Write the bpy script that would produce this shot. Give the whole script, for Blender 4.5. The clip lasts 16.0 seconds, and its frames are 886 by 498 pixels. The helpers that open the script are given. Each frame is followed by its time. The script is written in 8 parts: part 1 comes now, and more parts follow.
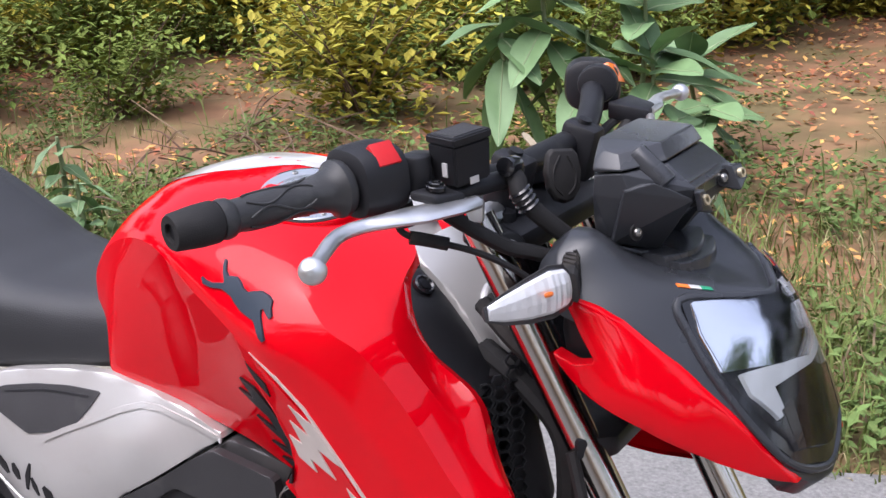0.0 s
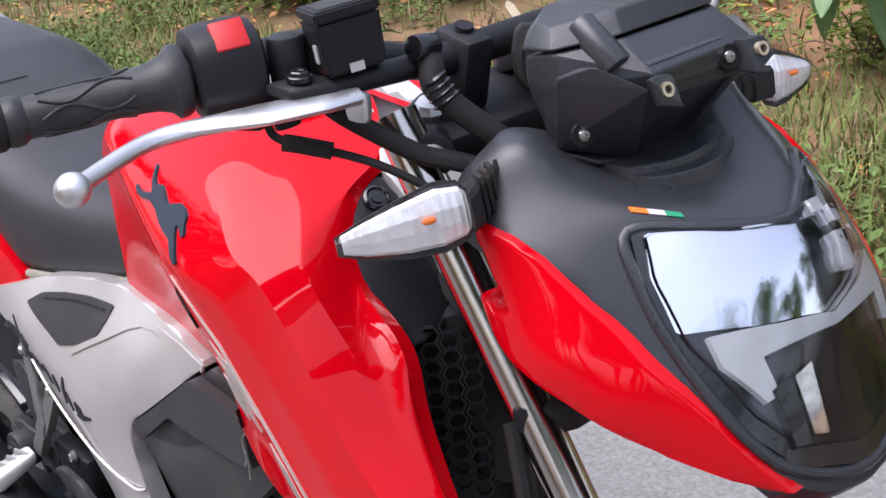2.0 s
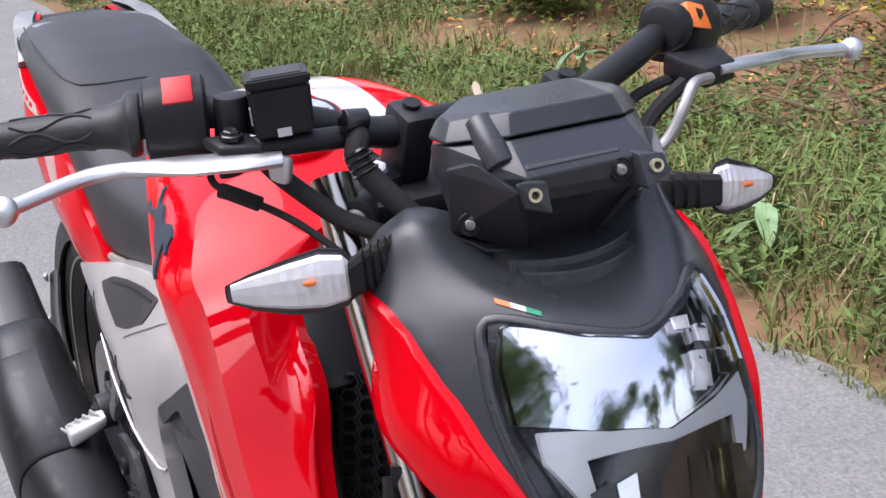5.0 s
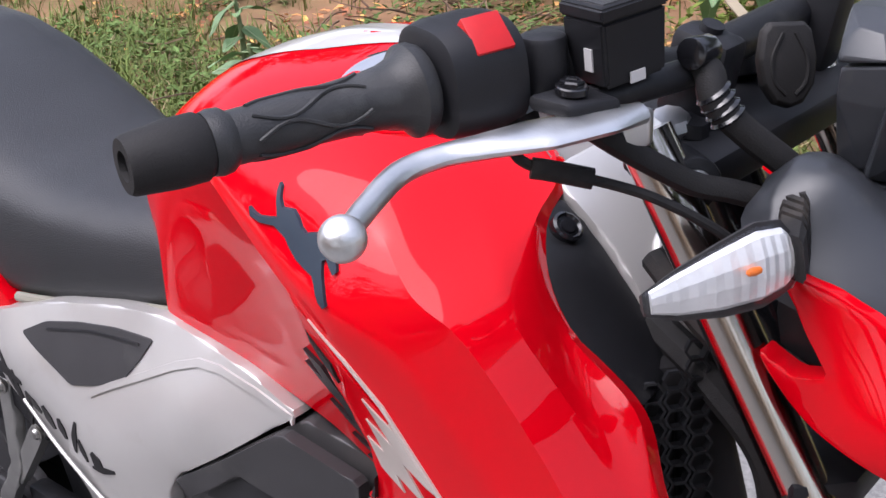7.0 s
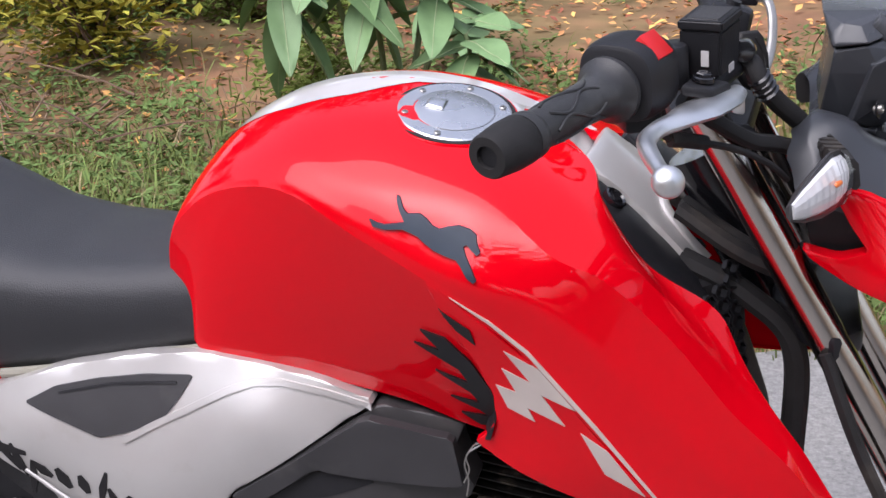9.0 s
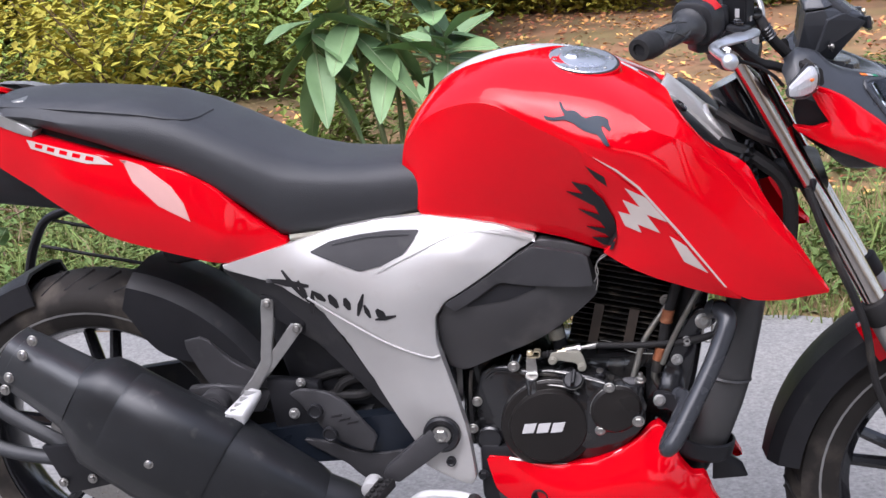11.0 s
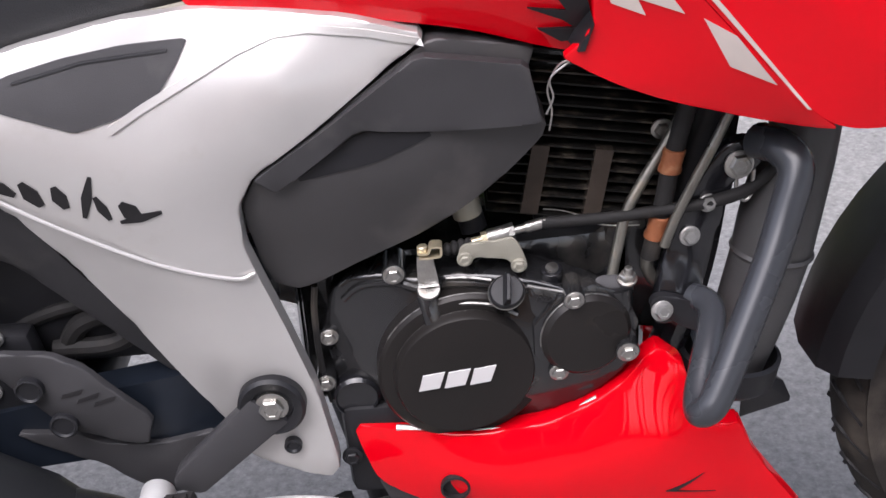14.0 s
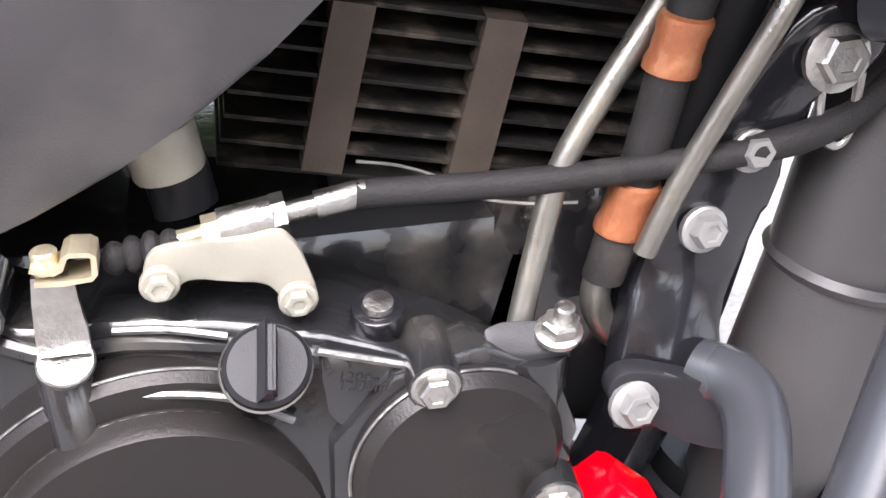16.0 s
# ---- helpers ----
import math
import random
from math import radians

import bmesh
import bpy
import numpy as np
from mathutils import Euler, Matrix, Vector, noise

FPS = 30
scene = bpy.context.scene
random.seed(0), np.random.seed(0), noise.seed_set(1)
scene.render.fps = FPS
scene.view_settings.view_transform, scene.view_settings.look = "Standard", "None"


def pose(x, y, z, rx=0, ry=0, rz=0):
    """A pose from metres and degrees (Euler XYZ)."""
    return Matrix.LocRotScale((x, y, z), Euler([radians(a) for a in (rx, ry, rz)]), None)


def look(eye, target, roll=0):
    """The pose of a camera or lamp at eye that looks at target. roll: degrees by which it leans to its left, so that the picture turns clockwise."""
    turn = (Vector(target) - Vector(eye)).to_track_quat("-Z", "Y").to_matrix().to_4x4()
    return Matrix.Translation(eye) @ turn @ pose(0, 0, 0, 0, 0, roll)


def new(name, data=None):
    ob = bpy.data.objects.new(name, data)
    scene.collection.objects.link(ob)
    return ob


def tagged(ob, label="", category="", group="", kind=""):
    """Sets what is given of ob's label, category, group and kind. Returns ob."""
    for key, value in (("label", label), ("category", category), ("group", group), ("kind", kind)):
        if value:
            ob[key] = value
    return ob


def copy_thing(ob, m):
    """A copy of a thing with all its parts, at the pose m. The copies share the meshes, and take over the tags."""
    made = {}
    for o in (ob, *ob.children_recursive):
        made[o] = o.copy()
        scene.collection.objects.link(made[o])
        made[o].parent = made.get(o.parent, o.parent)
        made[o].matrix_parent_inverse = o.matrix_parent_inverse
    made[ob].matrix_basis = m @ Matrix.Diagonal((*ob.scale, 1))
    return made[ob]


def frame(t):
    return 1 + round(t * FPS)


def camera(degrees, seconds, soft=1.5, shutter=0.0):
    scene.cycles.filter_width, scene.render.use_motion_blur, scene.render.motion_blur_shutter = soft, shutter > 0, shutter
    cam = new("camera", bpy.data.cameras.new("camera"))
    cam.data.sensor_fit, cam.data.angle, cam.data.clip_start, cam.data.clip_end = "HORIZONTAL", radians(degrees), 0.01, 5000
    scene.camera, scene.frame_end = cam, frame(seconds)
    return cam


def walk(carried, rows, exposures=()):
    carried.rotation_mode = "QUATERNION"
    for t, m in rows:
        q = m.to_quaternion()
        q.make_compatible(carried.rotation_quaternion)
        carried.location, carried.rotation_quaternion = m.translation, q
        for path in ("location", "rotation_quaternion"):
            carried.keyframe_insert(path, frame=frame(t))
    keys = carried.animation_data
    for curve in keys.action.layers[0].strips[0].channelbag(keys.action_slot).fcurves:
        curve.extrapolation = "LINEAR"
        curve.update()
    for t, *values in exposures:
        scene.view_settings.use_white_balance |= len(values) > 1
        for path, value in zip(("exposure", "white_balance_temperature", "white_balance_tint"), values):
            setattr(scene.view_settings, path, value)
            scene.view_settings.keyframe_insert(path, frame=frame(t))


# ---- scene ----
cam = camera(38.5, 16.0)
PATH = [
    (0, (1.485, -1.048, 1.273), (0.511, 0.595, 0.679), -2.0),
    (0.5, (1.461, -0.935, 1.258), (0.44, 0.668, 0.634), -2.9),
    (1, (1.432, -0.898, 1.257), (0.313, 0.619, 0.589), -4.4),
    (1.5, (1.512, -0.796, 1.231), (0.237, 0.576, 0.528), -6.1),
    (2, (1.625, -0.617, 1.187), (0.183, 0.568, 0.467), -7.8),
    (2.5, (1.61, -0.466, 1.186), (0.045, 0.532, 0.441), -6.9),
    (3, (1.657, -0.37, 1.194), (-0.002, 0.433, 0.418), -6.2),
    (3.2, (1.683, -0.374, 1.169), (0.05, 0.511, 0.427), -3.1),
    (5.3, (1.803, -0.468, 1.241), (0.138, 0.411, 0.567), -3.4),
    (5.5, (1.739, -0.486, 1.244), (0.127, 0.468, 0.542), -3.3),
    (6, (1.631, -0.579, 1.233), (0.106, 0.491, 0.504), -3.6),
    (6.5, (1.497, -0.718, 1.231), (0.109, 0.501, 0.465), -3.9),
    (7, (1.316, -0.686, 1.191), (0.104, 0.7, 0.408), -4.4),
    (7.5, (1.173, -0.68, 1.175), (0.215, 0.876, 0.361), -4.1),
    (8, (1.066, -0.793, 1.192), (0.327, 0.86, 0.341), -4.6),
    (8.2, (1.051, -0.843, 1.204), (0.382, 0.846, 0.367), -4.4),
    (10.3, (0.972, -1.67, 1.257), (0.539, 0.195, 0.678), -4.1),
    (10.5, (0.979, -1.759, 1.242), (0.533, 0.102, 0.663), -4.4),
    (11, (0.92, -1.938, 1.238), (0.505, -0.068, 0.664), -4.5),
    (11.5, (0.798, -2.076, 1.225), (0.427, -0.197, 0.649), -4.8),
    (12, (0.739, -2.047, 1.202), (0.408, -0.169, 0.598), -5.3),
    (12.5, (0.724, -1.834, 1.175), (0.441, 0.034, 0.519), -6.1),
    (13, (0.687, -1.58, 1.11), (0.474, 0.266, 0.372), -6.5),
    (13.5, (0.62, -1.309, 1.084), (0.546, 0.5, 0.234), -5.8),
    (14, (0.694, -1.038, 1.037), (0.627, 0.694, 0.039), -6.1),
    (14.5, (0.631, -0.778, 0.958), (0.732, 0.864, -0.178), -3.4),
    (15, (0.641, -0.564, 0.803), (0.854, 1.055, -0.352), -0.4),
    (15.5, (0.699, -0.499, 0.744), (0.932, 1.171, -0.332), -0.4),
    (16, (0.707, -0.482, 0.724), (1.003, 1.202, -0.314), 0.5),
]
walk(cam, [(t, look(eye, target, roll)) for t, eye, target, roll in PATH],
     [(0.0, 1.25, 6000, 19), (7.0, 1.22, 6000, 19), (8.2, 1.07, 6100, 19), (10.4, 1.30, 5900, 19), (13.5, 1.42, 6000, 19), (14.4, 1.48, 6200, 18), (15.0, 2.08, 6200, 18), (15.5, 2.66, 6200, 18), (16.0, 2.82, 6200, 18)])

# ---- light ----
world = bpy.data.worlds.new("world")
scene.world = world
world.use_nodes = True
wn, wl = world.node_tree.nodes, world.node_tree.links
sky = wn.new("ShaderNodeTexSky")
sky.sky_type, sky.sun_disc = "NISHITA", False
sky.sun_elevation, sky.sun_rotation = radians(62), radians(205)
sky.air_density, sky.dust_density = 1.2, 3.0
haze = wn.new("ShaderNodeHueSaturation")
haze.inputs["Saturation"].default_value = 0.45
wl.new(sky.outputs[0], haze.inputs["Color"])
wl.new(haze.outputs[0], wn["Background"].inputs[0])
wn["Background"].inputs[1].default_value = 0.15
sun = new("sun", bpy.data.lights.new("sun", "SUN"))
sun.data.energy, sun.data.angle, sun.data.color = 1.3, radians(60), (1.0, 0.96, 0.89)
sun.matrix_world = look((0, 0, 4), (0.20, 0.42, 3.10))


# ---- materials ----
def mat(name, col, rough=0.5, metal=0.0, coat=0.0, noise_s=0.0, var=0.12, bump=0.0, bump_s=0.0, spec=0.5, rvar=0.0,
        trans=0.0, col2=None, mix_s=0.0, coords="Object", stretch=None, isl=0.0, sub=0.0, rnd=0.0, wear=None, ior=1.45):
    """A procedural material: base colour with large and fine noise, uneven gloss, fine relief."""
    m = bpy.data.materials.new(name)
    m.use_nodes = True
    n, l = m.node_tree.nodes, m.node_tree.links
    b = n["Principled BSDF"]
    b.inputs["Roughness"].default_value, b.inputs["Metallic"].default_value = rough, metal
    b.inputs["Coat Weight"].default_value, b.inputs["Coat Roughness"].default_value = coat, 0.03
    b.inputs["Specular IOR Level"].default_value, b.inputs["IOR"].default_value = spec, ior
    b.inputs["Transmission Weight"].default_value = trans
    b.inputs["Subsurface Weight"].default_value = sub
    b.inputs["Base Color"].default_value = (*col, 1)
    tc = n.new("ShaderNodeTexCoord")
    co = tc.outputs[coords]
    if stretch:
        mp = n.new("ShaderNodeMapping")
        mp.inputs["Scale"].default_value = stretch
        l.new(co, mp.inputs[0])
        co = mp.outputs[0]

    def nz(s, d=3.0):
        t = n.new("ShaderNodeTexNoise")
        t.inputs["Scale"].default_value, t.inputs["Detail"].default_value = s, d
        l.new(co, t.inputs["Vector"])
        return t.outputs["Fac"]

    def remap(f, a, c, lo, hi):
        r = n.new("ShaderNodeMapRange")
        r.inputs[1].default_value, r.inputs[2].default_value, r.inputs[3].default_value, r.inputs[4].default_value = a, c, lo, hi
        l.new(f, r.inputs[0])
        return r.outputs[0]

    colour = None
    if col2:
        mx = n.new("ShaderNodeMix")
        mx.data_type = "RGBA"
        mx.inputs[6].default_value, mx.inputs[7].default_value = (*col, 1), (*col2, 1)
        l.new(remap(nz(mix_s or 4, 4), 0.38, 0.62, 0, 1), mx.inputs[0])
        colour = mx.outputs[2]
    if noise_s or isl or rnd:
        hs = n.new("ShaderNodeHueSaturation")
        if colour:
            l.new(colour, hs.inputs["Color"])
        else:
            hs.inputs["Color"].default_value = (*col, 1)
        f = None
        if noise_s:
            f = remap(nz(noise_s, 6), 0.25, 0.75, 1 - var, 1 + var)
        if isl:
            g = n.new("ShaderNodeNewGeometry")
            f2 = remap(g.outputs["Random Per Island"], 0, 1, 1 - isl, 1 + isl)
            if f:
                mu = n.new("ShaderNodeMath")
                mu.operation = "MULTIPLY"
                l.new(f, mu.inputs[0]), l.new(f2, mu.inputs[1])
                f = mu.outputs[0]
            else:
                f = f2
            l.new(remap(g.outputs["Random Per Island"], 0, 1, 0.5 - isl * 0.07, 0.5 + isl * 0.05), hs.inputs["Hue"])
        if rnd:
            oi = n.new("ShaderNodeObjectInfo")
            f2 = remap(oi.outputs["Random"], 0, 1, 1 - rnd, 1 + rnd)
            if f:
                mu = n.new("ShaderNodeMath")
                mu.operation = "MULTIPLY"
                l.new(f, mu.inputs[0]), l.new(f2, mu.inputs[1])
                f = mu.outputs[0]
            else:
                f = f2
        l.new(f, hs.inputs["Value"])
        colour = hs.outputs[0]
    if wear:
        mx = n.new("ShaderNodeMix")
        mx.data_type = "RGBA"
        mx.inputs[7].default_value = (*wear[0], 1)
        if colour:
            l.new(colour, mx.inputs[6])
        else:
            mx.inputs[6].default_value = (*col, 1)
        l.new(remap(nz(wear[1], 8), wear[2], wear[2] + 0.12, 0, wear[3]), mx.inputs[0])
        colour = mx.outputs[2]
    if colour:
        l.new(colour, b.inputs["Base Color"])
    if rvar:
        l.new(remap(nz(noise_s * 0.7 or 9, 5), 0.3, 0.7, max(0.02, rough - rvar), rough + rvar), b.inputs["Roughness"])
    if bump:
        bp = n.new("ShaderNodeBump")
        bp.inputs["Strength"].default_value, bp.inputs["Distance"].default_value = bump, 0.002
        l.new(nz(bump_s, 4), bp.inputs["Height"])
        l.new(bp.outputs[0], b.inputs["Normal"])
    return m


RED = mat("red_paint", (0.62, 0.0008, 0.006), 0.40, 0, 0.60, 6, 0.04, spec=0.0, wear=((0.45, 0.01, 0.015), 60, 0.70, 0.10))
RED.node_tree.nodes["Principled BSDF"].inputs["Coat Roughness"].default_value = 0.012
WHITE = mat("white_decal", (0.56, 0.545, 0.54), 0.3, 0, 0.8, 20, 0.05)
CREAM = mat("cream_decal", (0.52, 0.45, 0.41), 0.35, 0, 0.5, 40, 0.06)
SILVER = mat("silver_paint", (0.50, 0.485, 0.47), 0.36, 0.45, 0.35, 14, 0.05, bump=0.05, bump_s=900, rvar=0.05, wear=((0.40, 0.37, 0.33), 30, 0.63, 0.3))
GREYDECAL = mat("blue_grey_decal", (0.026, 0.036, 0.052), 0.45, 0, 0, 60, 0.08, spec=0.25)
DARK = mat("dark_print", (0.018, 0.017, 0.018), 0.45, 0, 0, 90, 0.2, spec=0.2)
BLACK = mat("black_plastic", (0.014, 0.014, 0.016), 0.42, 0, 0, 25, 0.18, bump=0.12, bump_s=1400, rvar=0.07, wear=((0.07, 0.065, 0.06), 22, 0.62, 0.35), spec=0.32)
COWL = mat("satin_black_cowl", (0.032, 0.034, 0.039), 0.27, 0, 0, 10, 0.1, bump=0.05, bump_s=1600, rvar=0.06, wear=((0.08, 0.078, 0.075), 45, 0.66, 0.3))
GREYPL = mat("dark_grey_plastic", (0.036, 0.035, 0.037), 0.42, 0, 0, 18, 0.12, bump=0.15, bump_s=1200, rvar=0.06, wear=((0.10, 0.095, 0.09), 16, 0.60, 0.3), spec=0.35)
AIRM = mat("satin_grey_airbox_plastic", (0.040, 0.038, 0.039), 0.40, 0, 0, 18, 0.12, bump=0.18, bump_s=1200, rvar=0.06, wear=((0.11, 0.10, 0.095), 12, 0.58, 0.35), spec=0.6)
# the cowl's black made lighter: sky sheen on the pod's upper faces, as colour
PODM = mat("satin_blue_grey_pod", (0.042, 0.044, 0.049), 0.27, 0, 0, 12, 0.1, bump=0.05, bump_s=1600, rvar=0.06, wear=((0.12, 0.12, 0.12), 45, 0.64, 0.3))
SHIELD = mat("heat_dulled_grey_shield", (0.060, 0.058, 0.058), 0.45, 0.15, 0, 12, 0.14, bump=0.12, bump_s=900, rvar=0.07, wear=((0.12, 0.115, 0.11), 14, 0.6, 0.3))
GLOSSB = mat("gloss_black_enamel", (0.010, 0.010, 0.012), 0.18, 0, 0.4, 30, 0.15, bump=0.1, bump_s=200, rvar=0.08)
ENGB = mat("black_engine_paint", (0.016, 0.016, 0.017), 0.20, 0.1, 0.6, 40, 0.2, bump=0.10, bump_s=300, rvar=0.08, wear=((0.11, 0.10, 0.085), 18, 0.60, 0.4), spec=0.4)
DISC = mat("brown_black_cover", (0.018, 0.016, 0.015), 0.32, 0.25, 0, 9, 0.15, bump=0.12, bump_s=900, rvar=0.06, wear=((0.12, 0.10, 0.08), 14, 0.6, 0.3), spec=0.3)
FIN = mat("dusty_black_fins", (0.016, 0.015, 0.014), 0.50, 0.2, 0, 60, 0.25, bump=0.3, bump_s=500, wear=((0.12, 0.10, 0.08), 50, 0.52, 0.6), spec=0.2)
# pale grey for worn casting edges, with their highlight painted in
WORN = mat("worn_bare_edge", (0.20, 0.195, 0.185), 0.32, 0.7, 0, 120, 0.3, bump=0.2, bump_s=400, wear=((0.03, 0.03, 0.03), 90, 0.55, 0.8))
RIB = mat("dusty_brown_rib", (0.060, 0.046, 0.036), 0.6, 0.1, 0, 50, 0.2, bump=0.25, bump_s=500)
EXH = mat("satin_black_exhaust", (0.020, 0.021, 0.023), 0.38, 0.3, 0, 16, 0.15, bump=0.1, bump_s=1000, rvar=0.07, wear=((0.13, 0.12, 0.11), 26, 0.63, 0.35))
RUBBER = mat("black_rubber", (0.020, 0.019, 0.019), 0.62, 0, 0, 30, 0.2, bump=0.25, bump_s=900, wear=((0.10, 0.085, 0.07), 14, 0.58, 0.4), spec=0.25)
TYRE = mat("dusty_tyre_rubber", (0.026, 0.023, 0.021), 0.72, 0, 0, 20, 0.2, bump=0.3, bump_s=600, wear=((0.13, 0.11, 0.09), 9, 0.52, 0.5), spec=0.2)
VINYL = mat("black_seat_vinyl", (0.034, 0.035, 0.038), 0.43, 0, 0, 7, 0.1, bump=0.35, bump_s=750, rvar=0.06, wear=((0.13, 0.125, 0.12), 5, 0.58, 0.3), spec=0.35)
GRIP = mat("grip_rubber", (0.030, 0.030, 0.031), 0.36, 0, 0, 40, 0.15, bump=0.2, bump_s=900, wear=((0.10, 0.10, 0.10), 30, 0.6, 0.3), spec=0.35)
ALU = mat("cast_aluminium", (0.66, 0.66, 0.66), 0.40, 1.0, 0, 60, 0.08, bump=0.1, bump_s=500, rvar=0.08, wear=((0.42, 0.41, 0.39), 40, 0.62, 0.4))
GREYALU = mat("grey_painted_alloy", (0.30, 0.295, 0.285), 0.42, 0.6, 0, 40, 0.12, bump=0.12, bump_s=700, rvar=0.08)
PALE = mat("pale_painted_alloy", (0.44, 0.435, 0.43), 0.42, 0.25, 0, 40, 0.10, bump=0.15, bump_s=500, rvar=0.08, wear=((0.35, 0.33, 0.31), 30, 0.6, 0.4))
CHROME = mat("chrome", (0.52, 0.48, 0.44), 0.16, 1.0, 0, 30, 0.05, rvar=0.05)
ZINC = mat("zinc_plated_steel", (0.38, 0.37, 0.35), 0.36, 1.0, 0, 200, 0.15, bump=0.2, bump_s=800, rvar=0.1, wear=((0.33, 0.27, 0.2), 90, 0.60, 0.5))
YZINC = mat("yellow_zinc", (0.62, 0.54, 0.38), 0.38, 0.8, 0, 150, 0.15, bump=0.1, bump_s=800, rvar=0.1)
CREAMPL = mat("pale_cream_plate", (0.30, 0.285, 0.235), 0.45, 0.2, 0, 50, 0.08, bump=0.1, bump_s=700)
PIPE = mat("grey_green_steel_pipe", (0.22, 0.21, 0.185), 0.36, 0.8, 0, 70, 0.15, bump=0.15, bump_s=600, rvar=0.1, wear=((0.34, 0.30, 0.22), 60, 0.58, 0.4))
COPPER = mat("orange_brown_clamp", (0.30, 0.105, 0.045), 0.38, 0.35, 0.2, 70, 0.25, bump=0.35, bump_s=350, rvar=0.1, wear=((0.5, 0.26, 0.14), 60, 0.58, 0.5))
ORANGE = mat("amber_plastic", (0.85, 0.19, 0.02), 0.3, 0, 0.3, 40, 0.08)
REDPL = mat("red_switch_plastic", (0.52, 0.008, 0.010), 0.4, 0, 0, 60, 0.1)
GREEN = mat("green_sticker", (0.02, 0.28, 0.14), 0.4, 0, 0, 60, 0.08)
CAPM = mat("brushed_cap_metal", (0.55, 0.56, 0.58), 0.28, 0.9, 0, 30, 0.06, bump=0.06, bump_s=900, rvar=0.06)
DRL = mat("frosted_light_guide", (0.46, 0.48, 0.49), 0.30, 0.0, 0.3, 50, 0.06, bump=0.04, bump_s=300)
FLASH = mat("pale_pink_decal", (0.60, 0.34, 0.31), 0.3, 0, 0.8, 9, 0.1)
LAMPW = mat("satin_reflector", (0.86, 0.86, 0.86), 0.22, 0.55, 0, 60, 0.12, bump=0.35, bump_s=70)
REFL = mat("lamp_reflector", (0.80, 0.81, 0.84), 0.07, 1.0, 0, 8, 0.04, bump=0.08, bump_s=60)
REFLI = mat("fluted_lamp_mirror", (0.88, 0.87, 0.86), 0.22, 0.35, 0, 60, 0.10, bump=0.3, bump_s=160)
WIRE = mat("bare_wire", (0.5, 0.48, 0.45), 0.35, 1.0, 0, 90, 0.1)
KEYM = mat("worn_brass_key", (0.30, 0.25, 0.17), 0.55, 0.2, 0, 90, 0.15)


def glass(name, tint=(1, 1, 1), rough=0.02):
    """Thin clear plastic: clear, with a mirror gloss that grows at a slant."""
    m = bpy.data.materials.new(name)
    m.use_nodes = True
    n, l = m.node_tree.nodes, m.node_tree.links
    n.remove(n["Principled BSDF"])
    t, g, x, f = n.new("ShaderNodeBsdfTransparent"), n.new("ShaderNodeBsdfGlossy"), n.new("ShaderNodeMixShader"), n.new("ShaderNodeFresnel")
    t.inputs[0].default_value, g.inputs["Roughness"].default_value, f.inputs[0].default_value = (*tint, 1), rough, 1.5
    l.new(f.outputs[0], x.inputs[0]), l.new(t.outputs[0], x.inputs[1]), l.new(g.outputs[0], x.inputs[2])
    l.new(x.outputs[0], n["Material Output"].inputs["Surface"])
    return m


LENS = glass("clear_lens", (0.97, 0.98, 1.0), 0.02)


# ---- building tools ----
# the front end and the engine are drawn in their own axes, and set into the bike's by SET
FRONT_AXES = Matrix(((1.1299, 0.0796, -0.0511, -0.0373), (0.0409, 1.1057, 0.0913, -0.1038), (-0.0558, 0.0325, 1.1005, -0.0339), (0, 0, 0, 1)))
ENGINE_AXES = Matrix(((1.0568, 0, 0.0407, -0.0587), (0, 1, 0, 0), (0.0368, 0, 1.0202, -0.0359), (0, 0, 0, 1)))
TAIL_AXES = Matrix(((1.10, 0, 0, -0.025), (0, 1, 0, 0), (0, 0, 1, 0), (0, 0, 0, 1)))
SET = Matrix()


def part(name, bm, m, parent=None, label="", sharp=32):
    """One bmesh as one mesh object under a thing or a part."""
    bmesh.ops.transform(bm, matrix=SET, verts=bm.verts)
    bmesh.ops.recalc_face_normals(bm, faces=bm.faces)
    me = bpy.data.meshes.new(name)
    bm.to_mesh(me)
    bm.free()
    me.shade_smooth()
    me.set_sharp_from_angle(angle=radians(sharp))
    me.materials.append(m)
    ob = new(name, me)
    if parent:
        ob.parent = parent
        if parent.type == "EMPTY":
            ob.matrix_parent_inverse = parent.matrix_world.inverted()
    if label:
        ob["label"] = label
    return ob


def thing(name, base, label, category, group="", kind=""):
    e = new(name)
    e.location = base
    e.matrix_world = Matrix.Translation(base)
    e.empty_display_size = 0.05
    return tagged(e, label, category, group, kind)


def V(*a):
    return Vector(a)


def frame_of(d):
    """A turn whose z axis points along d."""
    return Vector(d).normalized().to_track_quat("Z", "Y").to_matrix().to_4x4()


def cyl(bm, p0, p1, r0, r1=None, seg=20, caps=True, bev=0.0):
    p0, p1 = Vector(p0), Vector(p1)
    m = Matrix.Translation(p0) @ frame_of(p1 - p0)
    h, r1 = (p1 - p0).length, r0 if r1 is None else r1
    prof = [(r0, 0), (r1, h)] if not bev else [(r0 - bev, 0), (r0 - bev * 0.3, bev * 0.3), (r0, bev), (r1, h - bev), (r1 - bev * 0.3, h - bev * 0.3), (r1 - bev, h)]
    return lathe(bm, prof, m, seg, caps)


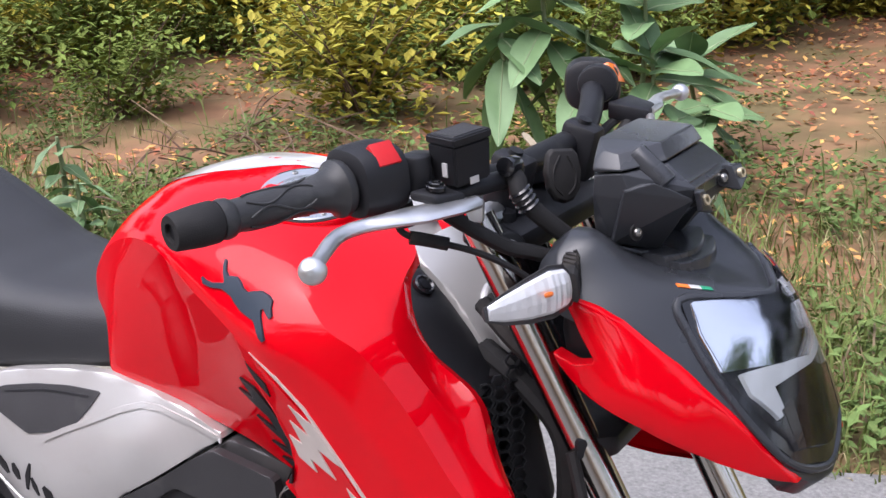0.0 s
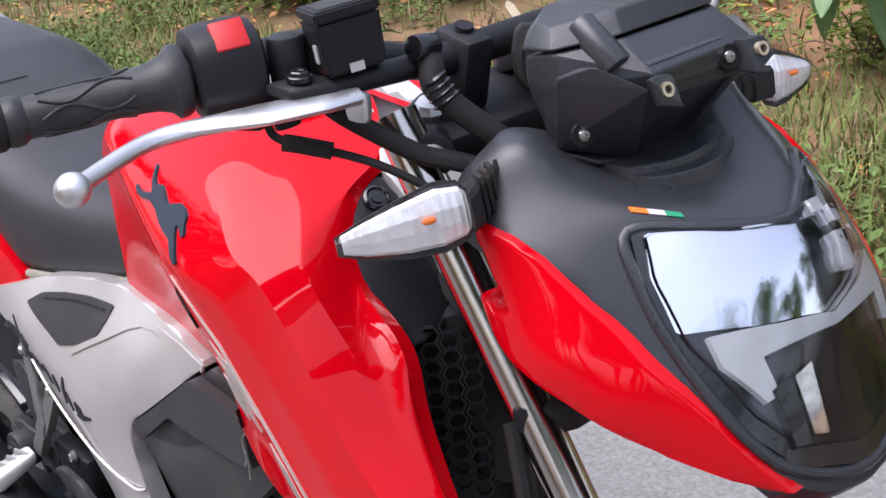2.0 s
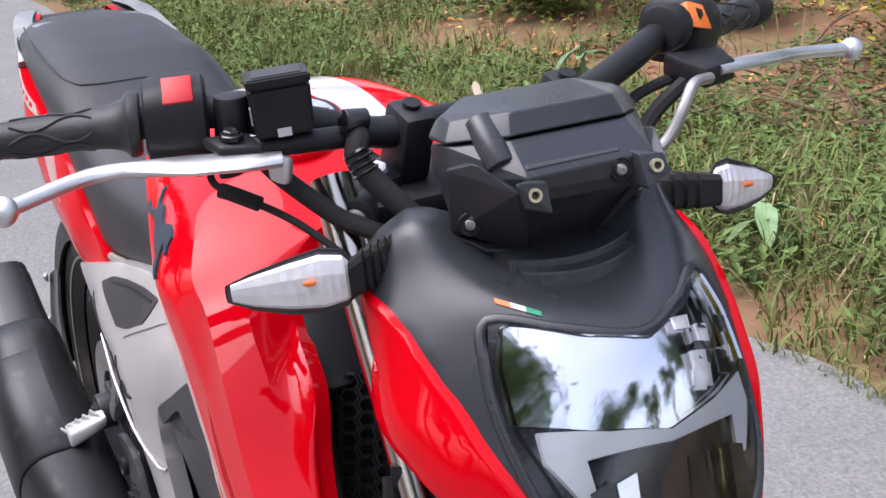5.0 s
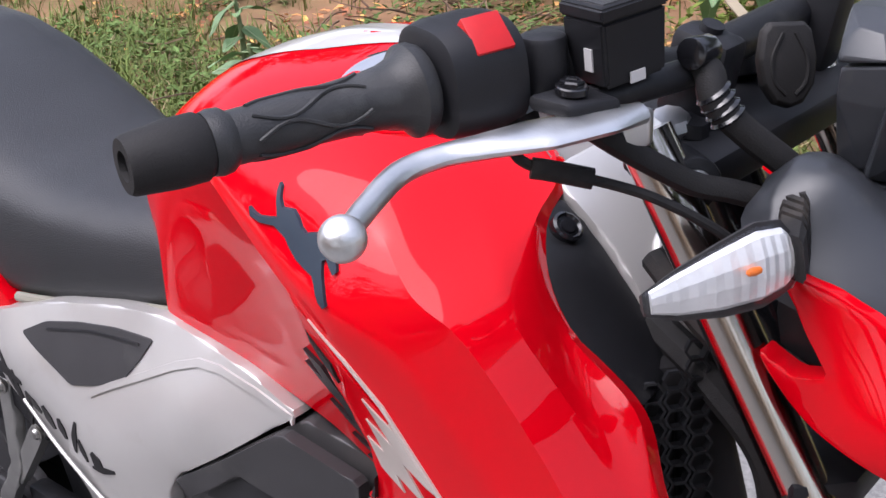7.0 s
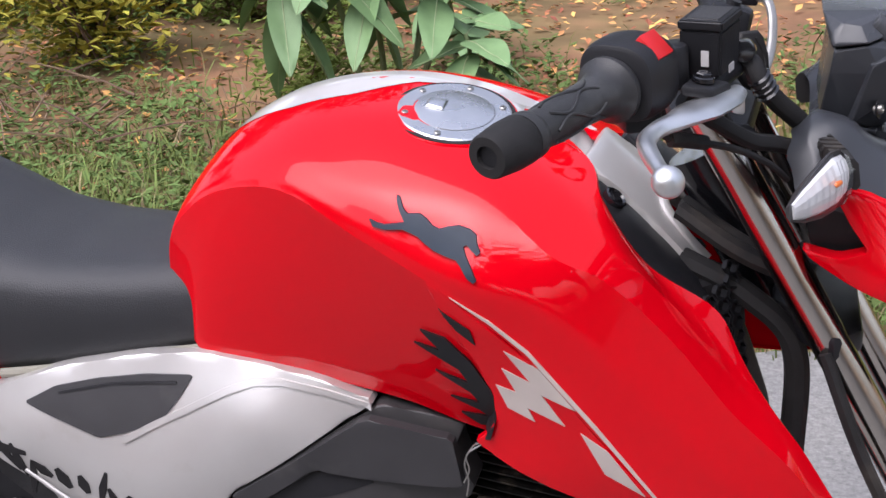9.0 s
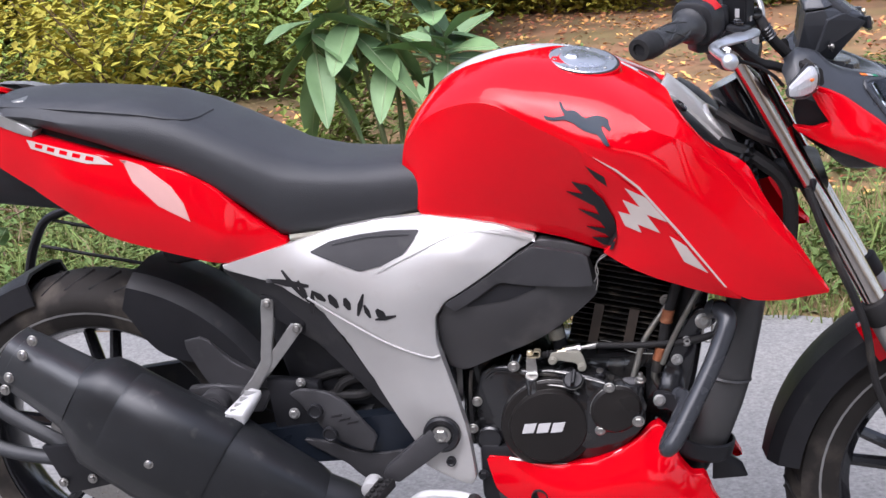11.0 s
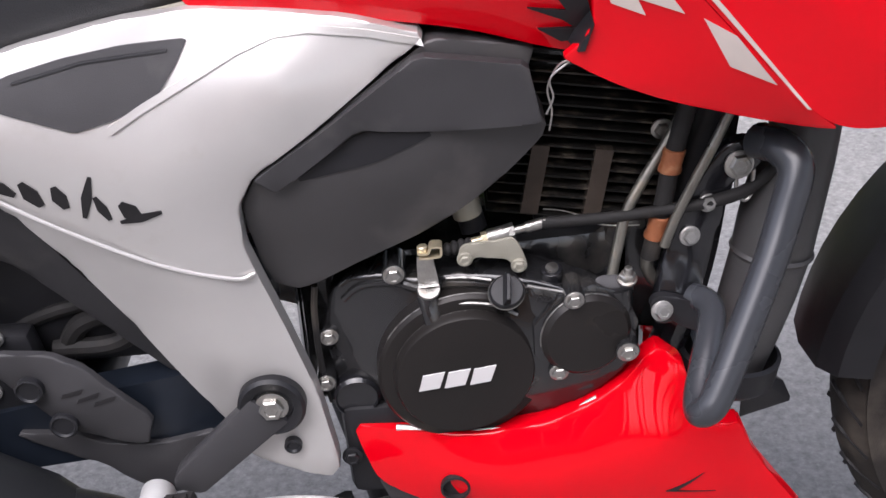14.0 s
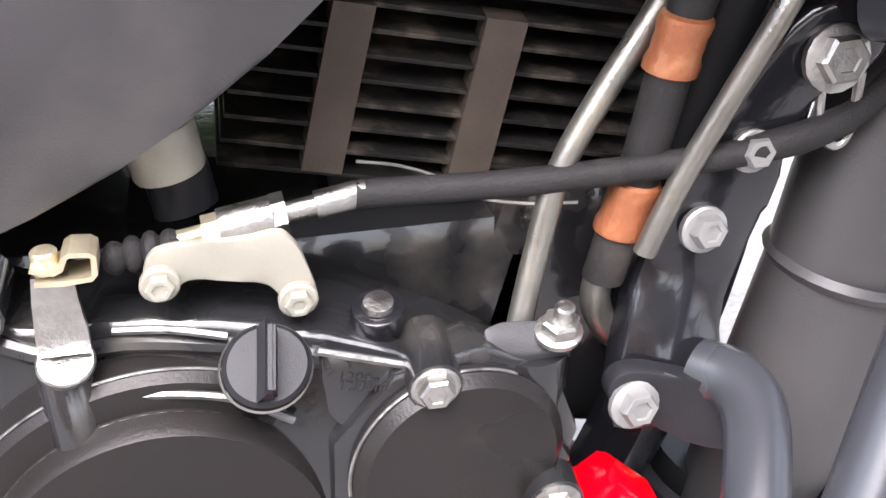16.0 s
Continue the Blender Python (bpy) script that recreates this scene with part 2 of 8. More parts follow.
def lathe(bm, prof, m=Matrix(), seg=24, caps=True):
    """Turns (radius, height) rows round the local z axis."""
    rings = [[bm.verts.new(m @ V(r * math.cos(2 * math.pi * k / seg), r * math.sin(2 * math.pi * k / seg), z)) for k in range(seg)] for r, z in prof]
    for a, b in zip(rings, rings[1:]):
        for k in range(seg):
            bm.faces.new((a[k], a[(k + 1) % seg], b[(k + 1) % seg], b[k]))
    if caps:
        bm.faces.new(rings[0][::-1])
        bm.faces.new(rings[-1])
    return bm


def loft(bm, rings, closed=True, caps=True):
    rows = [[bm.verts.new(p) for p in r] for r in rings]
    n = len(rows[0])
    for a, b in zip(rows, rows[1:]):
        for k in range(n if closed else n - 1):
            bm.faces.new((a[k], a[(k + 1) % n], b[(k + 1) % n], b[k]))
    if caps and closed:
        bm.faces.new(rows[0][::-1])
        bm.faces.new(rows[-1])
    return bm


def curve(pts, n=8):
    """A smooth line through the given points."""
    p = [Vector(q) for q in pts]
    p = [2 * p[0] - p[1], *p, 2 * p[-1] - p[-2]]
    out = []
    for a, b, c, d in zip(p, p[1:], p[2:], p[3:]):
        for k in range(n):
            t = k / n
            out.append(0.5 * (2 * b + (c - a) * t + (2 * a - 5 * b + 4 * c - d) * t * t + (3 * b - a - 3 * c + d) * t ** 3))
    return [*out, p[-2]]


def tube(bm, pts, r, seg=12, n=8, smooth=True, flat=1.0):
    line = curve(pts, n) if smooth and len(pts) > 2 else [Vector(q) for q in pts]
    up, rings = None, []
    for k, q in enumerate(line):
        d = (line[min(k + 1, len(line) - 1)] - line[max(k - 1, 0)]).normalized()
        if up is None:
            up = d.orthogonal().normalized()
        up = (up - d * up.dot(d)).normalized()
        w = d.cross(up)
        rr = r[0] + (r[1] - r[0]) * k / (len(line) - 1) if isinstance(r, tuple) else r
        rings.append([q + rr * (math.cos(2 * math.pi * j / seg) * up + flat * math.sin(2 * math.pi * j / seg) * w) for j in range(seg)])
    return loft(bm, rings)


def box(bm, c, size, rot=(0, 0, 0), bev=0.0, seg=2, taper=1.0):
    m = pose(*c, *rot)
    got = bmesh.ops.create_cube(bm, size=1)["verts"]
    for v in got:
        k = taper if v.co.z > 0 else 1.0
        v.co = m @ V(v.co.x * size[0] * k, v.co.y * size[1] * k, v.co.z * size[2])
    if bev:
        es = list({e for v in got for e in v.link_edges})
        bmesh.ops.bevel(bm, geom=es, offset=bev, segments=seg, affect="EDGES", profile=0.5)
    return bm


def hull(pts, bev=0.0, seg=2):
    bm = bmesh.new()
    vs = [bm.verts.new(p) for p in pts]
    r = bmesh.ops.convex_hull(bm, input=vs)
    junk = {g for g in [*r["geom_unused"], *r["geom_interior"]] if isinstance(g, bmesh.types.BMVert)}
    bmesh.ops.delete(bm, geom=list(junk), context="VERTS")
    bmesh.ops.dissolve_limit(bm, angle_limit=radians(4), verts=bm.verts, edges=bm.edges)
    if bev:
        bmesh.ops.bevel(bm, geom=bm.edges[:], offset=bev, segments=seg, affect="EDGES", profile=0.5)
    return bm


def bolt(bm, p, d, r=0.006, h=0.005, washer=True, hexa=True):
    m = Matrix.Translation(p) @ frame_of(d)
    if washer:
        lathe(bm, [(r * 1.35, -0.002), (r * 1.35, 0.0008), (r * 1.2, 0.0014)], m, 18)
    if hexa:
        lathe(bm, [(r, 0), (r, h * 0.8), (r * 0.86, h), (r * 0.55, h), (r * 0.5, h * 0.85)], m, 6)
    else:
        lathe(bm, [(r, 0), (r * 0.95, h * 0.5), (r * 0.7, h * 0.9), (r * 0.4, h)], m, 14)
    return bm


def spline_surface(ctrl):
    """A thin-plate surface h(u, v) through control points (u, v, h)."""
    c = np.array(ctrl, float)
    uv, h = c[:, :2], c[:, 2]
    d = np.linalg.norm(uv[:, None] - uv[None], axis=2)
    k = np.where(d > 0, d * d * np.log(d + 1e-12), 0) + 1e-7 * np.eye(len(c))
    p = np.c_[np.ones(len(c)), uv]
    a = np.block([[k, p], [p.T, np.zeros((3, 3))]])
    w = np.linalg.lstsq(a, np.r_[h, 0, 0, 0], rcond=None)[0]

    def f(q):
        q = np.atleast_2d(np.array(q, float))
        r = np.linalg.norm(q[:, None] - uv[None], axis=2)
        return np.where(r > 0, r * r * np.log(r + 1e-12), 0) @ w[:-3] + np.c_[np.ones(len(q)), q] @ w[-3:]
    return f


SIDE = Matrix(((1, 0, 0, 0), (0, 0, -1, 0), (0, 1, 0, 0), (0, 0, 0, 1)))  # u = x, v = z, h = towards the right-hand side


def rounded(poly, cut=0.2, times=1):
    for _ in range(times):
        out = []
        for a, b in zip(poly, poly[1:] + poly[:1]):
            out += [a.lerp(b, cut), a.lerp(b, 1 - cut)]
        poly = out
    return poly


def fill(poly, step):
    """Points and triangles that fill a flat outline of (u, v)."""
    from mathutils.geometry import delaunay_2d_cdt
    edge = []
    for a, b in zip(poly, poly[1:] + poly[:1]):
        k = max(1, round((b - a).length / step))
        edge += [a.lerp(b, i / k) for i in range(k)]
    e = np.array([tuple(p) for p in edge])
    lo, hi = e.min(0), e.max(0)
    g = np.array([(u + (0.5 * step if j % 2 else 0), v) for j, v in enumerate(np.arange(lo[1] + step / 2, hi[1], step * 0.87)) for u in np.arange(lo[0], hi[0], step)])
    if len(g):
        a, b = e, np.roll(e, -1, 0)
        cross = (a[None, :, 1] > g[:, None, 1]) != (b[None, :, 1] > g[:, None, 1])
        with np.errstate(divide="ignore", invalid="ignore"):
            xs = (b[:, 0] - a[:, 0]) * (g[:, None, 1] - a[:, 1]) / (b[:, 1] - a[:, 1]) + a[:, 0]
        inside = (cross & (g[:, None, 0] < xs)).sum(1) % 2 == 1
        far = np.linalg.norm(g[:, None] - e[None], axis=2).min(1) > 0.55 * step
        g = g[inside & far]
    pts = [Vector(p) for p in e] + [Vector(p) for p in g]
    vs, _, fs, *_ = delaunay_2d_cdt(pts, [], [list(range(len(e)))], 1, 1e-6)
    return vs, fs, len(e)


def skin(outline, ctrl=(), depth=0.01, m=SIDE, step=0.012, rnd=0.15, bev=0.002, times=1, bm=None):
    """A curved panel: an outline of 3D points and control points within, with a rim of that depth."""
    inv = m.inverted()
    loc = [inv @ Vector(p) for p in outline]
    f = spline_surface([tuple(p) for p in loc] + [tuple(inv @ Vector(p)) for p in ctrl])
    poly = [p.to_2d() for p in loc]
    if rnd:
        poly = rounded(poly, rnd, times)
    vs, fs, n = fill(poly, step)
    h = f([tuple(v) for v in vs])
    bm = bm or bmesh.new()
    bv = [bm.verts.new(m @ V(v.x, v.y, hh)) for v, hh in zip(vs, h)]
    faces = [bm.faces.new([bv[i] for i in t]) for t in fs]
    rim = [e for fc in faces for e in fc.edges if len(e.link_faces) == 1]
    rim = list(dict.fromkeys(rim))
    got = bmesh.ops.extrude_edge_only(bm, edges=rim)
    down = (m.to_3x3() @ V(0, 0, -depth))
    for g in got["geom"]:
        if isinstance(g, bmesh.types.BMVert):
            g.co += down
    if bev:
        bmesh.ops.bevel(bm, geom=rim, offset=bev, segments=2, affect="EDGES", profile=0.5)
    return bm


from mathutils.bvhtree import BVHTree


def surfaces(*obs):
    trees, back = [], SET.inverted()
    for o in obs:
        me = o.data
        trees.append(BVHTree.FromPolygons([back @ v.co for v in me.vertices], [p.vertices[:] for p in me.polygons]))
    return trees


def stick(poly, trees, off=0.0008, m=SIDE, step=0.008, thick=0.0008, rnd=0.0, bm=None):
    """A thin sticker or emblem of that flat outline, laid on the surfaces along the local -h direction."""
    p2 = [Vector(p) for p in poly]
    if rnd:
        p2 = rounded(p2, rnd)
    vs, fs, _ = fill(p2, step)
    bm = bm or bmesh.new()
    d = (m.to_3x3() @ V(0, 0, -1)).normalized()
    hits = []
    for v in vs:
        o = m @ V(v.x, v.y, 2.0)
        best = None
        for t in trees:
            hit = t.ray_cast(o, d, 4)
            if hit[0] is not None and (best is None or hit[3] < best):
                best = hit[3]
        hits.append((o, best))
    known = [h for _, h in hits if h is not None]
    mean = sum(known) / max(1, len(known))
    bv = [bm.verts.new(o + d * ((h if h is not None else mean) - off - thick)) for o, h in hits]
    faces = [bm.faces.new([bv[i] for i in t]) for t in fs]
    rim = list(dict.fromkeys(e for fc in faces for e in fc.edges if len(e.link_faces) == 1))
    got = bmesh.ops.extrude_edge_only(bm, edges=rim)
    for g in got["geom"]:
        if isinstance(g, bmesh.types.BMVert):
            g.co += d * (thick + off + 0.001)
    return bm


def mirrored(ob, y0=0.01):
    """The same part on the other side."""
    me = ob.data.copy()
    flip = SET @ Matrix.Translation((0, 2 * y0, 0)) @ Matrix.Diagonal((1, -1, 1, 1)) @ SET.inverted()
    me.transform(flip)
    me.flip_normals()
    o = new(ob.name, me)
    o.parent, o.matrix_parent_inverse = ob.parent, ob.matrix_parent_inverse.copy()
    if "label" in ob:
        o["label"] = ob["label"]
    return o

# ---- the motorcycle ----
GROUND = -0.05
bike = thing("motorcycle", (0.5, 0, GROUND), "red and silver naked motorcycle parked on its centre stand on asphalt", "motorcycle")


def lerp(a, b, t):
    return Vector(a).lerp(Vector(b), t)


# fuel tank: upper shell, from the shoulder crease to the middle line
SHOULDER = [((0.450, -0.074, 0.792), (0.449, -0.066, 0.796), (0.447, -0.050, 0.800), (0.443, -0.022, 0.803), (0.440, 0.010, 0.805)),
            ((0.466, -0.086, 0.845), (0.466, -0.080, 0.852), (0.465, -0.060, 0.860), (0.464, -0.028, 0.866), (0.464, 0.010, 0.868)),
            ((0.520, -0.106, 0.890), (0.521, -0.099, 0.900), (0.522, -0.078, 0.915), (0.522, -0.038, 0.928), (0.522, 0.010, 0.932)),
            ((0.600, -0.139, 0.906), (0.600, -0.131, 0.917), (0.597, -0.108, 0.934), (0.593, -0.056, 0.953), (0.590, 0.010, 0.959)),
            ((0.675, -0.163, 0.873), (0.677, -0.160, 0.889), (0.676, -0.138, 0.918), (0.671, -0.076, 0.953), (0.665, 0.010, 0.968)),
            ((0.738, -0.181, 0.843), (0.740, -0.178, 0.866), (0.741, -0.145, 0.911), (0.738, -0.076, 0.943), (0.735, 0.010, 0.957)),
            ((0.780, -0.187, 0.814), (0.783, -0.1895, 0.851), (0.789, -0.151, 0.901), (0.793, -0.080, 0.924), (0.795, 0.010, 0.933)),
            ((0.822, -0.188, 0.778), (0.830, -0.190, 0.830), (0.840, -0.176, 0.867), (0.852, -0.110, 0.889), (0.852, -0.033, 0.903)),
            ((0.873, -0.188, 0.715), (0.879, -0.190, 0.788), (0.884, -0.181, 0.848), (0.898, -0.150, 0.854), (0.870, -0.085, 0.883)),
            ((0.935, -0.188, 0.643), (0.936, -0.194, 0.728), (0.937, -0.189, 0.802), (0.945, -0.1565, 0.808), (0.911, -0.116, 0.8375)),
            ((0.968, -0.187, 0.620), (0.975, -0.194, 0.686), (0.982, -0.193, 0.746), (0.988, -0.156, 0.756), (0.969, -0.129, 0.803)),
            ((1.013, -0.183, 0.616), (1.021, -0.190, 0.659), (1.027, -0.191, 0.699), (1.031, -0.155, 0.705), (0.992, -0.140, 0.753)),
            ((1.050, -0.178, 0.620), (1.055, -0.182, 0.638), (1.058, -0.184, 0.655), (1.060, -0.160, 0.660), (1.038, -0.153, 0.672)),
            ((1.080, -0.174, 0.624), (1.0805, -0.1742, 0.6255), (1.081, -0.1735, 0.627), (1.081, -0.172, 0.629), (1.080, -0.170, 0.630))]


def shell_ring(pts, hard):
    """From the crease up to the middle line or the front edge: smooth at the rear, with two hard folds at the front."""
    pts = [Vector(p) for p in pts]
    soft = curve(pts, 7)
    flat = [p.lerp(q, j / 7) for p, q in zip(pts, pts[1:]) for j in range(7)] + [pts[-1]]
    return [a.lerp(b, hard) for a, b in zip(soft, flat)]


bm = bmesh.new()
keys = [shell_ring(r, (0.5, 0.3, 0, 0, 0, 0, 0.25, 0.7, 1, 1, 1, 1, 1, 1)[k]) for k, r in enumerate(SHOULDER)]
cols_ = [curve([r[k] for r in keys], 6) for k in range(len(keys[0]))]
rows = [list(r) for r in zip(*cols_)]
loft(bm, [[r[0] + V(0.0, 0.006, -0.002)] + r + [r[-1] + V(0.0, 0.012 if r[-1].y < -0.02 else 0, -0.006 if r[-1].y < -0.02 else 0)] for r in rows], closed=False, caps=False)
tank = part("fuel_tank", bm, RED, bike, "glossy red fuel tank with a white centre stripe", 21)
mirrored(tank)
# knee side below the crease
KNEE_C = [r[0] for r in SHOULDER[:8]]
KNEE_B = [(0.452, -0.072, 0.787), (0.470, -0.084, 0.755), (0.490, -0.098, 0.726), (0.600, -0.106, 0.712), (0.689, -0.116, 0.698), (0.748, -0.125, 0.682), (0.787, -0.128, 0.673), (0.82, -0.13, 0.670)]
rings = []
for c, b in zip(curve(KNEE_C, 5), curve(KNEE_B, 5)):
    row = []
    for k in range(9):
        t = k / 8
        p = c.lerp(b, t)
        p.y -= 0.004 * math.sin(math.pi * t) * min(1, max(0, (c.x - 0.45) / 0.15))
        row.append(p)
    row.append(b + V(0, 0.012, 0.002))
    rings.append(row)
knee = part("tank_side", loft(bmesh.new(), rings, closed=False, caps=False), RED, bike, "red knee recess of the tank", 50)
mirrored(knee)
LOWER = [(0.733, -0.1805, 0.8465), (0.780, -0.1878, 0.813), (0.822, -0.1886, 0.777), (0.873, -0.1888, 0.714), (0.935, -0.1888, 0.642), (0.962, -0.1882, 0.619), (0.935, -0.178, 0.6195), (0.871, -0.172, 0.636), (0.815, -0.168, 0.655),
         (0.778, -0.159, 0.673), (0.763, -0.155, 0.682), (0.776, -0.160, 0.694), (0.786, -0.166, 0.711), (0.785, -0.170, 0.737), (0.772, -0.174, 0.768), (0.754, -0.177, 0.801)]
lower = part("shroud_side", skin(LOWER, [(0.83, -0.176, 0.70)], 0.010, rnd=0.1, step=0.009, bev=0.0015), RED, bike, "red lower shroud with chequered decals", 40)
mirrored(lower)
skins = surfaces(tank, lower, knee)

# black finned vent between the knee recess and the shroud
VENT = [(0.723, 0.791), (0.746, 0.787), (0.767, 0.765), (0.781, 0.736), (0.786, 0.711), (0.779, 0.689), (0.764, 0.687), (0.747, 0.699), (0.774, 0.7), (0.766, 0.707), (0.74, 0.718), (0.768, 0.716), (0.761, 0.728), (0.73, 0.747), (0.761, 0.739), (0.754, 0.754), (0.714, 0.775), (0.739, 0.772)]
part("side_vent", stick(VENT, skins, 0.0015, thick=0.002, step=0.005), BLACK, bike, "black finned side vent")
part("small_slot", stick([(0.745, 0.818), (0.772, 0.802), (0.775, 0.788), (0.759, 0.8)], skins, 0.001, thick=0.001), DARK, bike)

# decals
for q in ([(0.796, 0.79), (0.829, 0.774), (0.862, 0.733), (0.828, 0.745)], [(0.793, 0.771), (0.823, 0.758), (0.852, 0.715), (0.812, 0.73)],
          [(0.787, 0.751), (0.811, 0.745), (0.824, 0.715), (0.797, 0.726)], [(0.858, 0.718), (0.884, 0.702), (0.918, 0.656), (0.88, 0.674)]):
    mx, mz = sum(p[0] for p in q) / 4, sum(p[1] for p in q) / 4
    q = [(mx + (x - mx) * 0.88, mz + (z - mz) * 0.88) for x, z in q]
    part("chequer_decal", stick(q, skins, thick=0.0005), CREAM, lower, "cream chequer decal")
part("pinstripe", stick([(0.757, 0.832), (0.79, 0.814), (0.821, 0.7885), (0.876, 0.7215), (0.94, 0.6375), (0.9368, 0.6385), (0.874, 0.7185), (0.819, 0.786), (0.789, 0.8115)], skins, 0.0012, thick=0.0005, step=0.006), CREAM, lower, "thin cream pinstripe")
HORSE = [(0.6875, 0.8901), (0.6909, 0.885), (0.7023, 0.8832), (0.7167, 0.8841), (0.7216, 0.8826), (0.7305, 0.8794), (0.7362, 0.875), (0.7451, 0.8698), (0.7547, 0.8667), (0.7643, 0.8643), (0.7683, 0.86), (0.7748, 0.8508), (0.7796, 0.8479), (0.7819, 0.8499), (0.777, 0.8591), (0.7721, 0.8676), (0.7696, 0.8739), (0.7727, 0.8752), (0.7768, 0.8716), (0.7816, 0.8679), (0.7839, 0.8699), (0.7806, 0.8763), (0.7797, 0.8819), (0.7741, 0.8856), (0.7645, 0.8881), (0.7558, 0.887), (0.7479, 0.8852), (0.7422, 0.8875), (0.7373, 0.8919), (0.7308, 0.8956), (0.7204, 0.8953), (0.7162, 0.899), (0.7127, 0.9062), (0.7095, 0.9078), (0.7104, 0.9035), (0.713, 0.8977), (0.7164, 0.8926), (0.7182, 0.889), (0.7102, 0.8879), (0.7005, 0.8868), (0.6941, 0.8878)]
part("tank_emblem", stick(HORSE, skins, 0.001, thick=0.0018, step=0.003), GREYDECAL, tank, "dark blue-grey leaping animal emblem")

# white stripe over the middle, and the rear edge's white sweep


def strip(ys, xs, tr, mtl, label, off=0.001):
    """A band laid on top between two edges y(x)."""
    rows = []
    for x, a, b in zip(xs, *ys):
        row = []
        for k in range(7):
            y = a + (b - a) * k / 6
            best = None
            for t in tr:
                h = t.ray_cast(V(x, y, 2), V(0, 0, -1), 4)
                if h[0] is not None and (best is None or h[0].z > best):
                    best = h[0].z
            row.append(V(x, y, (best if best is not None else 0.85) + off))
        rows.append(row)
    return part("white_stripe", loft(bmesh.new(), rows, closed=False, caps=False), mtl, tank, label, 60)


tank_all = surfaces(tank, bpy.data.objects["fuel_tank.001"])
xs = np.linspace(0.458, 0.856, 30)
strip((np.interp(xs, [0.45, 0.48, 0.53, 0.58, 0.64, 0.69, 0.74, 0.80, 0.856], [0.0, -0.012, -0.036, -0.045, -0.032, 0.0, 0.010, -0.010, -0.034]), np.interp(xs, [0.45, 0.55, 0.7, 0.856], [0.025, 0.052, 0.058, 0.056])), xs, tank_all, WHITE, "white centre stripe")

# filler cap, set off the middle line
cm = Matrix.Translation((0.735, -0.045, 0.9475)) @ pose(0, 0, 0, 12, 10, 0) @ Matrix.Scale(1.05, 4)
part("filler_collar", lathe(bmesh.new(), [(0.066, -0.030), (0.0595, -0.018), (0.0565, -0.006), (0.0553, -0.0005), (0.0540, 0.0010), (0.0525, 0.0010)], cm, 56, False), RED, tank, "raised red filler collar")
cap = part("filler_cap", lathe(bmesh.new(), [(0.0490, -0.002), (0.0490, 0.0022), (0.0478, 0.0032), (0.0352, 0.0034), (0.0346, 0.0022), (0.0338, 0.0036), (0.026, 0.0052), (0.010, 0.0062), (0.0, 0.0063)], cm, 56), CAPM, tank, "round brushed metal filler cap")
bm = bmesh.new()
lathe(bm, [(0.0530, -0.003), (0.0528, 0.0016), (0.0490, 0.0014), (0.0488, -0.002)], cm, 56, False)
part("cap_seal", bm, RUBBER, tank)
part("key_cover", hull([cm @ V(x, y, z) for x, y, z in ((-0.026, -0.008, 0.0045), (-0.026, 0.008, 0.0045), (-0.006, -0.011, 0.0045), (-0.006, 0.011, 0.0045), (-0.022, -0.006, 0.0085), (-0.022, 0.006, 0.0085), (-0.009, -0.008, 0.0085), (-0.009, 0.008, 0.0085))], 0.001), CAPM, cap)
for k in range(6):
    a = radians(60 * k + 25)
    part("cap_screw", lathe(bmesh.new(), [(0.0030, 0.003), (0.0030, 0.0042), (0.0024, 0.0048), (0.0014, 0.0048), (0.0012, 0.0038)], cm @ Matrix.Translation((0.0420 * math.cos(a), 0.0420 * math.sin(a), 0)), 12), ZINC, tank)

SET = FRONT_AXES
# tank front cover: silver between black plates that face forward
PL = Matrix.Translation((0.89, -0.08, 0.84)) @ frame_of((0.68, -0.09, 0.73))
FRONT = Matrix(((0, 0.73, 0.68, 0), (1, 0, 0, 0), (0, -0.68, 0.73, 0), (0, 0, 0, 1)))
fc = [(0.828, -0.042, 0.896), (0.839, -0.046, 0.886), (0.852, -0.046, 0.8755), (0.866, -0.046, 0.8625), (0.879, -0.048, 0.850), (0.892, -0.0515, 0.8375), (0.905, -0.056, 0.825), (0.9165, -0.0605, 0.8135), (0.929, -0.041, 0.8025), (0.917, -0.036, 0.815), (0.904, -0.033, 0.828), (0.892, -0.028, 0.841), (0.884, -0.021, 0.850), (0.880, -0.011, 0.855), (0.879, -0.003, 0.857)]
cover_sheet = part("front_cover", skin(fc + [(p[0], -p[1], p[2]) for p in fc[::-1]], [(0.848, 0, 0.889), (0.835, 0, 0.900)], 0.012, FRONT, rnd=0.06, step=0.008), SILVER, bike, "silver tank front cover")
part("cover_rolled_edge", tube(bmesh.new(), [(x + 0.001, y, z) for x, y, z in fc[9:]] + [(x + 0.001, -y, z) for x, y, z in fc[:8:-1]], 0.0042, 10, 4), SILVER, cover_sheet, "rolled edge round the cable opening")
BP = [(0.847, -0.086, 0.876), (0.840, -0.072, 0.883), (0.8405, -0.048, 0.884), (0.852, -0.047, 0.8735), (0.866, -0.047, 0.8605), (0.879, -0.049, 0.848), (0.892, -0.0525, 0.8355), (0.905, -0.057, 0.823), (0.9175, -0.0615, 0.811), (0.926, -0.078, 0.804), (0.934, -0.122, 0.806), (0.911, -0.118, 0.822), (0.882, -0.111, 0.842)]
plate = part("side_plate", skin([(x - 0.002, y, z - 0.002) for x, y, z in BP], [(0.87, -0.075, 0.858)], 0.02, PL, rnd=0.12, step=0.012), BLACK, bike, "matt black plate beside the tank front")
mirrored(plate)
bm = bmesh.new()
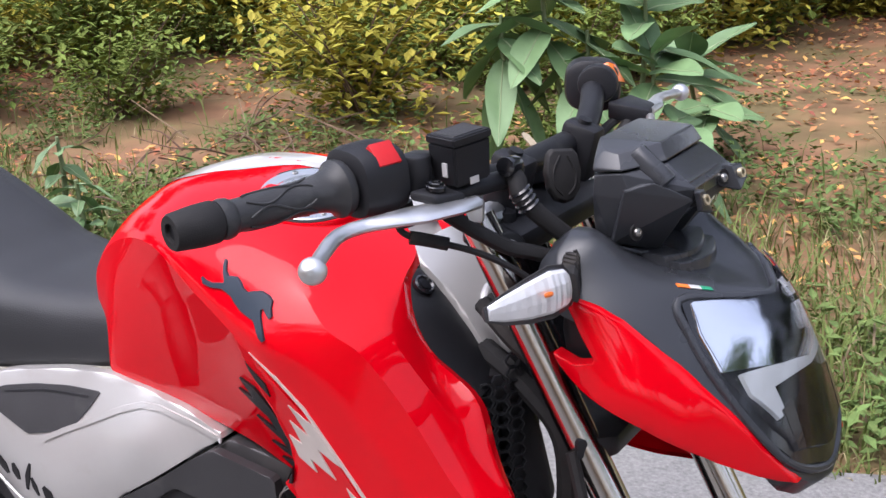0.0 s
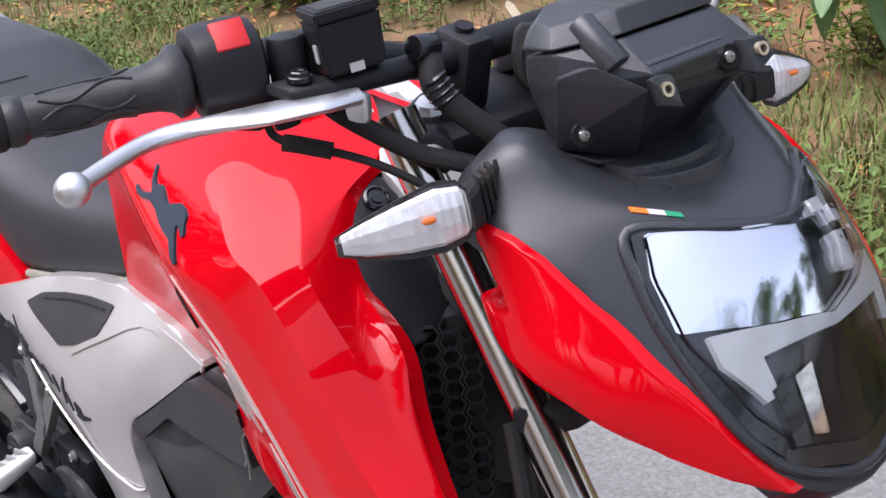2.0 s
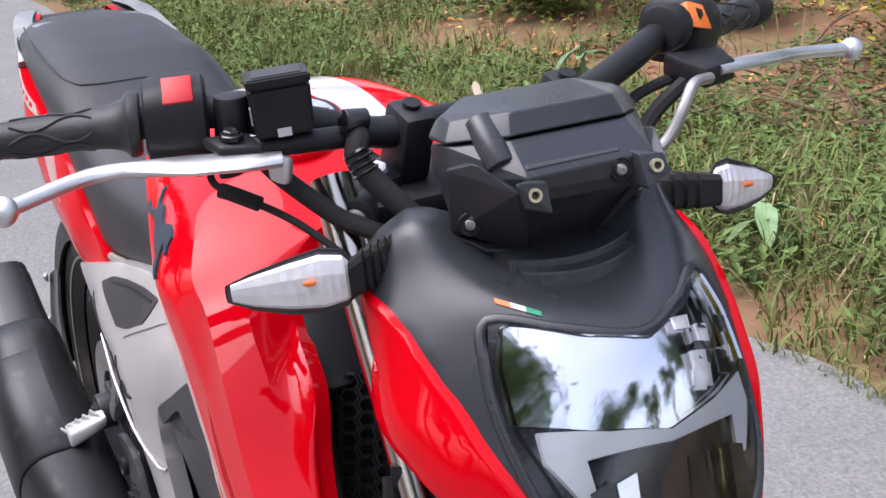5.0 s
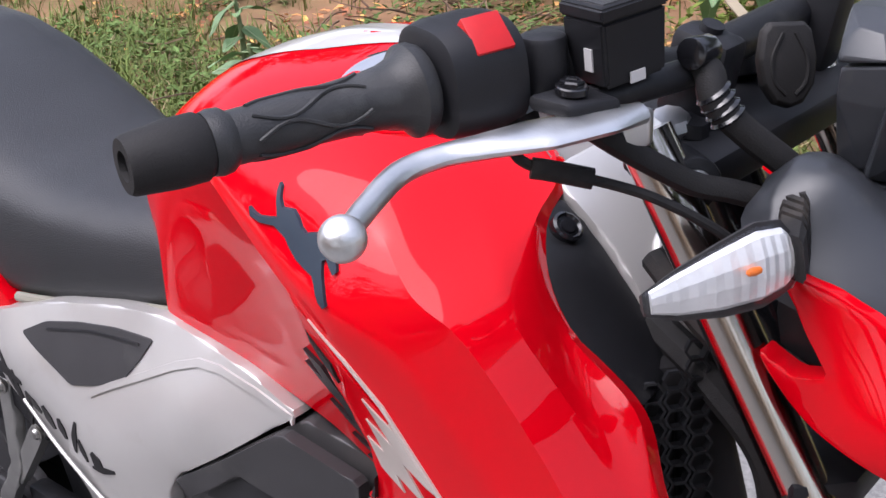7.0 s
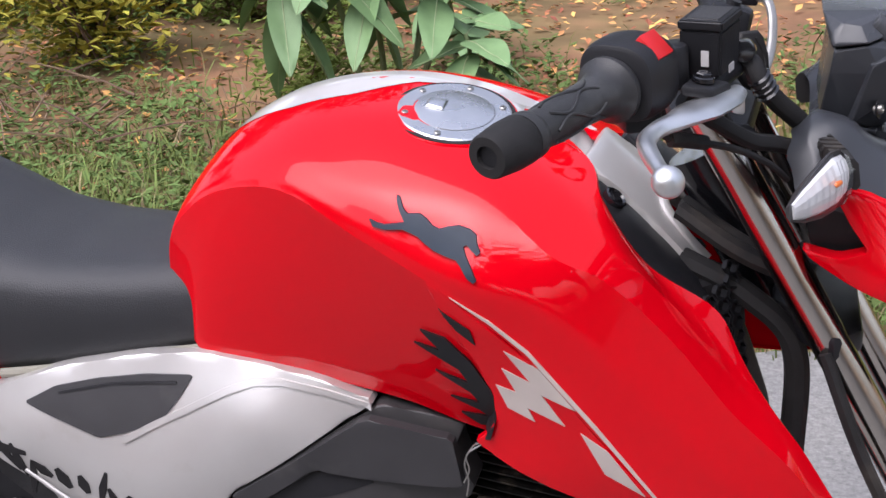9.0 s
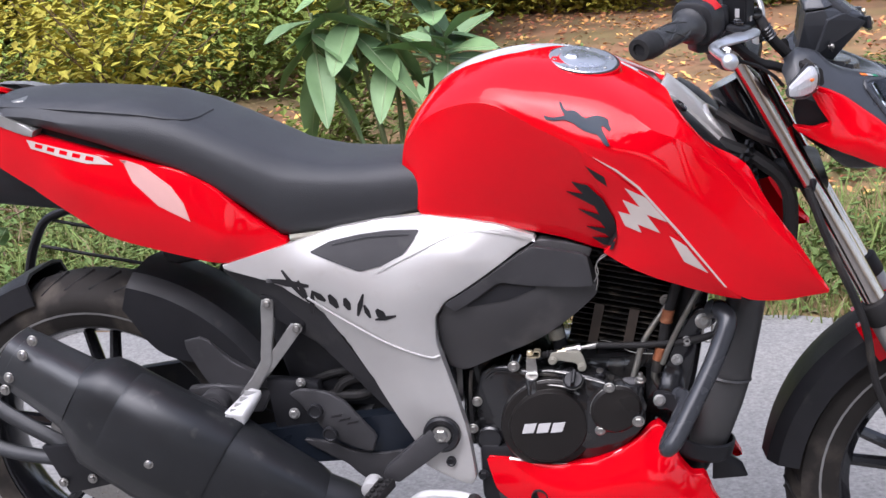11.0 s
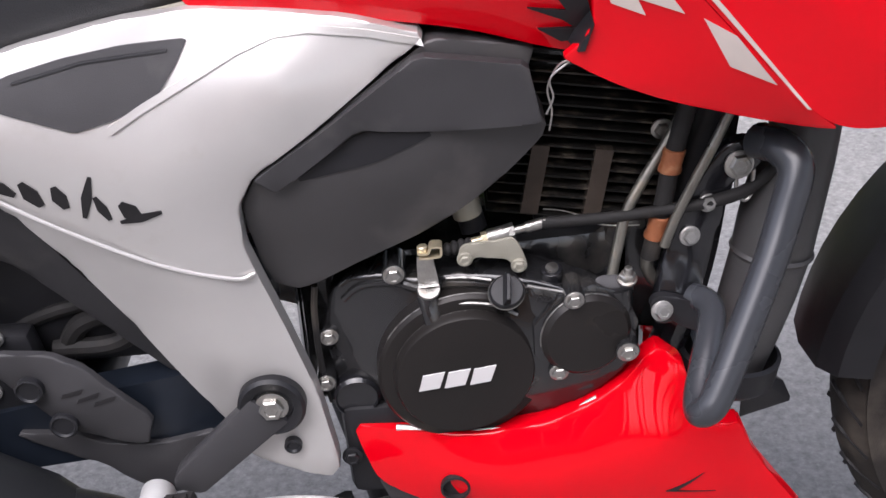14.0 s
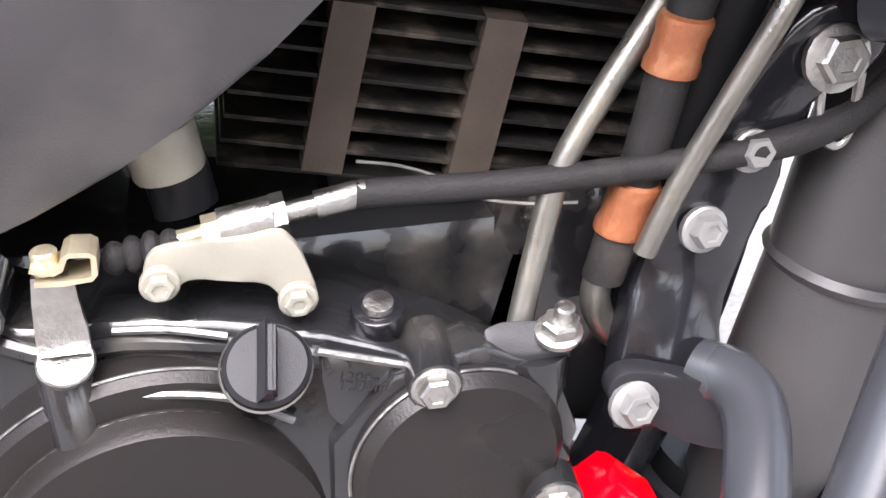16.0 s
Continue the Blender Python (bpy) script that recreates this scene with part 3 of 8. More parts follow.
lathe(bm, [(0.0095, -0.004), (0.0095, 0.0012), (0.0078, 0.0022), (0.0066, 0.0003), (0.0045, 0.0003), (0.0042, 0.0018), (0.0, 0.0018)], Matrix.Translation((0.8545, -0.066, 0.8735)) @ frame_of((0.68, -0.09, 0.73)), 24)
part("plate_screw", bm, GLOSSB, plate, "black recessed screw")

# cooling-duct mesh in front of the shroud
DUCTM = Matrix.Translation((0.930, -0.096, 0.760)) @ frame_of((0.75, -0.62, 0.1))
DUCTM = DUCTM @ Matrix.Rotation(math.atan2(*(DUCTM.inverted().to_3x3() @ V(0, 0, 1)).to_2d().yx) - math.pi / 2, 4, "Z")
bm = bmesh.new()
for i in range(-4, 5):
    for j in range(-9, 10):
        u, v = i * 0.0125, j * 0.01083 + (0.0054 if i % 2 else 0)
        c = V(u, v, 0)
        if abs(u) > 0.027 or v > 0.020 + 0.9 * (u + 0.027) or v < -0.075:
            continue
        for k in range(6):
            a, b = radians(60 * k), radians(60 * k + 60)
            p, q = [V(math.cos(t), math.sin(t), 0) for t in (a, b)]
            loft(bm, [[DUCTM @ (c + p * 0.0072), DUCTM @ (c + p * 0.0056), DUCTM @ (c + p * 0.0056 + V(0, 0, -0.006))], [DUCTM @ (c + q * 0.0072), DUCTM @ (c + q * 0.0056), DUCTM @ (c + q * 0.0056 + V(0, 0, -0.006))]], closed=False)
part("honeycomb_grille", bm, BLACK, bike, "black honeycomb grille", 20)
bm = bmesh.new()
box(bm, (0.905, -0.055, 0.72), (0.05, 0.08, 0.18), (0, 0, -40), 0.01)
part("duct_back", bm, DARK, bike)
part("duct_side", hull([(0.926, -0.118, 0.803), (0.944, -0.126, 0.770), (0.960, -0.124, 0.700), (0.930, -0.112, 0.800), (0.948, -0.116, 0.765), (0.962, -0.112, 0.700), (0.900, -0.10, 0.80), (0.920, -0.09, 0.70)], 0.003), BLACK, bike)
part("duct_cover", hull([(0.921, -0.062, 0.806), (0.935, -0.046, 0.800), (0.950, -0.046, 0.765), (0.968, -0.050, 0.700), (0.962, -0.062, 0.690), (0.944, -0.082, 0.700), (0.930, -0.078, 0.770), (0.900, -0.030, 0.80), (0.930, -0.020, 0.69), (0.910, -0.05, 0.69)], 0.006, 3), BLACK, bike, "black rounded duct cover", 40)
SET = Matrix()
# frame members and dark inner parts
bm = bmesh.new()
for s in (-1, 1):
    tube(bm, [(0.885, s * 0.045, 0.79), (0.80, s * 0.075, 0.72), (0.62, s * 0.08, 0.66), (0.45, s * 0.075, 0.58), (0.44, s * 0.07, 0.40)], 0.018, 10)
    tube(bm, [(0.44, s * 0.07, 0.60), (0.20, s * 0.075, 0.67), (-0.15, s * 0.06, 0.80)], 0.014, 10)
    tube(bm, [(0.935, s * 0.03, 0.80), (0.90, s * 0.07, 0.60), (0.87, s * 0.085, 0.43), (0.80, s * 0.09, 0.26)], 0.016, 10)
cyl(bm, (0.945, 0.01, 0.90), (1.015, 0.01, 0.76), 0.030, seg=20)
part("frame", bm, GLOSSB, bike, "black tubular frame")
bm = bmesh.new()
box(bm, (0.62, 0, 0.74), (0.36, 0.16, 0.12), (0, 5, 0), 0.02)
box(bm, (0.85, 0, 0.755), (0.10, 0.12, 0.11), (0, 35, 0), 0.02)
box(bm, (0.22, 0, 0.71), (0.40, 0.14, 0.09), (0, -8, 0), 0.02)
part("inner_tray", bm, DARK, bike)
SET = FRONT_AXES
for pts, r in (([(0.90, -0.035, 0.86), (0.95, -0.055, 0.835), (1.0, -0.065, 0.82)], 0.008), ([(0.90, -0.05, 0.86), (0.95, -0.07, 0.835), (1.0, -0.08, 0.82)], 0.008),
               ([(0.90, -0.05, 0.82), (0.95, -0.065, 0.80), (0.985, -0.07, 0.76), (0.98, -0.06, 0.66)], 0.010), ([(0.92, -0.03, 0.79), (0.95, -0.05, 0.72), (0.96, -0.055, 0.62)], 0.007)):
    part("wiring_loom", tube(bmesh.new(), pts, r, 8), RUBBER, bike)

SET = TAIL_AXES
# seat
SEAT = [(-0.185, 0.100, 0.934, 0.920, 0.905), (-0.10, 0.115, 0.934, 0.918, 0.892), (0.0, 0.122, 0.925, 0.905, 0.860), (0.07, 0.124, 0.915, 0.896, 0.832), (0.115, 0.124, 0.898, 0.882, 0.812), (0.16, 0.124, 0.876, 0.860, 0.786),
        (0.21, 0.123, 0.850, 0.834, 0.750), (0.26, 0.120, 0.826, 0.806, 0.704), (0.32, 0.114, 0.812, 0.797, 0.710), (0.39, 0.104, 0.809, 0.794, 0.722), (0.45, 0.095, 0.812, 0.796, 0.730), (0.492, 0.088, 0.806, 0.790, 0.734)]
cols = list(zip(*SEAT))
xs = np.linspace(-0.185, 0.492, 44)
rings = []
for x in xs:
    w, zt, ze, zb = (np.interp(x, cols[0], cols[k]) for k in (1, 2, 3, 4))
    w *= 1 - 0.25 * max(0, (-0.15 - x) / 0.035) ** 2
    half = [(0, zt), (0.35 * w, zt - 0.001), (0.62 * w, zt - 0.003), (0.80 * w, (zt + ze) / 2), (0.92 * w, ze - 0.003), (0.985 * w, ze - 0.014), (1.0 * w, (ze * 0.55 + zb * 0.45)), (0.985 * w, zb + 0.012), (0.94 * w, zb), (0.80 * w, zb - 0.004)]
    rings.append([V(x, -y, z) for y, z in half] + [V(x, y, z) for y, z in half[::-1][:-1]])
seat = part("seat", loft(bmesh.new(), rings), VINYL, bike, "black vinyl two-step seat", 60)
bm = bmesh.new()
seam = [(x, -np.interp(x, cols[0], cols[1]) * f, np.interp(x, cols[0], cols[2]) * g + np.interp(x, cols[0], cols[3]) * (1 - g)) for x, f, g in ((-0.17, 0.86, 0.2), (-0.05, 0.88, 0.2), (0.05, 0.86, 0.3), (0.105, 0.80, 0.5), (0.13, 0.60, 0.85), (0.135, 0.0, 1.0))]
tube(bm, seam, 0.0016, 6, 5)
part("seat_seam", bm, VINYL, seat)
bm = bmesh.new()
pts = [(x, -np.interp(x, cols[0], cols[1]) * 0.97, np.interp(x, cols[0], cols[4]) - 0.004) for x in np.linspace(0.27, 0.495, 9)]
tube(bm, pts, 0.005, 8, 3)
part("seat_base_edge", bm, CREAMPL, seat, "pale moulded seat base edge")
bm = bmesh.new()
box(bm, (-0.155, 0, 0.905), (0.07, 0.17, 0.045), (0, -12, 0), 0.01)
part("seat_latch", bm, ZINC, seat)

# tail
TAIL = [(-0.262, -0.070, 0.930), (-0.20, -0.092, 0.907), (-0.13, -0.112, 0.884), (0.0, -0.124, 0.845), (0.115, -0.126, 0.818), (0.165, -0.127, 0.789), (0.215, -0.126, 0.737), (0.272, -0.123, 0.694), (0.225, -0.127, 0.680), (0.170, -0.129, 0.662),
        (0.09, -0.128, 0.682), (-0.009, -0.124, 0.711), (-0.059, -0.118, 0.746), (-0.125, -0.105, 0.790), (-0.194, -0.092, 0.834), (-0.245, -0.078, 0.877)]
tail = part("tail_panel", skin(TAIL, [(0.10, -0.138, 0.75), (0.18, -0.138, 0.71), (-0.05, -0.132, 0.80), (0.02, -0.136, 0.78)], 0.03, rnd=0.12, step=0.011), RED, bike, "red tail panel")
mirrored(tail)
ts = surfaces(tail)
part("tail_flash", stick([(0.034, 0.838), (0.066, 0.826), (0.1055, 0.793), (0.123, 0.766), (0.131, 0.737), (0.0855, 0.763), (0.049, 0.802)], ts, thick=0.0005), FLASH, tail, "pale pink patch on red")
part("tail_script", stick([(-0.115, 0.872), (0.00, 0.843), (0.020, 0.829), (-0.02, 0.833), (-0.11, 0.858)], ts, thick=0.0005), CREAM, tail, "pale lettered strip with plain bars")
for k in range(5):
    x = -0.10 + 0.02 * k
    part("script_bar", stick([(x, 0.866 - 0.26 * (x + 0.10)), (x + 0.012, 0.863 - 0.26 * (x + 0.10)), (x + 0.010, 0.857 - 0.26 * (x + 0.10)), (x - 0.002, 0.860 - 0.26 * (x + 0.10))], ts, 0.0012, thick=0.0004), RED, tail)
bm = skin([(-0.255, -0.075, 0.937), (-0.20, -0.098, 0.930), (-0.10, -0.118, 0.888), (-0.105, -0.12, 0.874), (-0.19, -0.10, 0.905)], [], 0.03, rnd=0.15)
rail = part("grab_rail", bm, GREYALU, bike, "grey alloy grab rail")
mirrored(rail)
bm = hull([(-0.27, -0.06, 0.925), (-0.27, 0.06, 0.925), (-0.10, -0.09, 0.90), (-0.10, 0.09, 0.90), (-0.255, -0.06, 0.875), (-0.255, 0.06, 0.875), (0.1, -0.1, 0.70), (0.1, 0.1, 0.70), (-0.06, -0.09, 0.74), (-0.06, 0.09, 0.74), (0.15, 0.09, 0.79), (0.15, -0.09, 0.79)], 0.01)
part("tail_core", bm, BLACK, bike)
bm = bmesh.new()
box(bm, (-0.268, -0.045, 0.893), (0.02, 0.05, 0.05), (0, -20, 0), 0.006)
part("tail_lamp", bm, LENS, bike, "clear tail lamp lens")
bm = hull([(-0.22, -0.05, 0.83), (-0.22, 0.05, 0.83), (-0.08, -0.06, 0.77), (-0.08, 0.06, 0.77), (-0.36, -0.045, 0.80), (-0.36, 0.045, 0.80), (-0.38, -0.04, 0.765), (-0.38, 0.04, 0.765), (-0.10, -0.05, 0.735), (-0.10, 0.05, 0.735), (-0.26, -0.04, 0.755), (-0.26, 0.04, 0.755)], 0.008)
holder = part("number_plate_arm", bm, BLACK, bike, "black number-plate arm")
bm = bmesh.new()
tube(bm, [(-0.265, -0.03, 0.76), (-0.262, -0.05, 0.735), (-0.257, -0.055, 0.71)], 0.022, 12)
part("lamp_stalk", bm, RUBBER, holder)
bm = bmesh.new()
lathe(bm, [(0.0, -0.025), (0.02, -0.022), (0.03, -0.008), (0.032, 0.006), (0.026, 0.018), (0.0, 0.024)], Matrix.Translation((-0.315, -0.115, 0.715)) @ frame_of((-1, -0.2, 0)), 24)
part("rear_indicator", bm, ORANGE, holder, "amber rear indicator lens")
bm = bmesh.new()
tube(bm, [(-0.30, -0.02, 0.755), (-0.305, -0.06, 0.735), (-0.308, -0.09, 0.722)], 0.016, 10)
part("indicator_arm", bm, RUBBER, holder)

SET = Matrix()
# silver side panel, with its black inset
SIL = [(0.150, -0.133, 0.659), (0.228, -0.134, 0.682), (0.290, -0.130, 0.700), (0.345, -0.122, 0.716), (0.42, -0.112, 0.727), (0.488, -0.106, 0.730), (0.550, -0.112, 0.724), (0.604, -0.118, 0.716), (0.664, -0.124, 0.698), (0.630, -0.128, 0.676), (0.575, -0.138, 0.638), (0.516, -0.142, 0.600),
       (0.500, -0.142, 0.575), (0.498, -0.140, 0.535), (0.507, -0.138, 0.499), (0.520, -0.136, 0.450), (0.536, -0.136, 0.385), (0.546, -0.137, 0.300), (0.536, -0.137, 0.288), (0.495, -0.135, 0.303), (0.458, -0.130, 0.322), (0.452, -0.128, 0.352), (0.436, -0.128, 0.380), (0.390, -0.132, 0.470), (0.355, -0.138, 0.535), (0.318, -0.145, 0.592), (0.25, -0.142, 0.634)]
silver = part("side_panel", skin(SIL, [(0.315, -0.150, 0.655), (0.40, -0.153, 0.630), (0.46, -0.152, 0.612), (0.36, -0.142, 0.672), (0.45, -0.135, 0.672), (0.55, -0.140, 0.672), (0.42, -0.155, 0.575), (0.46, -0.150, 0.520), (0.475, -0.142, 0.43), (0.39, -0.146, 0.54)], 0.02, rnd=0.12, step=0.010), SILVER, bike, "silver painted side panel")
mirrored(silver)
ss = surfaces(silver)
vent = part("panel_vent", stick([(0.308, 0.684), (0.340, 0.699), (0.385, 0.707), (0.43, 0.711), (0.481, 0.711), (0.470, 0.693), (0.452, 0.671), (0.418, 0.660), (0.388, 0.654), (0.345, 0.670)], ss, 0.0005, thick=0.001, rnd=0.08), GREYPL, silver, "dark grey inset with fine ribs")
vs_ = surfaces(vent)
bm = bmesh.new()
stick([(0.345, 0.695), (0.40, 0.704), (0.465, 0.7055), (0.465, 0.7035), (0.40, 0.702), (0.345, 0.693)], vs_, 0.0, thick=0.0012, bm=bm)
part("vent_rib", bm, BLACK, vent)
bm = bmesh.new()
tube(bm, [(0.30, -0.1480, 0.612), (0.36, -0.1535, 0.575), (0.43, -0.1535, 0.535), (0.485, -0.1460, 0.512), (0.503, -0.1405, 0.512)], 0.0020, 8)
part("panel_crease", bm, SILVER, silver)
part("panel_ridge", stick([(0.4134, 0.6557), (0.4385, 0.6681), (0.4756, 0.6844), (0.5164, 0.7035), (0.5443, 0.7128), (0.5715, 0.7141), (0.6171, 0.7068), (0.6586, 0.6967), (0.6605, 0.6909), (0.619, 0.7011), (0.5733, 0.7083), (0.5462, 0.7071), (0.5182, 0.6977), (0.4774, 0.6786), (0.4403, 0.6622), (0.4151, 0.6498)], ss, 0.0004, thick=0.0016, step=0.006), SILVER, silver)
# the maker's script stands as plain slanted strokes
SCRIPT = [((0.237, 0.640), (0.300, 0.633), 0.008), ((0.262, 0.655), (0.292, 0.615), 0.006), ((0.288, 0.640), (0.300, 0.608), 0.007), ((0.310, 0.622), (0.305, 0.588), 0.006), ((0.312, 0.620), (0.328, 0.606), 0.008), ((0.337, 0.610), (0.347, 0.590), 0.010),
          ((0.362, 0.600), (0.367, 0.582), 0.009), ((0.392, 0.606), (0.381, 0.574), 0.006), ((0.393, 0.589), (0.400, 0.570), 0.006), ((0.412, 0.582), (0.424, 0.568), 0.010), ((0.41, 0.566), (0.440, 0.571), 0.005)]
bm = bmesh.new()
for a, b, w in SCRIPT:
    d = (Vector(b) - Vector(a)).normalized()
    nn = Vector((-d.y, d.x)) * w / 2
    a, b = Vector(a), Vector(b)
    up = Vector((0, -0.001 + 0.013 * min(1, max(0, (a.x - 0.30) / 0.06))))
    a, b, nn = a + up + (a - b) * 0.05, b + up + (b - a) * 0.08, nn * 1.45
    stick([a - nn * 0.3, a + nn * 0.4, a.lerp(b, 0.5) + nn, b + nn * 0.5, b - nn * 0.3, a.lerp(b, 0.5) - nn], ss, 0.0006, thick=0.0005, step=0.006, bm=bm)
part("maker_script", bm, DARK, silver, "black maker's script as plain strokes")

# dark frame cover along the panel's edge
FCV = [(0.152, -0.128, 0.656), (0.25, -0.136, 0.631), (0.316, -0.138, 0.589), (0.388, -0.126, 0.468), (0.44, -0.122, 0.372), (0.43, -0.112, 0.372), (0.36, -0.112, 0.455), (0.30, -0.112, 0.52), (0.24, -0.112, 0.56), (0.21, -0.115, 0.60)]
fcv = part("frame_cover", skin(FCV, [], 0.03, rnd=0.1), GREYPL, bike, "dark grey frame cover")
mirrored(fcv)

# air-box cover
AIR = [(0.666, -0.121, 0.694), (0.705, -0.120, 0.688), (0.745, -0.117, 0.678), (0.735, -0.122, 0.655), (0.752, -0.121, 0.609), (0.705, -0.124, 0.566), (0.655, -0.122, 0.532), (0.59, -0.118, 0.503), (0.535, -0.114, 0.477), (0.510, -0.112, 0.485), (0.502, -0.120, 0.53), (0.500, -0.128, 0.568), (0.516, -0.134, 0.597), (0.575, -0.132, 0.636), (0.632, -0.126, 0.673)]
air = part("airbox_cover", skin(AIR, [(0.565, -0.138, 0.592), (0.62, -0.140, 0.622), (0.67, -0.138, 0.625), (0.60, -0.134, 0.56), (0.66, -0.134, 0.575), (0.69, -0.128, 0.65)], 0.04, rnd=0.1, step=0.009), AIRM, bike, "dark grey air-box cover")
mirrored(air)
asf = surfaces(air)
UPF = [(0.516, 0.598), (0.575, 0.634), (0.655, 0.6875), (0.738, 0.673), (0.7465, 0.625), (0.668, 0.626), (0.603, 0.633), (0.533, 0.585)]
part("cover_facet", skin([(x, -0.1445 + 0.10 * max(0, z - 0.64), z) for x, z in UPF], [(0.63, -0.1435, 0.655)], 0.012, rnd=0.06, step=0.012, bev=0.0015), GREYPL, air, "raised upper facet of the cover", 20)
# flat black sheet on the cover stands in for the scoop's shade
part("scoop_floor", stick([(0.545, 0.590), (0.604, 0.630), (0.665, 0.624), (0.612, 0.603)], asf, 0.0005, thick=0.0006, rnd=0.1), BLACK, air, "black patch painted for the shade in the scoop")
part("panel_screw", lathe(bmesh.new(), [(0.008, -0.004), (0.008, 0.002), (0.006, 0.003), (0.004, 0.001), (0.0, 0.001)], Matrix.Translation((0.507, -0.139, 0.330)) @ frame_of((0, -1, 0)), 18), BLACK, silver, "black recessed screw")

# ---- front end ----
SET = FRONT_AXES
Y0 = -0.010


def sym(pts):
    """Half an outline and its mirror about the steering's middle."""
    return [Vector(p) for p in pts] + [V(p[0], 2 * Y0 - p[1], p[2]) for p in reversed(pts) if abs(p[1] - Y0) > 1e-4]


COWLM = Matrix.Translation((1.1, Y0, 0.87)) @ Matrix(((0, -0.68, 0.733, 0), (1, 0, 0, 0), (0, 0.733, 0.68, 0), (0, 0, 0, 1)))
HALF = [(1.010, Y0, 0.933), (1.008, -0.045, 0.938), (1.000, -0.085, 0.953), (0.998, -0.108, 0.940), (1.006, -0.124, 0.918), (1.030, -0.125, 0.908), (1.060, -0.119, 0.896), (1.100, -0.108, 0.864), (1.138, -0.092, 0.826), (1.170, -0.066, 0.776), (1.178, -0.04, 0.762), (1.182, Y0, 0.758)]
inner = [(1.056, -0.0486, 0.9215), (1.041, -0.0761, 0.9345), (1.0186, -0.1005, 0.9490), (1.081, -0.074, 0.917), (1.101, -0.056, 0.911), (1.04, -0.095, 0.935), (1.09, -0.083, 0.902), (1.125, -0.086, 0.853)]
both = inner + [(x, 2 * Y0 - y, z) for x, y, z in inner] + [(1.0136, Y0, 0.9290), (1.0486, Y0, 0.9180), (1.084, Y0, 0.9135), (1.110, Y0, 0.9075), (1.135, Y0, 0.897), (1.158, Y0, 0.845)]
cowl = part("headlamp_cowl", skin(sym(HALF), both, 0.02, COWLM, rnd=0.12, step=0.008), COWL, bike, "satin black headlamp cowl")
cs = surfaces(cowl)
inv = COWLM.inverted()


def uv(p):
    q = inv @ Vector(p)
    return (q.x, q.y)


# headlamp
LENS_H = [(1.135, Y0, 0.896), (1.118, -0.045, 0.899), (1.092, -0.080, 0.906), (1.105, -0.088, 0.885), (1.125, -0.089, 0.855), (1.150, -0.074, 0.812), (1.163, -0.055, 0.788), (1.172, Y0, 0.776)]
bez = [(1.131, Y0, 0.900), (1.113, -0.048, 0.904), (1.087, -0.083, 0.909), (1.102, -0.092, 0.885), (1.123, -0.0925, 0.852), (1.150, -0.081, 0.806), (1.168, -0.058, 0.780), (1.178, Y0, 0.766)]
part("lamp_bezel", stick([uv(p) for p in sym(bez)], cs, 0.0005, COWLM, 0.01, 0.002, rnd=0.1), GLOSSB, cowl, "gloss black lamp bezel")
refl = [(1.1345, Y0, 0.895), (1.1175, -0.045, 0.898), (1.0915, -0.0795, 0.9053), (1.1035, -0.0885, 0.886), (1.121, -0.0905, 0.859), (1.135, -0.053, 0.8465), (1.1485, Y0, 0.8425)]
part("reflector", stick([uv(p) for p in sym(refl)], cs, 0.0030, COWLM, 0.012, 0.001, rnd=0.05), REFL, cowl, "mirror-bright lamp reflector")
fr = random.Random(3)
for k in range(16):
    u, v = fr.uniform(0.15, 0.95), fr.uniform(0.1, 0.9)
    y = Y0 + 0.018 + 0.055 * u
    x = 1.128 - 0.030 * u + 0.020 * v
    z = 0.899 - 0.047 * v
    w, h = fr.uniform(0.003, 0.007), fr.uniform(0.003, 0.009)
    q = [(x, y - w, z + h), (x - 0.002, y + w, z + h * 0.6), (x + 0.002, y + w * 0.7, z - h), (x + 0.003, y - w * 1.2, z - h * 0.7)]
    part("reflector_facet", stick([uv(p) for p in q], cs, 0.0042, COWLM, 0.02, 0.0005 + 0.0015 * fr.random()), LAMPW if k % 2 else GLOSSB, cowl)
drl = [(1.150, Y0, 0.843), (1.140, -0.045, 0.846), (1.128, -0.080, 0.853), (1.136, -0.080, 0.838), (1.148, -0.066, 0.812), (1.151, -0.058, 0.815), (1.1435, -0.060, 0.836), (1.149, Y0, 0.834)]
part("light_guide", stick([uv(p) for p in sym(drl)], cs, 0.0034, COWLM, 0.01, 0.0025), DRL, cowl, "frosted grey light guide")
bm = bmesh.new()
for s in (-1, 1):
    for k in range(3):
        bm = bmesh.new()
        y = Y0 + s * (0.010 + 0.015 * k)
        q = [(1.153, y, 0.825), (1.153, y + s * 0.012, 0.822), (1.165, y + s * 0.010, 0.792), (1.168, y, 0.79)]
        part("lower_reflector", stick([uv(p) for p in q], cs, 0.003, COWLM, 0.02, 0.001 + 0.002 * k, bm=bm), REFL if k == 1 else GLOSSB, cowl, sharp=10)
f = spline_surface([tuple(inv @ Vector(p)) for p in [*sym(HALF), *[Vector(q) for q in both]]])
vs_, fs_, _ = fill(rounded([Vector(uv(p)) for p in sym(LENS_H)], 0.1), 0.009)
bm = bmesh.new()
bv = [bm.verts.new(COWLM @ V(v.x, v.y, h + 0.0075)) for v, h in zip(vs_, f([tuple(v) for v in vs_]))]
for t in fs_:
    bm.faces.new([bv[i] for i in t])
rim = [e for e in bm.edges if len(e.link_faces) == 1]
got = bmesh.ops.extrude_edge_only(bm, edges=rim)
for g in got["geom"]:
    if isinstance(g, bmesh.types.BMVert):
        g.co += COWLM.to_3x3() @ V(0, 0, -0.006)
lens = part("lamp_lens", bm, LENS, cowl, "clear curved lamp lens")
lens.visible_shadow = False
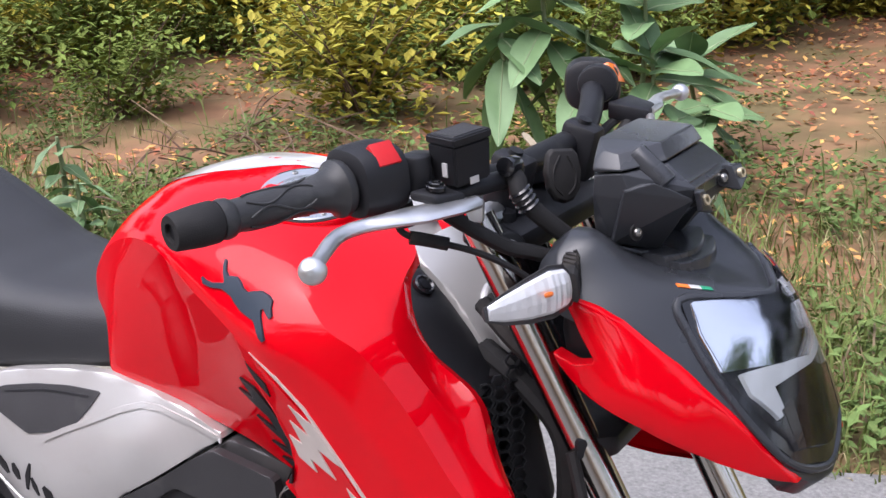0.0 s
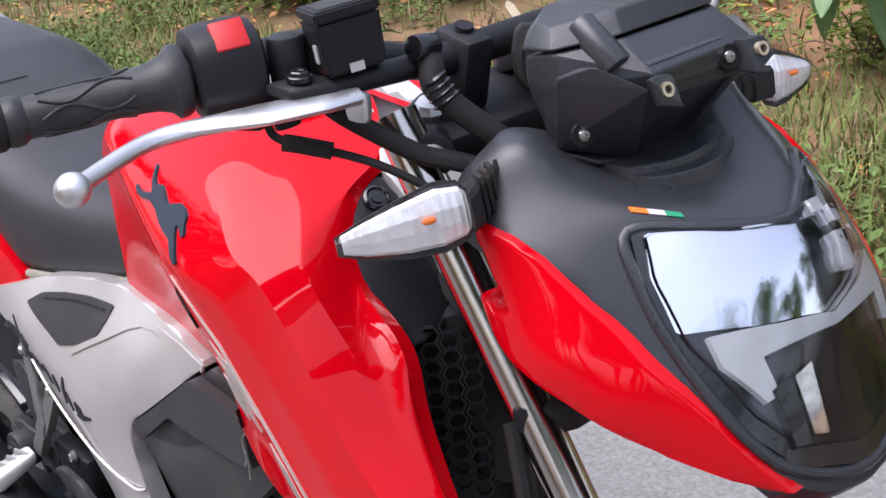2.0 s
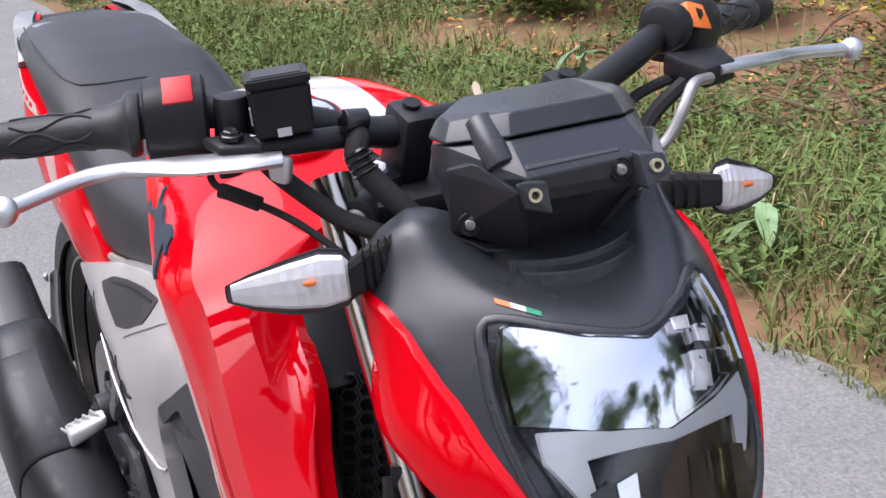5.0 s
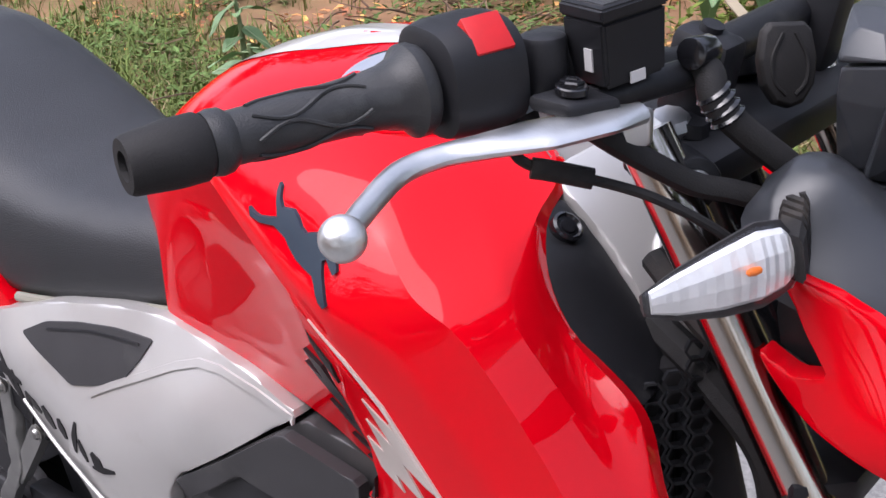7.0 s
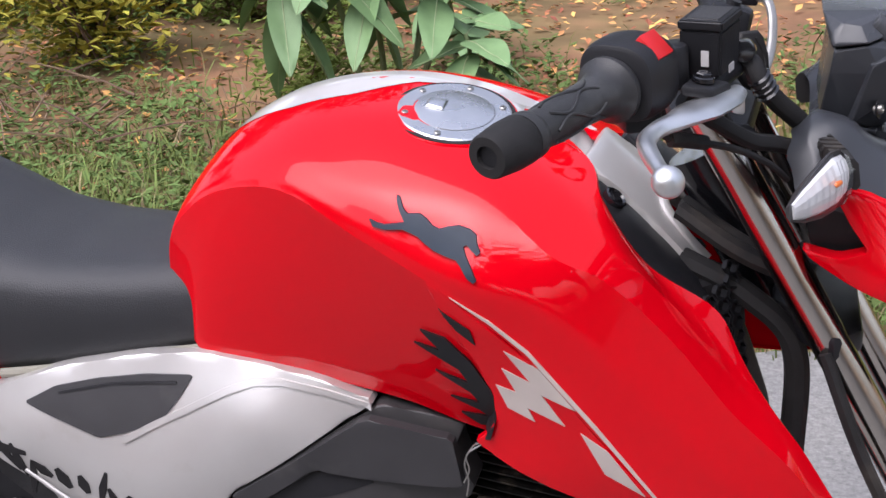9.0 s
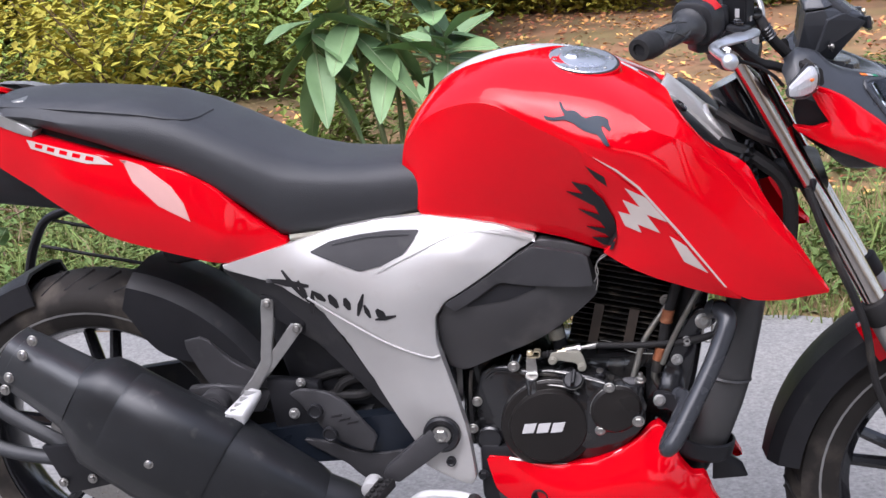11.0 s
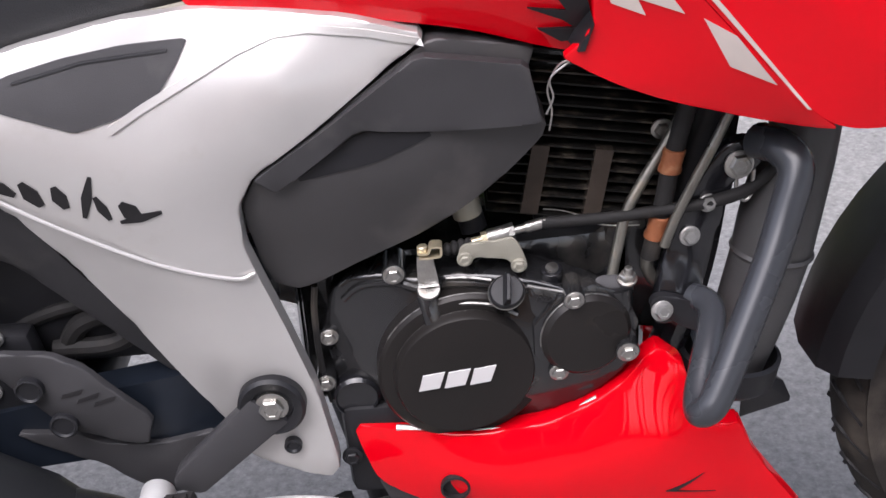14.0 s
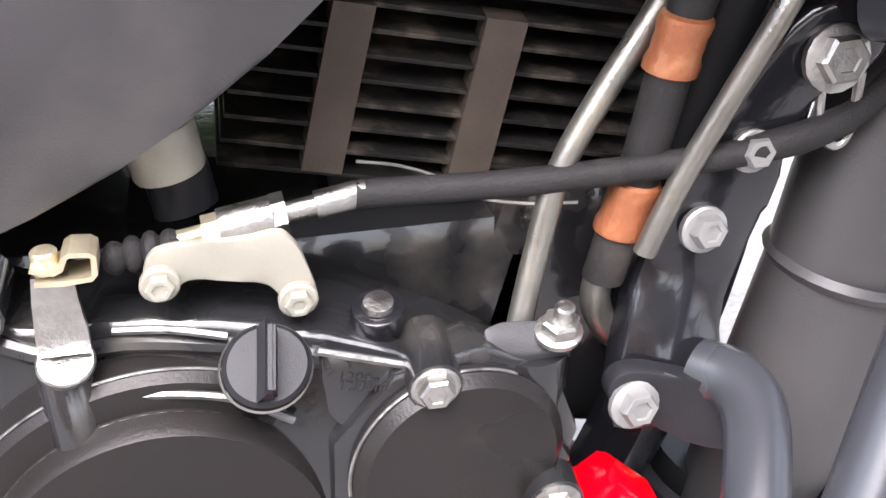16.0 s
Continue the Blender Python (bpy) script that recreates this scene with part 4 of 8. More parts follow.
# raised lip round the lamp, and the step in the cowl under the instruments
lip = [V(*uv(p), 0) for p in sym(bez)]
lz = f([(p.x, p.y) for p in lip])
ring = [COWLM @ V(p.x, p.y, z + 0.0005) for p, z in zip(lip, lz)]
part("cowl_lip", tube(bmesh.new(), [ring[-1]] + ring, 0.0036, 10, 5), COWL, cowl)
SET = Matrix()
for back, front, bow, zt, half in ((1.080, 1.110, 0.014, 0.9270, 0.050), (1.090, 1.123, 0.013, 0.9215, 0.046)):
    rows = []
    for k in range(17):
        t = -1 + k / 8
        w = 1 - t * t
        y, xf = 0.016 + half * t, front + bow * w
        rows.append([V(back, y, zt + 0.003), V(xf - 0.0012, y, zt + 0.0012 - 0.0025 * w), V(xf, y, zt - 0.0025 * w), V(xf + 0.0035, y, zt - 0.016), V(back, y, zt - 0.016)])
    part("cowl_step", loft(bmesh.new(), rows), COWL, cowl, "stepped ridge of the cowl", sharp=25)
SET = FRONT_AXES
bm = bmesh.new()
a, b = V(1.0805, -0.0745, 0.9185), V(1.1005, -0.056, 0.9135)
for k, mt in enumerate((ORANGE, WHITE, GREEN)):
    p, q = a.lerp(b, k / 3), a.lerp(b, (k + 1) / 3)
    w = V(0.0032, -0.001, -0.0016)
    part("tricolour_sticker", stick([uv(p), uv(q), uv(q + w), uv(p + w)], cs, 0.0008, COWLM, 0.02, 0.0004), mt, cowl)

# red wings beside the lamp
WING = [(1.014, -0.129, 0.915), (1.040, -0.127, 0.908), (1.060, -0.123, 0.898), (1.100, -0.113, 0.866), (1.134, -0.099, 0.831), (1.174, -0.066, 0.772), (1.160, -0.078, 0.776), (1.120, -0.108, 0.797), (1.075, -0.128, 0.820), (1.030, -0.128, 0.838), (1.000, -0.112, 0.851), (0.994, -0.108, 0.857), (1.020, -0.124, 0.858), (1.040, -0.130, 0.866), (1.028, -0.129, 0.885)]
wing = part("lamp_wing", skin(WING, [(1.08, -0.130, 0.850), (1.11, -0.118, 0.828)], 0.014, rnd=0.1, step=0.008), RED, bike, "glossy red wing beside the lamp")
mirrored(wing, Y0)
part("wing_backing", skin([(x, y + 0.014, z) for x, y, z in [(1.012, -0.128, 0.915), (1.06, -0.122, 0.898), (1.05, -0.125, 0.855), (1.0, -0.11, 0.853), (0.995, -0.108, 0.875)]], [], 0.02), BLACK, wing)

# instrument pod, seen from the front, in the bike's own axes
SET = Matrix()
PY = 0.018


def m2(pts):
    """Points given off the pod's middle, and their mirror."""
    return [V(x, PY + y, z) for x, y, z in pts] + [V(x, PY - y, z) for x, y, z in pts]


pod = part("instrument_pod", hull(m2([(1.052, 0.076, 0.985), (1.054, 0.0775, 1.003), (1.079, 0.0785, 1.0065), (1.108, 0.046, 1.0115), (1.136, 0.050, 0.992), (1.134, 0.048, 0.980), (1.090, 0.079, 0.985), (1.066, 0.068, 0.944), (1.086, 0.030, 0.928), (1.045, 0.055, 0.945)]), 0.0015), COWL, bike, "black instrument pod without its visor", 12)
part("pod_lid", hull(m2([(1.052, 0.077, 1.005), (1.054, 0.0785, 1.0085), (1.080, 0.0800, 1.0085), (1.109, 0.0465, 1.0135), (1.1005, 0.041, 1.0280), (1.074, 0.072, 1.0215), (1.060, 0.070, 1.0235), (1.052, 0.072, 1.017), (1.045, 0.045, 1.0290)]), 0.0015), PODM, pod, "black moulded lid, lightened for its sheen", 12)
for s in (-1, 1):
    part("pod_wing", hull([V(x, PY + s * y, z) for x, y, z in [(1.084, 0.083, 0.992), (1.108, 0.073, 1.000), (1.1395, 0.060, 0.985), (1.131, 0.048, 0.980), (1.0695, 0.0735, 0.9415), (1.096, 0.028, 0.9255), (1.075, 0.030, 0.930), (1.062, 0.060, 0.945), (1.078, 0.070, 0.995)]], 0.0012), COWL, pod, "dark faceted cheek", 10)
lips = [V(1.060, PY - 0.080, 0.9445), V(1.0635, PY - 0.076, 0.9415), V(1.0896, PY - 0.0565, 0.9305), V(1.098, PY - 0.016, 0.9235), V(1.098, PY + 0.016, 0.9235), V(1.0896, PY + 0.0565, 0.9305), V(1.0635, PY + 0.076, 0.9415), V(1.060, PY + 0.080, 0.9445)]
part("pod_lip", loft(bmesh.new(), [[p + V(0, 0, 0.0012), p + V(0.0008, 0, 0), p + V(0, 0, -0.0016), p + V(-0.022, 0, 0.004), p + V(-0.022, 0, 0.007)] for p in lips]), COWL, pod, "thin black lip under the pod", 15)
bm = bmesh.new()
cyl(bm, (1.0830, -0.0375, 1.0215), (1.1125, -0.0375, 0.9945), 0.0100, 0.0110, 20, bev=0.002)
part("pod_boss", bm, PODM, pod, "rounded boss over the lid's seam")
part("visor_ledge", hull([(1.106, -0.024, 1.0055), (1.108, 0.052, 1.0045), (1.131, -0.030, 0.997), (1.131, 0.044, 0.9965), (1.10, -0.024, 0.985), (1.10, 0.050, 0.985), (1.129, -0.026, 0.985), (1.129, 0.044, 0.985)], 0.0008), PODM, pod, "", 12)
part("visor_bar", hull([(1.131, -0.022, 0.9955), (1.130, 0.060, 0.9955), (1.136, -0.020, 0.974), (1.135, 0.056, 0.971), (1.11, -0.022, 0.990), (1.11, 0.058, 0.990), (1.11, -0.020, 0.965), (1.11, 0.052, 0.962)], 0.0012), BLACK, pod, "black visor mounting bar", 14)


def tab(front, depth, roots):
    part("visor_tab", hull([V(*p) for p in front] + [V(*p) + V(-depth, 0.002, -0.002) for p in front] + [V(*p) for p in roots], 0.0009), COWL, pod, "black visor tab with a brass insert", 14)


tab([(1.1445, -0.0465, 0.9935), (1.1410, -0.0215, 0.9895), (1.1500, -0.0230, 0.9705), (1.1465, -0.0415, 0.9760)], 0.005, [(1.132, -0.024, 0.990), (1.134, -0.022, 0.976)])
tab([(1.1405, 0.0530, 0.9935), (1.1440, 0.0700, 0.9930), (1.1500, 0.0725, 0.9805), (1.1505, 0.0540, 0.9720)], 0.004, [(1.128, 0.050, 0.9955), (1.128, 0.060, 0.985), (1.133, 0.048, 0.974)])
for p in ((1.1468, -0.0345, 0.984), (1.1475, 0.0620, 0.986)):
    part("threaded_insert", lathe(bmesh.new(), [(0.0047, -0.004), (0.0047, 0.0018), (0.0028, 0.0018), (0.0024, -0.003)], Matrix.Translation(p) @ frame_of((0.90, -0.15, 0.25)), 18), YZINC, pod, "brass threaded insert")
for p in ((1.0905, -0.0515, 0.9530), (1.1365, 0.0405, 0.9850), (1.0905, 0.0875, 0.9530)):
    part("screw_recess", lathe(bmesh.new(), [(0.0085, 0.0004), (0.0078, 0.0012), (0.0050, -0.0010), (0.0, -0.0010)], Matrix.Translation(p) @ frame_of((0.80, -0.35 if p[1] < 0.06 else 0.35, 0.1)), 20), DARK, pod)
    part("pod_screw", lathe(bmesh.new(), [(0.0042, -0.003), (0.0042, 0.002), (0.0034, 0.0036), (0.0016, 0.0042), (0.0012, 0.0030), (0.0, 0.0030)], Matrix.Translation(p) @ frame_of((0.80, -0.35 if p[1] < 0.06 else 0.35, 0.1)), 18), ZINC, pod, "plated domed screw")

# front indicators: a clear leaf-shaped lens on a square grooved stalk
def indicator(flip):
    y = lambda v: 0.030 - v if flip else v
    W = lambda p: V(p.x, y(p.y), p.z)
    a, b = (V(1.060, -0.152, 0.9235), V(1.066, -0.240, 0.9190)) if flip else (V(1.063, -0.127, 0.9235), V(1.0195, -0.208, 0.9175))
    u = (b - a).normalized()
    n = V(-u.y, u.x, 0.10).normalized()
    w = n.cross(u).normalized()
    if w.z < 0:
        w = -w
    bm, line = bmesh.new(), []
    p0, p1 = V(1.040, -0.072, 0.932), a + V(0.001, -0.004, 0)
    ribs = [0.0, 0.34, 0.36, 0.385, 0.40, 0.47, 0.485, 0.51, 0.525, 0.595, 0.61, 0.635, 0.65, 0.72, 0.735, 0.76, 0.775, 0.90, 1.0]
    for k, t in enumerate(ribs):
        groove = k > 1 and (k - 2) % 4 < 2 and k < 17
        hx, hz = ((0.0095, 0.0115) if groove else (0.0120, 0.0140)) if k < 17 else (0.0105, 0.0125)
        c = p0.lerp(p1, t)
        line.append([W(c + n * hx * cx + w * hz * cz) for cx, cz in ((-1, -0.7), (-0.7, -1), (0.7, -1), (1, -0.7), (1, 0.7), (0.7, 1), (-0.7, 1), (-1, 0.7))])
    stalk = part("indicator_stalk", loft(bm, line), RUBBER, bike, "black square grooved indicator stalk", 25)
    rows = [(0.000, 0.011, 0.011, 0.008), (0.007, 0.020, 0.018, 0.012), (0.022, 0.0225, 0.0215, 0.0150), (0.045, 0.0175, 0.0200, 0.0130), (0.070, 0.0110, 0.0145, 0.0095), (0.0885, 0.0045, 0.0070, 0.0040)]

    if flip:
        rows = [(r[0] * 0.70, *r[1:]) for r in rows]

    def ring(s, hu, hd, d, k=1.0, f=1.0):
        c = a + u * s
        return [W(c + w * (q * (hu if q > 0 else hd) * k) + n * (e * d * f)) for q, e in ((1, 0), (0.80, 0.62), (0.30, 1.0), (-0.25, 0.95), (-0.78, 0.60), (-1, 0))]
    lens_bm = loft(bmesh.new(), [ring(*r) for r in rows])
    hs = part("indicator_lens", lens_bm, LENS, stalk, "clear faceted indicator lens", 8)
    hs.visible_shadow = False
    back = [[W(a + u * s + w * (q * (hu if q > 0 else hd) * 1.045) - n * e * d) for q, e in ((1, -0.10), (1, 0.02), (0.6, 0.65), (-0.6, 0.65), (-1, 0.02), (-1, -0.10))] for s, hu, hd, d in rows]
    part("indicator_shell", loft(bmesh.new(), back), GREYPL, stalk, "dark grey back shell", 15)
    steps = []
    for r0, r1 in zip(rows[:-1], rows[1:]):
        for t in (0, 0.2, 0.4, 0.6, 0.8):
            steps.append([p + (q - p) * t for p, q in zip(r0, r1)])
    part("indicator_reflector", loft(bmesh.new(), [ring(*r, 0.90, (0.52, 0.47)[k % 2]) for k, r in enumerate(steps)]), REFLI, stalk, "fluted bright reflector", 10)
    part("amber_bulb", lathe(bmesh.new(), [(0.0, -0.005), (0.0018, -0.0035), (0.0023, 0.0), (0.0018, 0.0035), (0.0, 0.005)], Matrix.Translation(W(a + u * 0.030 + n * 0.0095 + w * 0.002)) @ frame_of(W(u) - W(V(0, 0, 0))), 14), ORANGE, stalk, "amber bulb behind the lens")


indicator(False)
indicator(True)
SET = FRONT_AXES

# handlebar
YB = 0.016
HB = [(0.925, -0.03, 0.978), (0.926, -0.070, 0.979), (0.920, -0.115, 0.993), (0.905, -0.165, 1.006), (0.886, -0.220, 1.003), (0.842, -0.340, 0.997)]


def far(p):
    """The far side, squared to the bike against the slant of the front end's axes."""
    return V(p[0] - 0.141 * max(0, p[1] - YB), p[1], p[2] - 0.059 * max(0, p[1] - YB))


def sidey(flip, p):
    return far((p[0], 2 * YB - p[1], p[2])) if flip else V(*p)


bar = part("handlebar", tube(bmesh.new(), [V(*p) for p in HB[::-1]] + [sidey(True, p) for p in HB], 0.0111, 14), BLACK, bike, "satin black tubular handlebar")


def grip(flip):
    a, b = sidey(flip, (0.8875, -0.216, 1.003)), sidey(flip, (0.853, -0.311, 0.9985))
    ax = (b - a).normalized()
    m = Matrix.Translation(a) @ frame_of(ax)
    L = (b - a).length
    g = part("grip", lathe(bmesh.new(), [(0.020, 0.0), (0.0215, 0.003), (0.0215, 0.007), (0.0170, 0.011), (0.0145, 0.018), (0.0135, 0.026), (0.0128, 0.040), (0.0122, 0.060), (0.0120, 0.085), (0.0120, L - 0.012), (0.0142, L - 0.009), (0.0147, L - 0.005), (0.0138, L - 0.001)], m, 32), GRIP, bar, "black rubber grip with wave grooves")
    bm = bmesh.new()
    for s in range(8):
        pts = []
        for k in range(15):
            t = k / 14
            ang = radians(5 + 45 * s + (18 if s % 2 else -18) * math.sin(2 * math.pi * t * 1.05))
            zz = 0.030 + (L - 0.05) * t
            rr = np.interp(zz, [0.022, 0.03, 0.06, 0.085, 0.2], [0.0139, 0.0133, 0.0122, 0.0120, 0.0120]) + 0.0003
            pts.append(m @ V(rr * math.cos(ang), rr * math.sin(ang), zz))
        tube(bm, pts, 0.0010, 6, 3)
    part("grip_rib", bm, GRIP, g)
    part("bar_end", lathe(bmesh.new(), [(0.0125, L - 0.002), (0.0150, L + 0.002), (0.0150, L + 0.014), (0.0132, L + 0.032), (0.0120, L + 0.034), (0.0068, L + 0.034), (0.0064, L + 0.022), (0.0, L + 0.022)], m, 32), RUBBER, bar, "black hollow bar-end weight")
    return m, L


grip(False)
grip(True)


def switchgear(flip):
    c = sidey(flip, (0.8945, -0.195, 1.0055))
    d = (sidey(flip, HB[3]) - sidey(flip, HB[4])).normalized()
    m = Matrix.Translation(c) @ frame_of(d)
    rings = []
    for z, r in ((-0.0195, 0.0215), (-0.018, 0.0245), (-0.010, 0.0262), (0.008, 0.0262), (0.018, 0.0245), (0.0205, 0.020)):
        rings.append([m @ V(r * 1.04 * math.copysign(abs(math.cos(radians(a))) ** 0.7, math.cos(radians(a))), r * 1.02 * math.copysign(abs(math.sin(radians(a))) ** 0.7, math.sin(radians(a))), z) for a in range(0, 360, 12)])
    sw = part("switch_housing", loft(bmesh.new(), rings), BLACK, bar, "black switch housing")
    return sw


switchgear(False)
ku, kn_ = V(-0.327, -0.945, -0.05).normalized(), V(0.62, -0.22, 0.75).normalized()
kw = kn_.cross(ku).normalized()
kc = V(0.8945, -0.193, 1.0055) + kn_ * 0.0255
part("kill_switch", hull([kc + ku * a * 0.0095 + kw * b * 0.0095 + kn_ * h for a in (-1, 1) for b, h in ((-1, -0.006), (1, -0.006), (-1, 0.0058), (-0.1, 0.0030), (1, 0.0044))], 0.0008), REDPL, bar, "red engine stop rocker switch")
switchgear(True)
part("signal_switch", hull([far(p) for p in [(0.908, 0.213, 1.028), (0.924, 0.210, 1.014), (0.928, 0.232, 1.010), (0.911, 0.235, 1.024), (0.915, 0.215, 1.032), (0.918, 0.229, 1.028), (0.905, 0.215, 1.012), (0.908, 0.230, 1.010)]], 0.001), ORANGE, bar, "amber signal switch")
bm = bmesh.new()
box(bm, (0.895, -0.180, 0.976), (0.026, 0.03, 0.02), (0, 0, 28), 0.004)
cyl(bm, (0.902, -0.165, 0.980), (0.905, -0.163, 0.962), 0.008, seg=12)
part("throttle_cable_boss", bm, BLACK, bar)

# brake master cylinder, reservoir and lever
SET = Matrix()
RM = Matrix.Translation((0.9605, -0.1295, 1.0265)) @ pose(0, 0, 0, 4, 1, -16.5)


def slab(x, y, z0, z1, bev, m, name, label="", taper=1.0):
    bm = bmesh.new()
    bmesh.ops.create_cube(bm, size=1)
    for v in bm.verts:
        k = taper if v.co.z < 0 else 1
        v.co = RM @ V(v.co.x * x * k, v.co.y * y * k, z1 if v.co.z > 0 else z0)
    bmesh.ops.bevel(bm, geom=bm.edges[:], offset=bev, segments=3, affect="EDGES")
    return part(name, bm, m, bar, label)


slab(0.0335, 0.0445, -0.021, 0.0155, 0.0022, BLACK, "brake_reservoir", "black square brake-fluid reservoir", 0.94)
slab(0.0350, 0.0460, 0.0150, 0.0225, 0.0014, BLACK, "reservoir_lid", "black flanged lid")
slab(0.026, 0.036, 0.0215, 0.0233, 0.0008, GREYPL, "lid_panel", "raised panel on the lid")
for c, sz in (((0.0172, -0.001, -0.0175), (0.001, 0.010, 0.006)), ((0.004, -0.0222, -0.006), (0.006, 0.001, 0.012))):
    bm = bmesh.new()
    box(bm, c, sz)
    bmesh.ops.transform(bm, matrix=RM, verts=bm.verts)
    part("white_label", bm, WHITE, bar, "small white printed label")
SET = FRONT_AXES
bm = bmesh.new()
cyl(bm, (0.934, -0.166, 0.988), (0.950, -0.098, 0.988), 0.0075, seg=16, bev=0.002)
box(bm, (0.915, -0.148, 1.004), (0.030, 0.022, 0.026), (0, 0, 28), 0.005)
cyl(bm, (0.917, -0.166, 1.02), (0.917, -0.166, 0.99), 0.011, seg=16, bev=0.003)
part("master_cylinder", bm, BLACK, bar)
part("lever_bracket", hull([(0.925, -0.190, 0.999), (0.945, -0.186, 0.996), (0.955, -0.160, 0.994), (0.930, -0.160, 0.998), (0.925, -0.190, 0.991), (0.945, -0.186, 0.988), (0.955, -0.160, 0.986), (0.93, -0.16, 0.990)], 0.003), BLACK, bar)
bm = bmesh.new()
bolt(bm, (0.9385, -0.175, 1.0), (0.1, 0, 1), 0.0055, 0.004)
part("pivot_bolt", bm, GLOSSB, bar)


def lever(flip, pts, ws):
    line = curve([sidey(flip, p) for p in pts], 8)
    rings = []
    for k, q in enumerate(line):
        t = k / (len(line) - 1)
        w = np.interp(t, np.linspace(0, 1, len(ws)), ws)
        d = (line[min(k + 1, len(line) - 1)] - line[max(k - 1, 0)]).normalized()
        s = d.cross(V(0, 0, 1)).normalized()
        u = s.cross(d).normalized()
        rings.append([q + s * w * math.cos(a) + u * 0.0052 * math.sin(a) * (1.0 if abs(math.sin(a)) > 0.9 else 0.95) for a in [2 * math.pi * j / 14 for j in range(14)]])
    bm = loft(bmesh.new(), rings)
    bmesh.ops.create_uvsphere(bm, u_segments=20, v_segments=14, radius=0.0095, matrix=Matrix.Translation(line[-1]))
    return part("lever", bm, ALU, bar, "bare aluminium hand lever with a ball end")


lever(False, [(0.957, -0.150, 0.984), (0.950, -0.172, 0.985), (0.938, -0.200, 0.985), (0.928, -0.222, 0.985), (0.918, -0.240, 0.984), (0.915, -0.262, 0.983), (0.924, -0.290, 0.981), (0.936, -0.318, 0.979)], (0.007, 0.014, 0.016, 0.010, 0.0065, 0.006, 0.0055, 0.005))
part("lever_stop", hull([(0.952, -0.158, 0.989), (0.962, -0.150, 0.987), (0.960, -0.142, 0.985), (0.951, -0.150, 0.987), (0.953, -0.158, 0.970), (0.962, -0.150, 0.968), (0.960, -0.144, 0.968)], 0.002), ALU, bar)
lever(True, [(0.957, -0.175, 0.988), (0.952, -0.215, 0.987), (0.944, -0.250, 0.984), (0.938, -0.280, 0.982), (0.938, -0.315, 0.980), (0.943, -0.348, 0.979)], (0.008, 0.010, 0.007, 0.006, 0.0055, 0.005))
part("clutch_perch", hull([sidey(True, p) for p in [(0.925, -0.150, 0.998), (0.965, -0.160, 0.992), (0.960, -0.195, 0.994), (0.930, -0.205, 0.998), (0.925, -0.150, 0.980), (0.965, -0.160, 0.976), (0.960, -0.195, 0.978), (0.930, -0.205, 0.982)]], 0.003), BLACK, bar, "black clutch lever perch")
bm = bmesh.new()
cyl(bm, sidey(True, (0.912, -0.158, 1.012)), sidey(True, (0.908, -0.176, 1.012)), 0.019, seg=18, bev=0.003)
part("perch_clamp", bm, BLACK, bar)
bm = bmesh.new()
tube(bm, [far(p) for p in [(0.965, 0.195, 0.985), (0.972, 0.172, 0.985), (0.975, 0.160, 0.970), (0.972, 0.145, 0.945), (0.96, 0.11, 0.92)]], 0.0042, 10)
part("clutch_cable", bm, GREYALU, bar)
bm = bmesh.new()
tube(bm, [far(p) for p in [(0.945, 0.20, 0.985), (0.94, 0.16, 0.955), (0.955, 0.12, 0.92), (0.96, 0.09, 0.90)]], 0.006, 8)
tube(bm, [far(p) for p in [(0.935, 0.21, 0.985), (0.925, 0.15, 0.965), (0.94, 0.10, 0.93)]], 0.0045, 8)
part("left_cable", bm, RUBBER, bar)

# bar clamps, top yoke, ignition key, mounts
bm = bmesh.new()
for y in (-0.045, 0.077):
    bm = bmesh.new()
    box(bm, (0.925, y, 0.968), (0.034, 0.024, 0.052), (0, 14, 0), 0.006)
    cyl(bm, (0.930, y, 0.992), (0.932, y, 0.997), 0.006, seg=12)
    part("bar_clamp", bm, BLACK, bike, "black handlebar clamp")
bm = hull([(0.89, -0.05, 0.950), (0.89, 0.08, 0.950), (0.955, -0.085, 0.938), (0.955, 0.105, 0.938), (0.91, -0.095, 0.945), (0.91, 0.12, 0.945), (0.89, -0.05, 0.930), (0.89, 0.08, 0.930), (0.955, -0.085, 0.918), (0.955, 0.105, 0.918), (0.91, -0.095, 0.925), (0.91, 0.12, 0.925)], 0.004)
part("top_yoke", bm, BLACK, bike, "black top yoke")
bm = bmesh.new()
cyl(bm, (0.905, 0.026, 0.945), (0.897, 0.030, 0.972), 0.018, 0.015, 20, bev=0.003)
part("ignition_lock", bm, BLACK, bike)
SET = Matrix()
KM = Matrix.Translation((0.988, 0.017, 0.9775)) @ frame_of((0.72, -0.62, 0.30))
ka = (KM.inverted().to_3x3() @ V(0.66, -0.62, -0.25)).to_2d().normalized()
kb = Vector((-ka.y, ka.x))
ko = [(-0.026, -0.011), (-0.021, -0.0155), (-0.004, -0.0185), (0.012, -0.0165), (0.023, -0.009), (0.026, 0.0), (0.023, 0.009), (0.012, 0.0165), (-0.004, 0.0185), (-0.021, 0.0155), (-0.026, 0.011)]
head = part("key_head", hull([KM @ V(*(ka * p * k + kb * q * k), z) for p, q in ko for k, z in ((0.90, -0.006), (1, -0.003), (1, 0.003), (0.90, 0.006))], 0.0008), RUBBER, bike, "black rubber key head", 25)
bm = bmesh.new()
for k in (-1, 1):
    tube(bm, [KM @ V(*(ka * p + kb * q * k), 0.0062) for p, q in ((-0.019, 0.004), (-0.004, 0.011), (0.010, 0.010), (0.018, 0.003))], 0.0012, 6, 4)
part("key_ridge", bm, RUBBER, head, "moulded ridges on the key head")
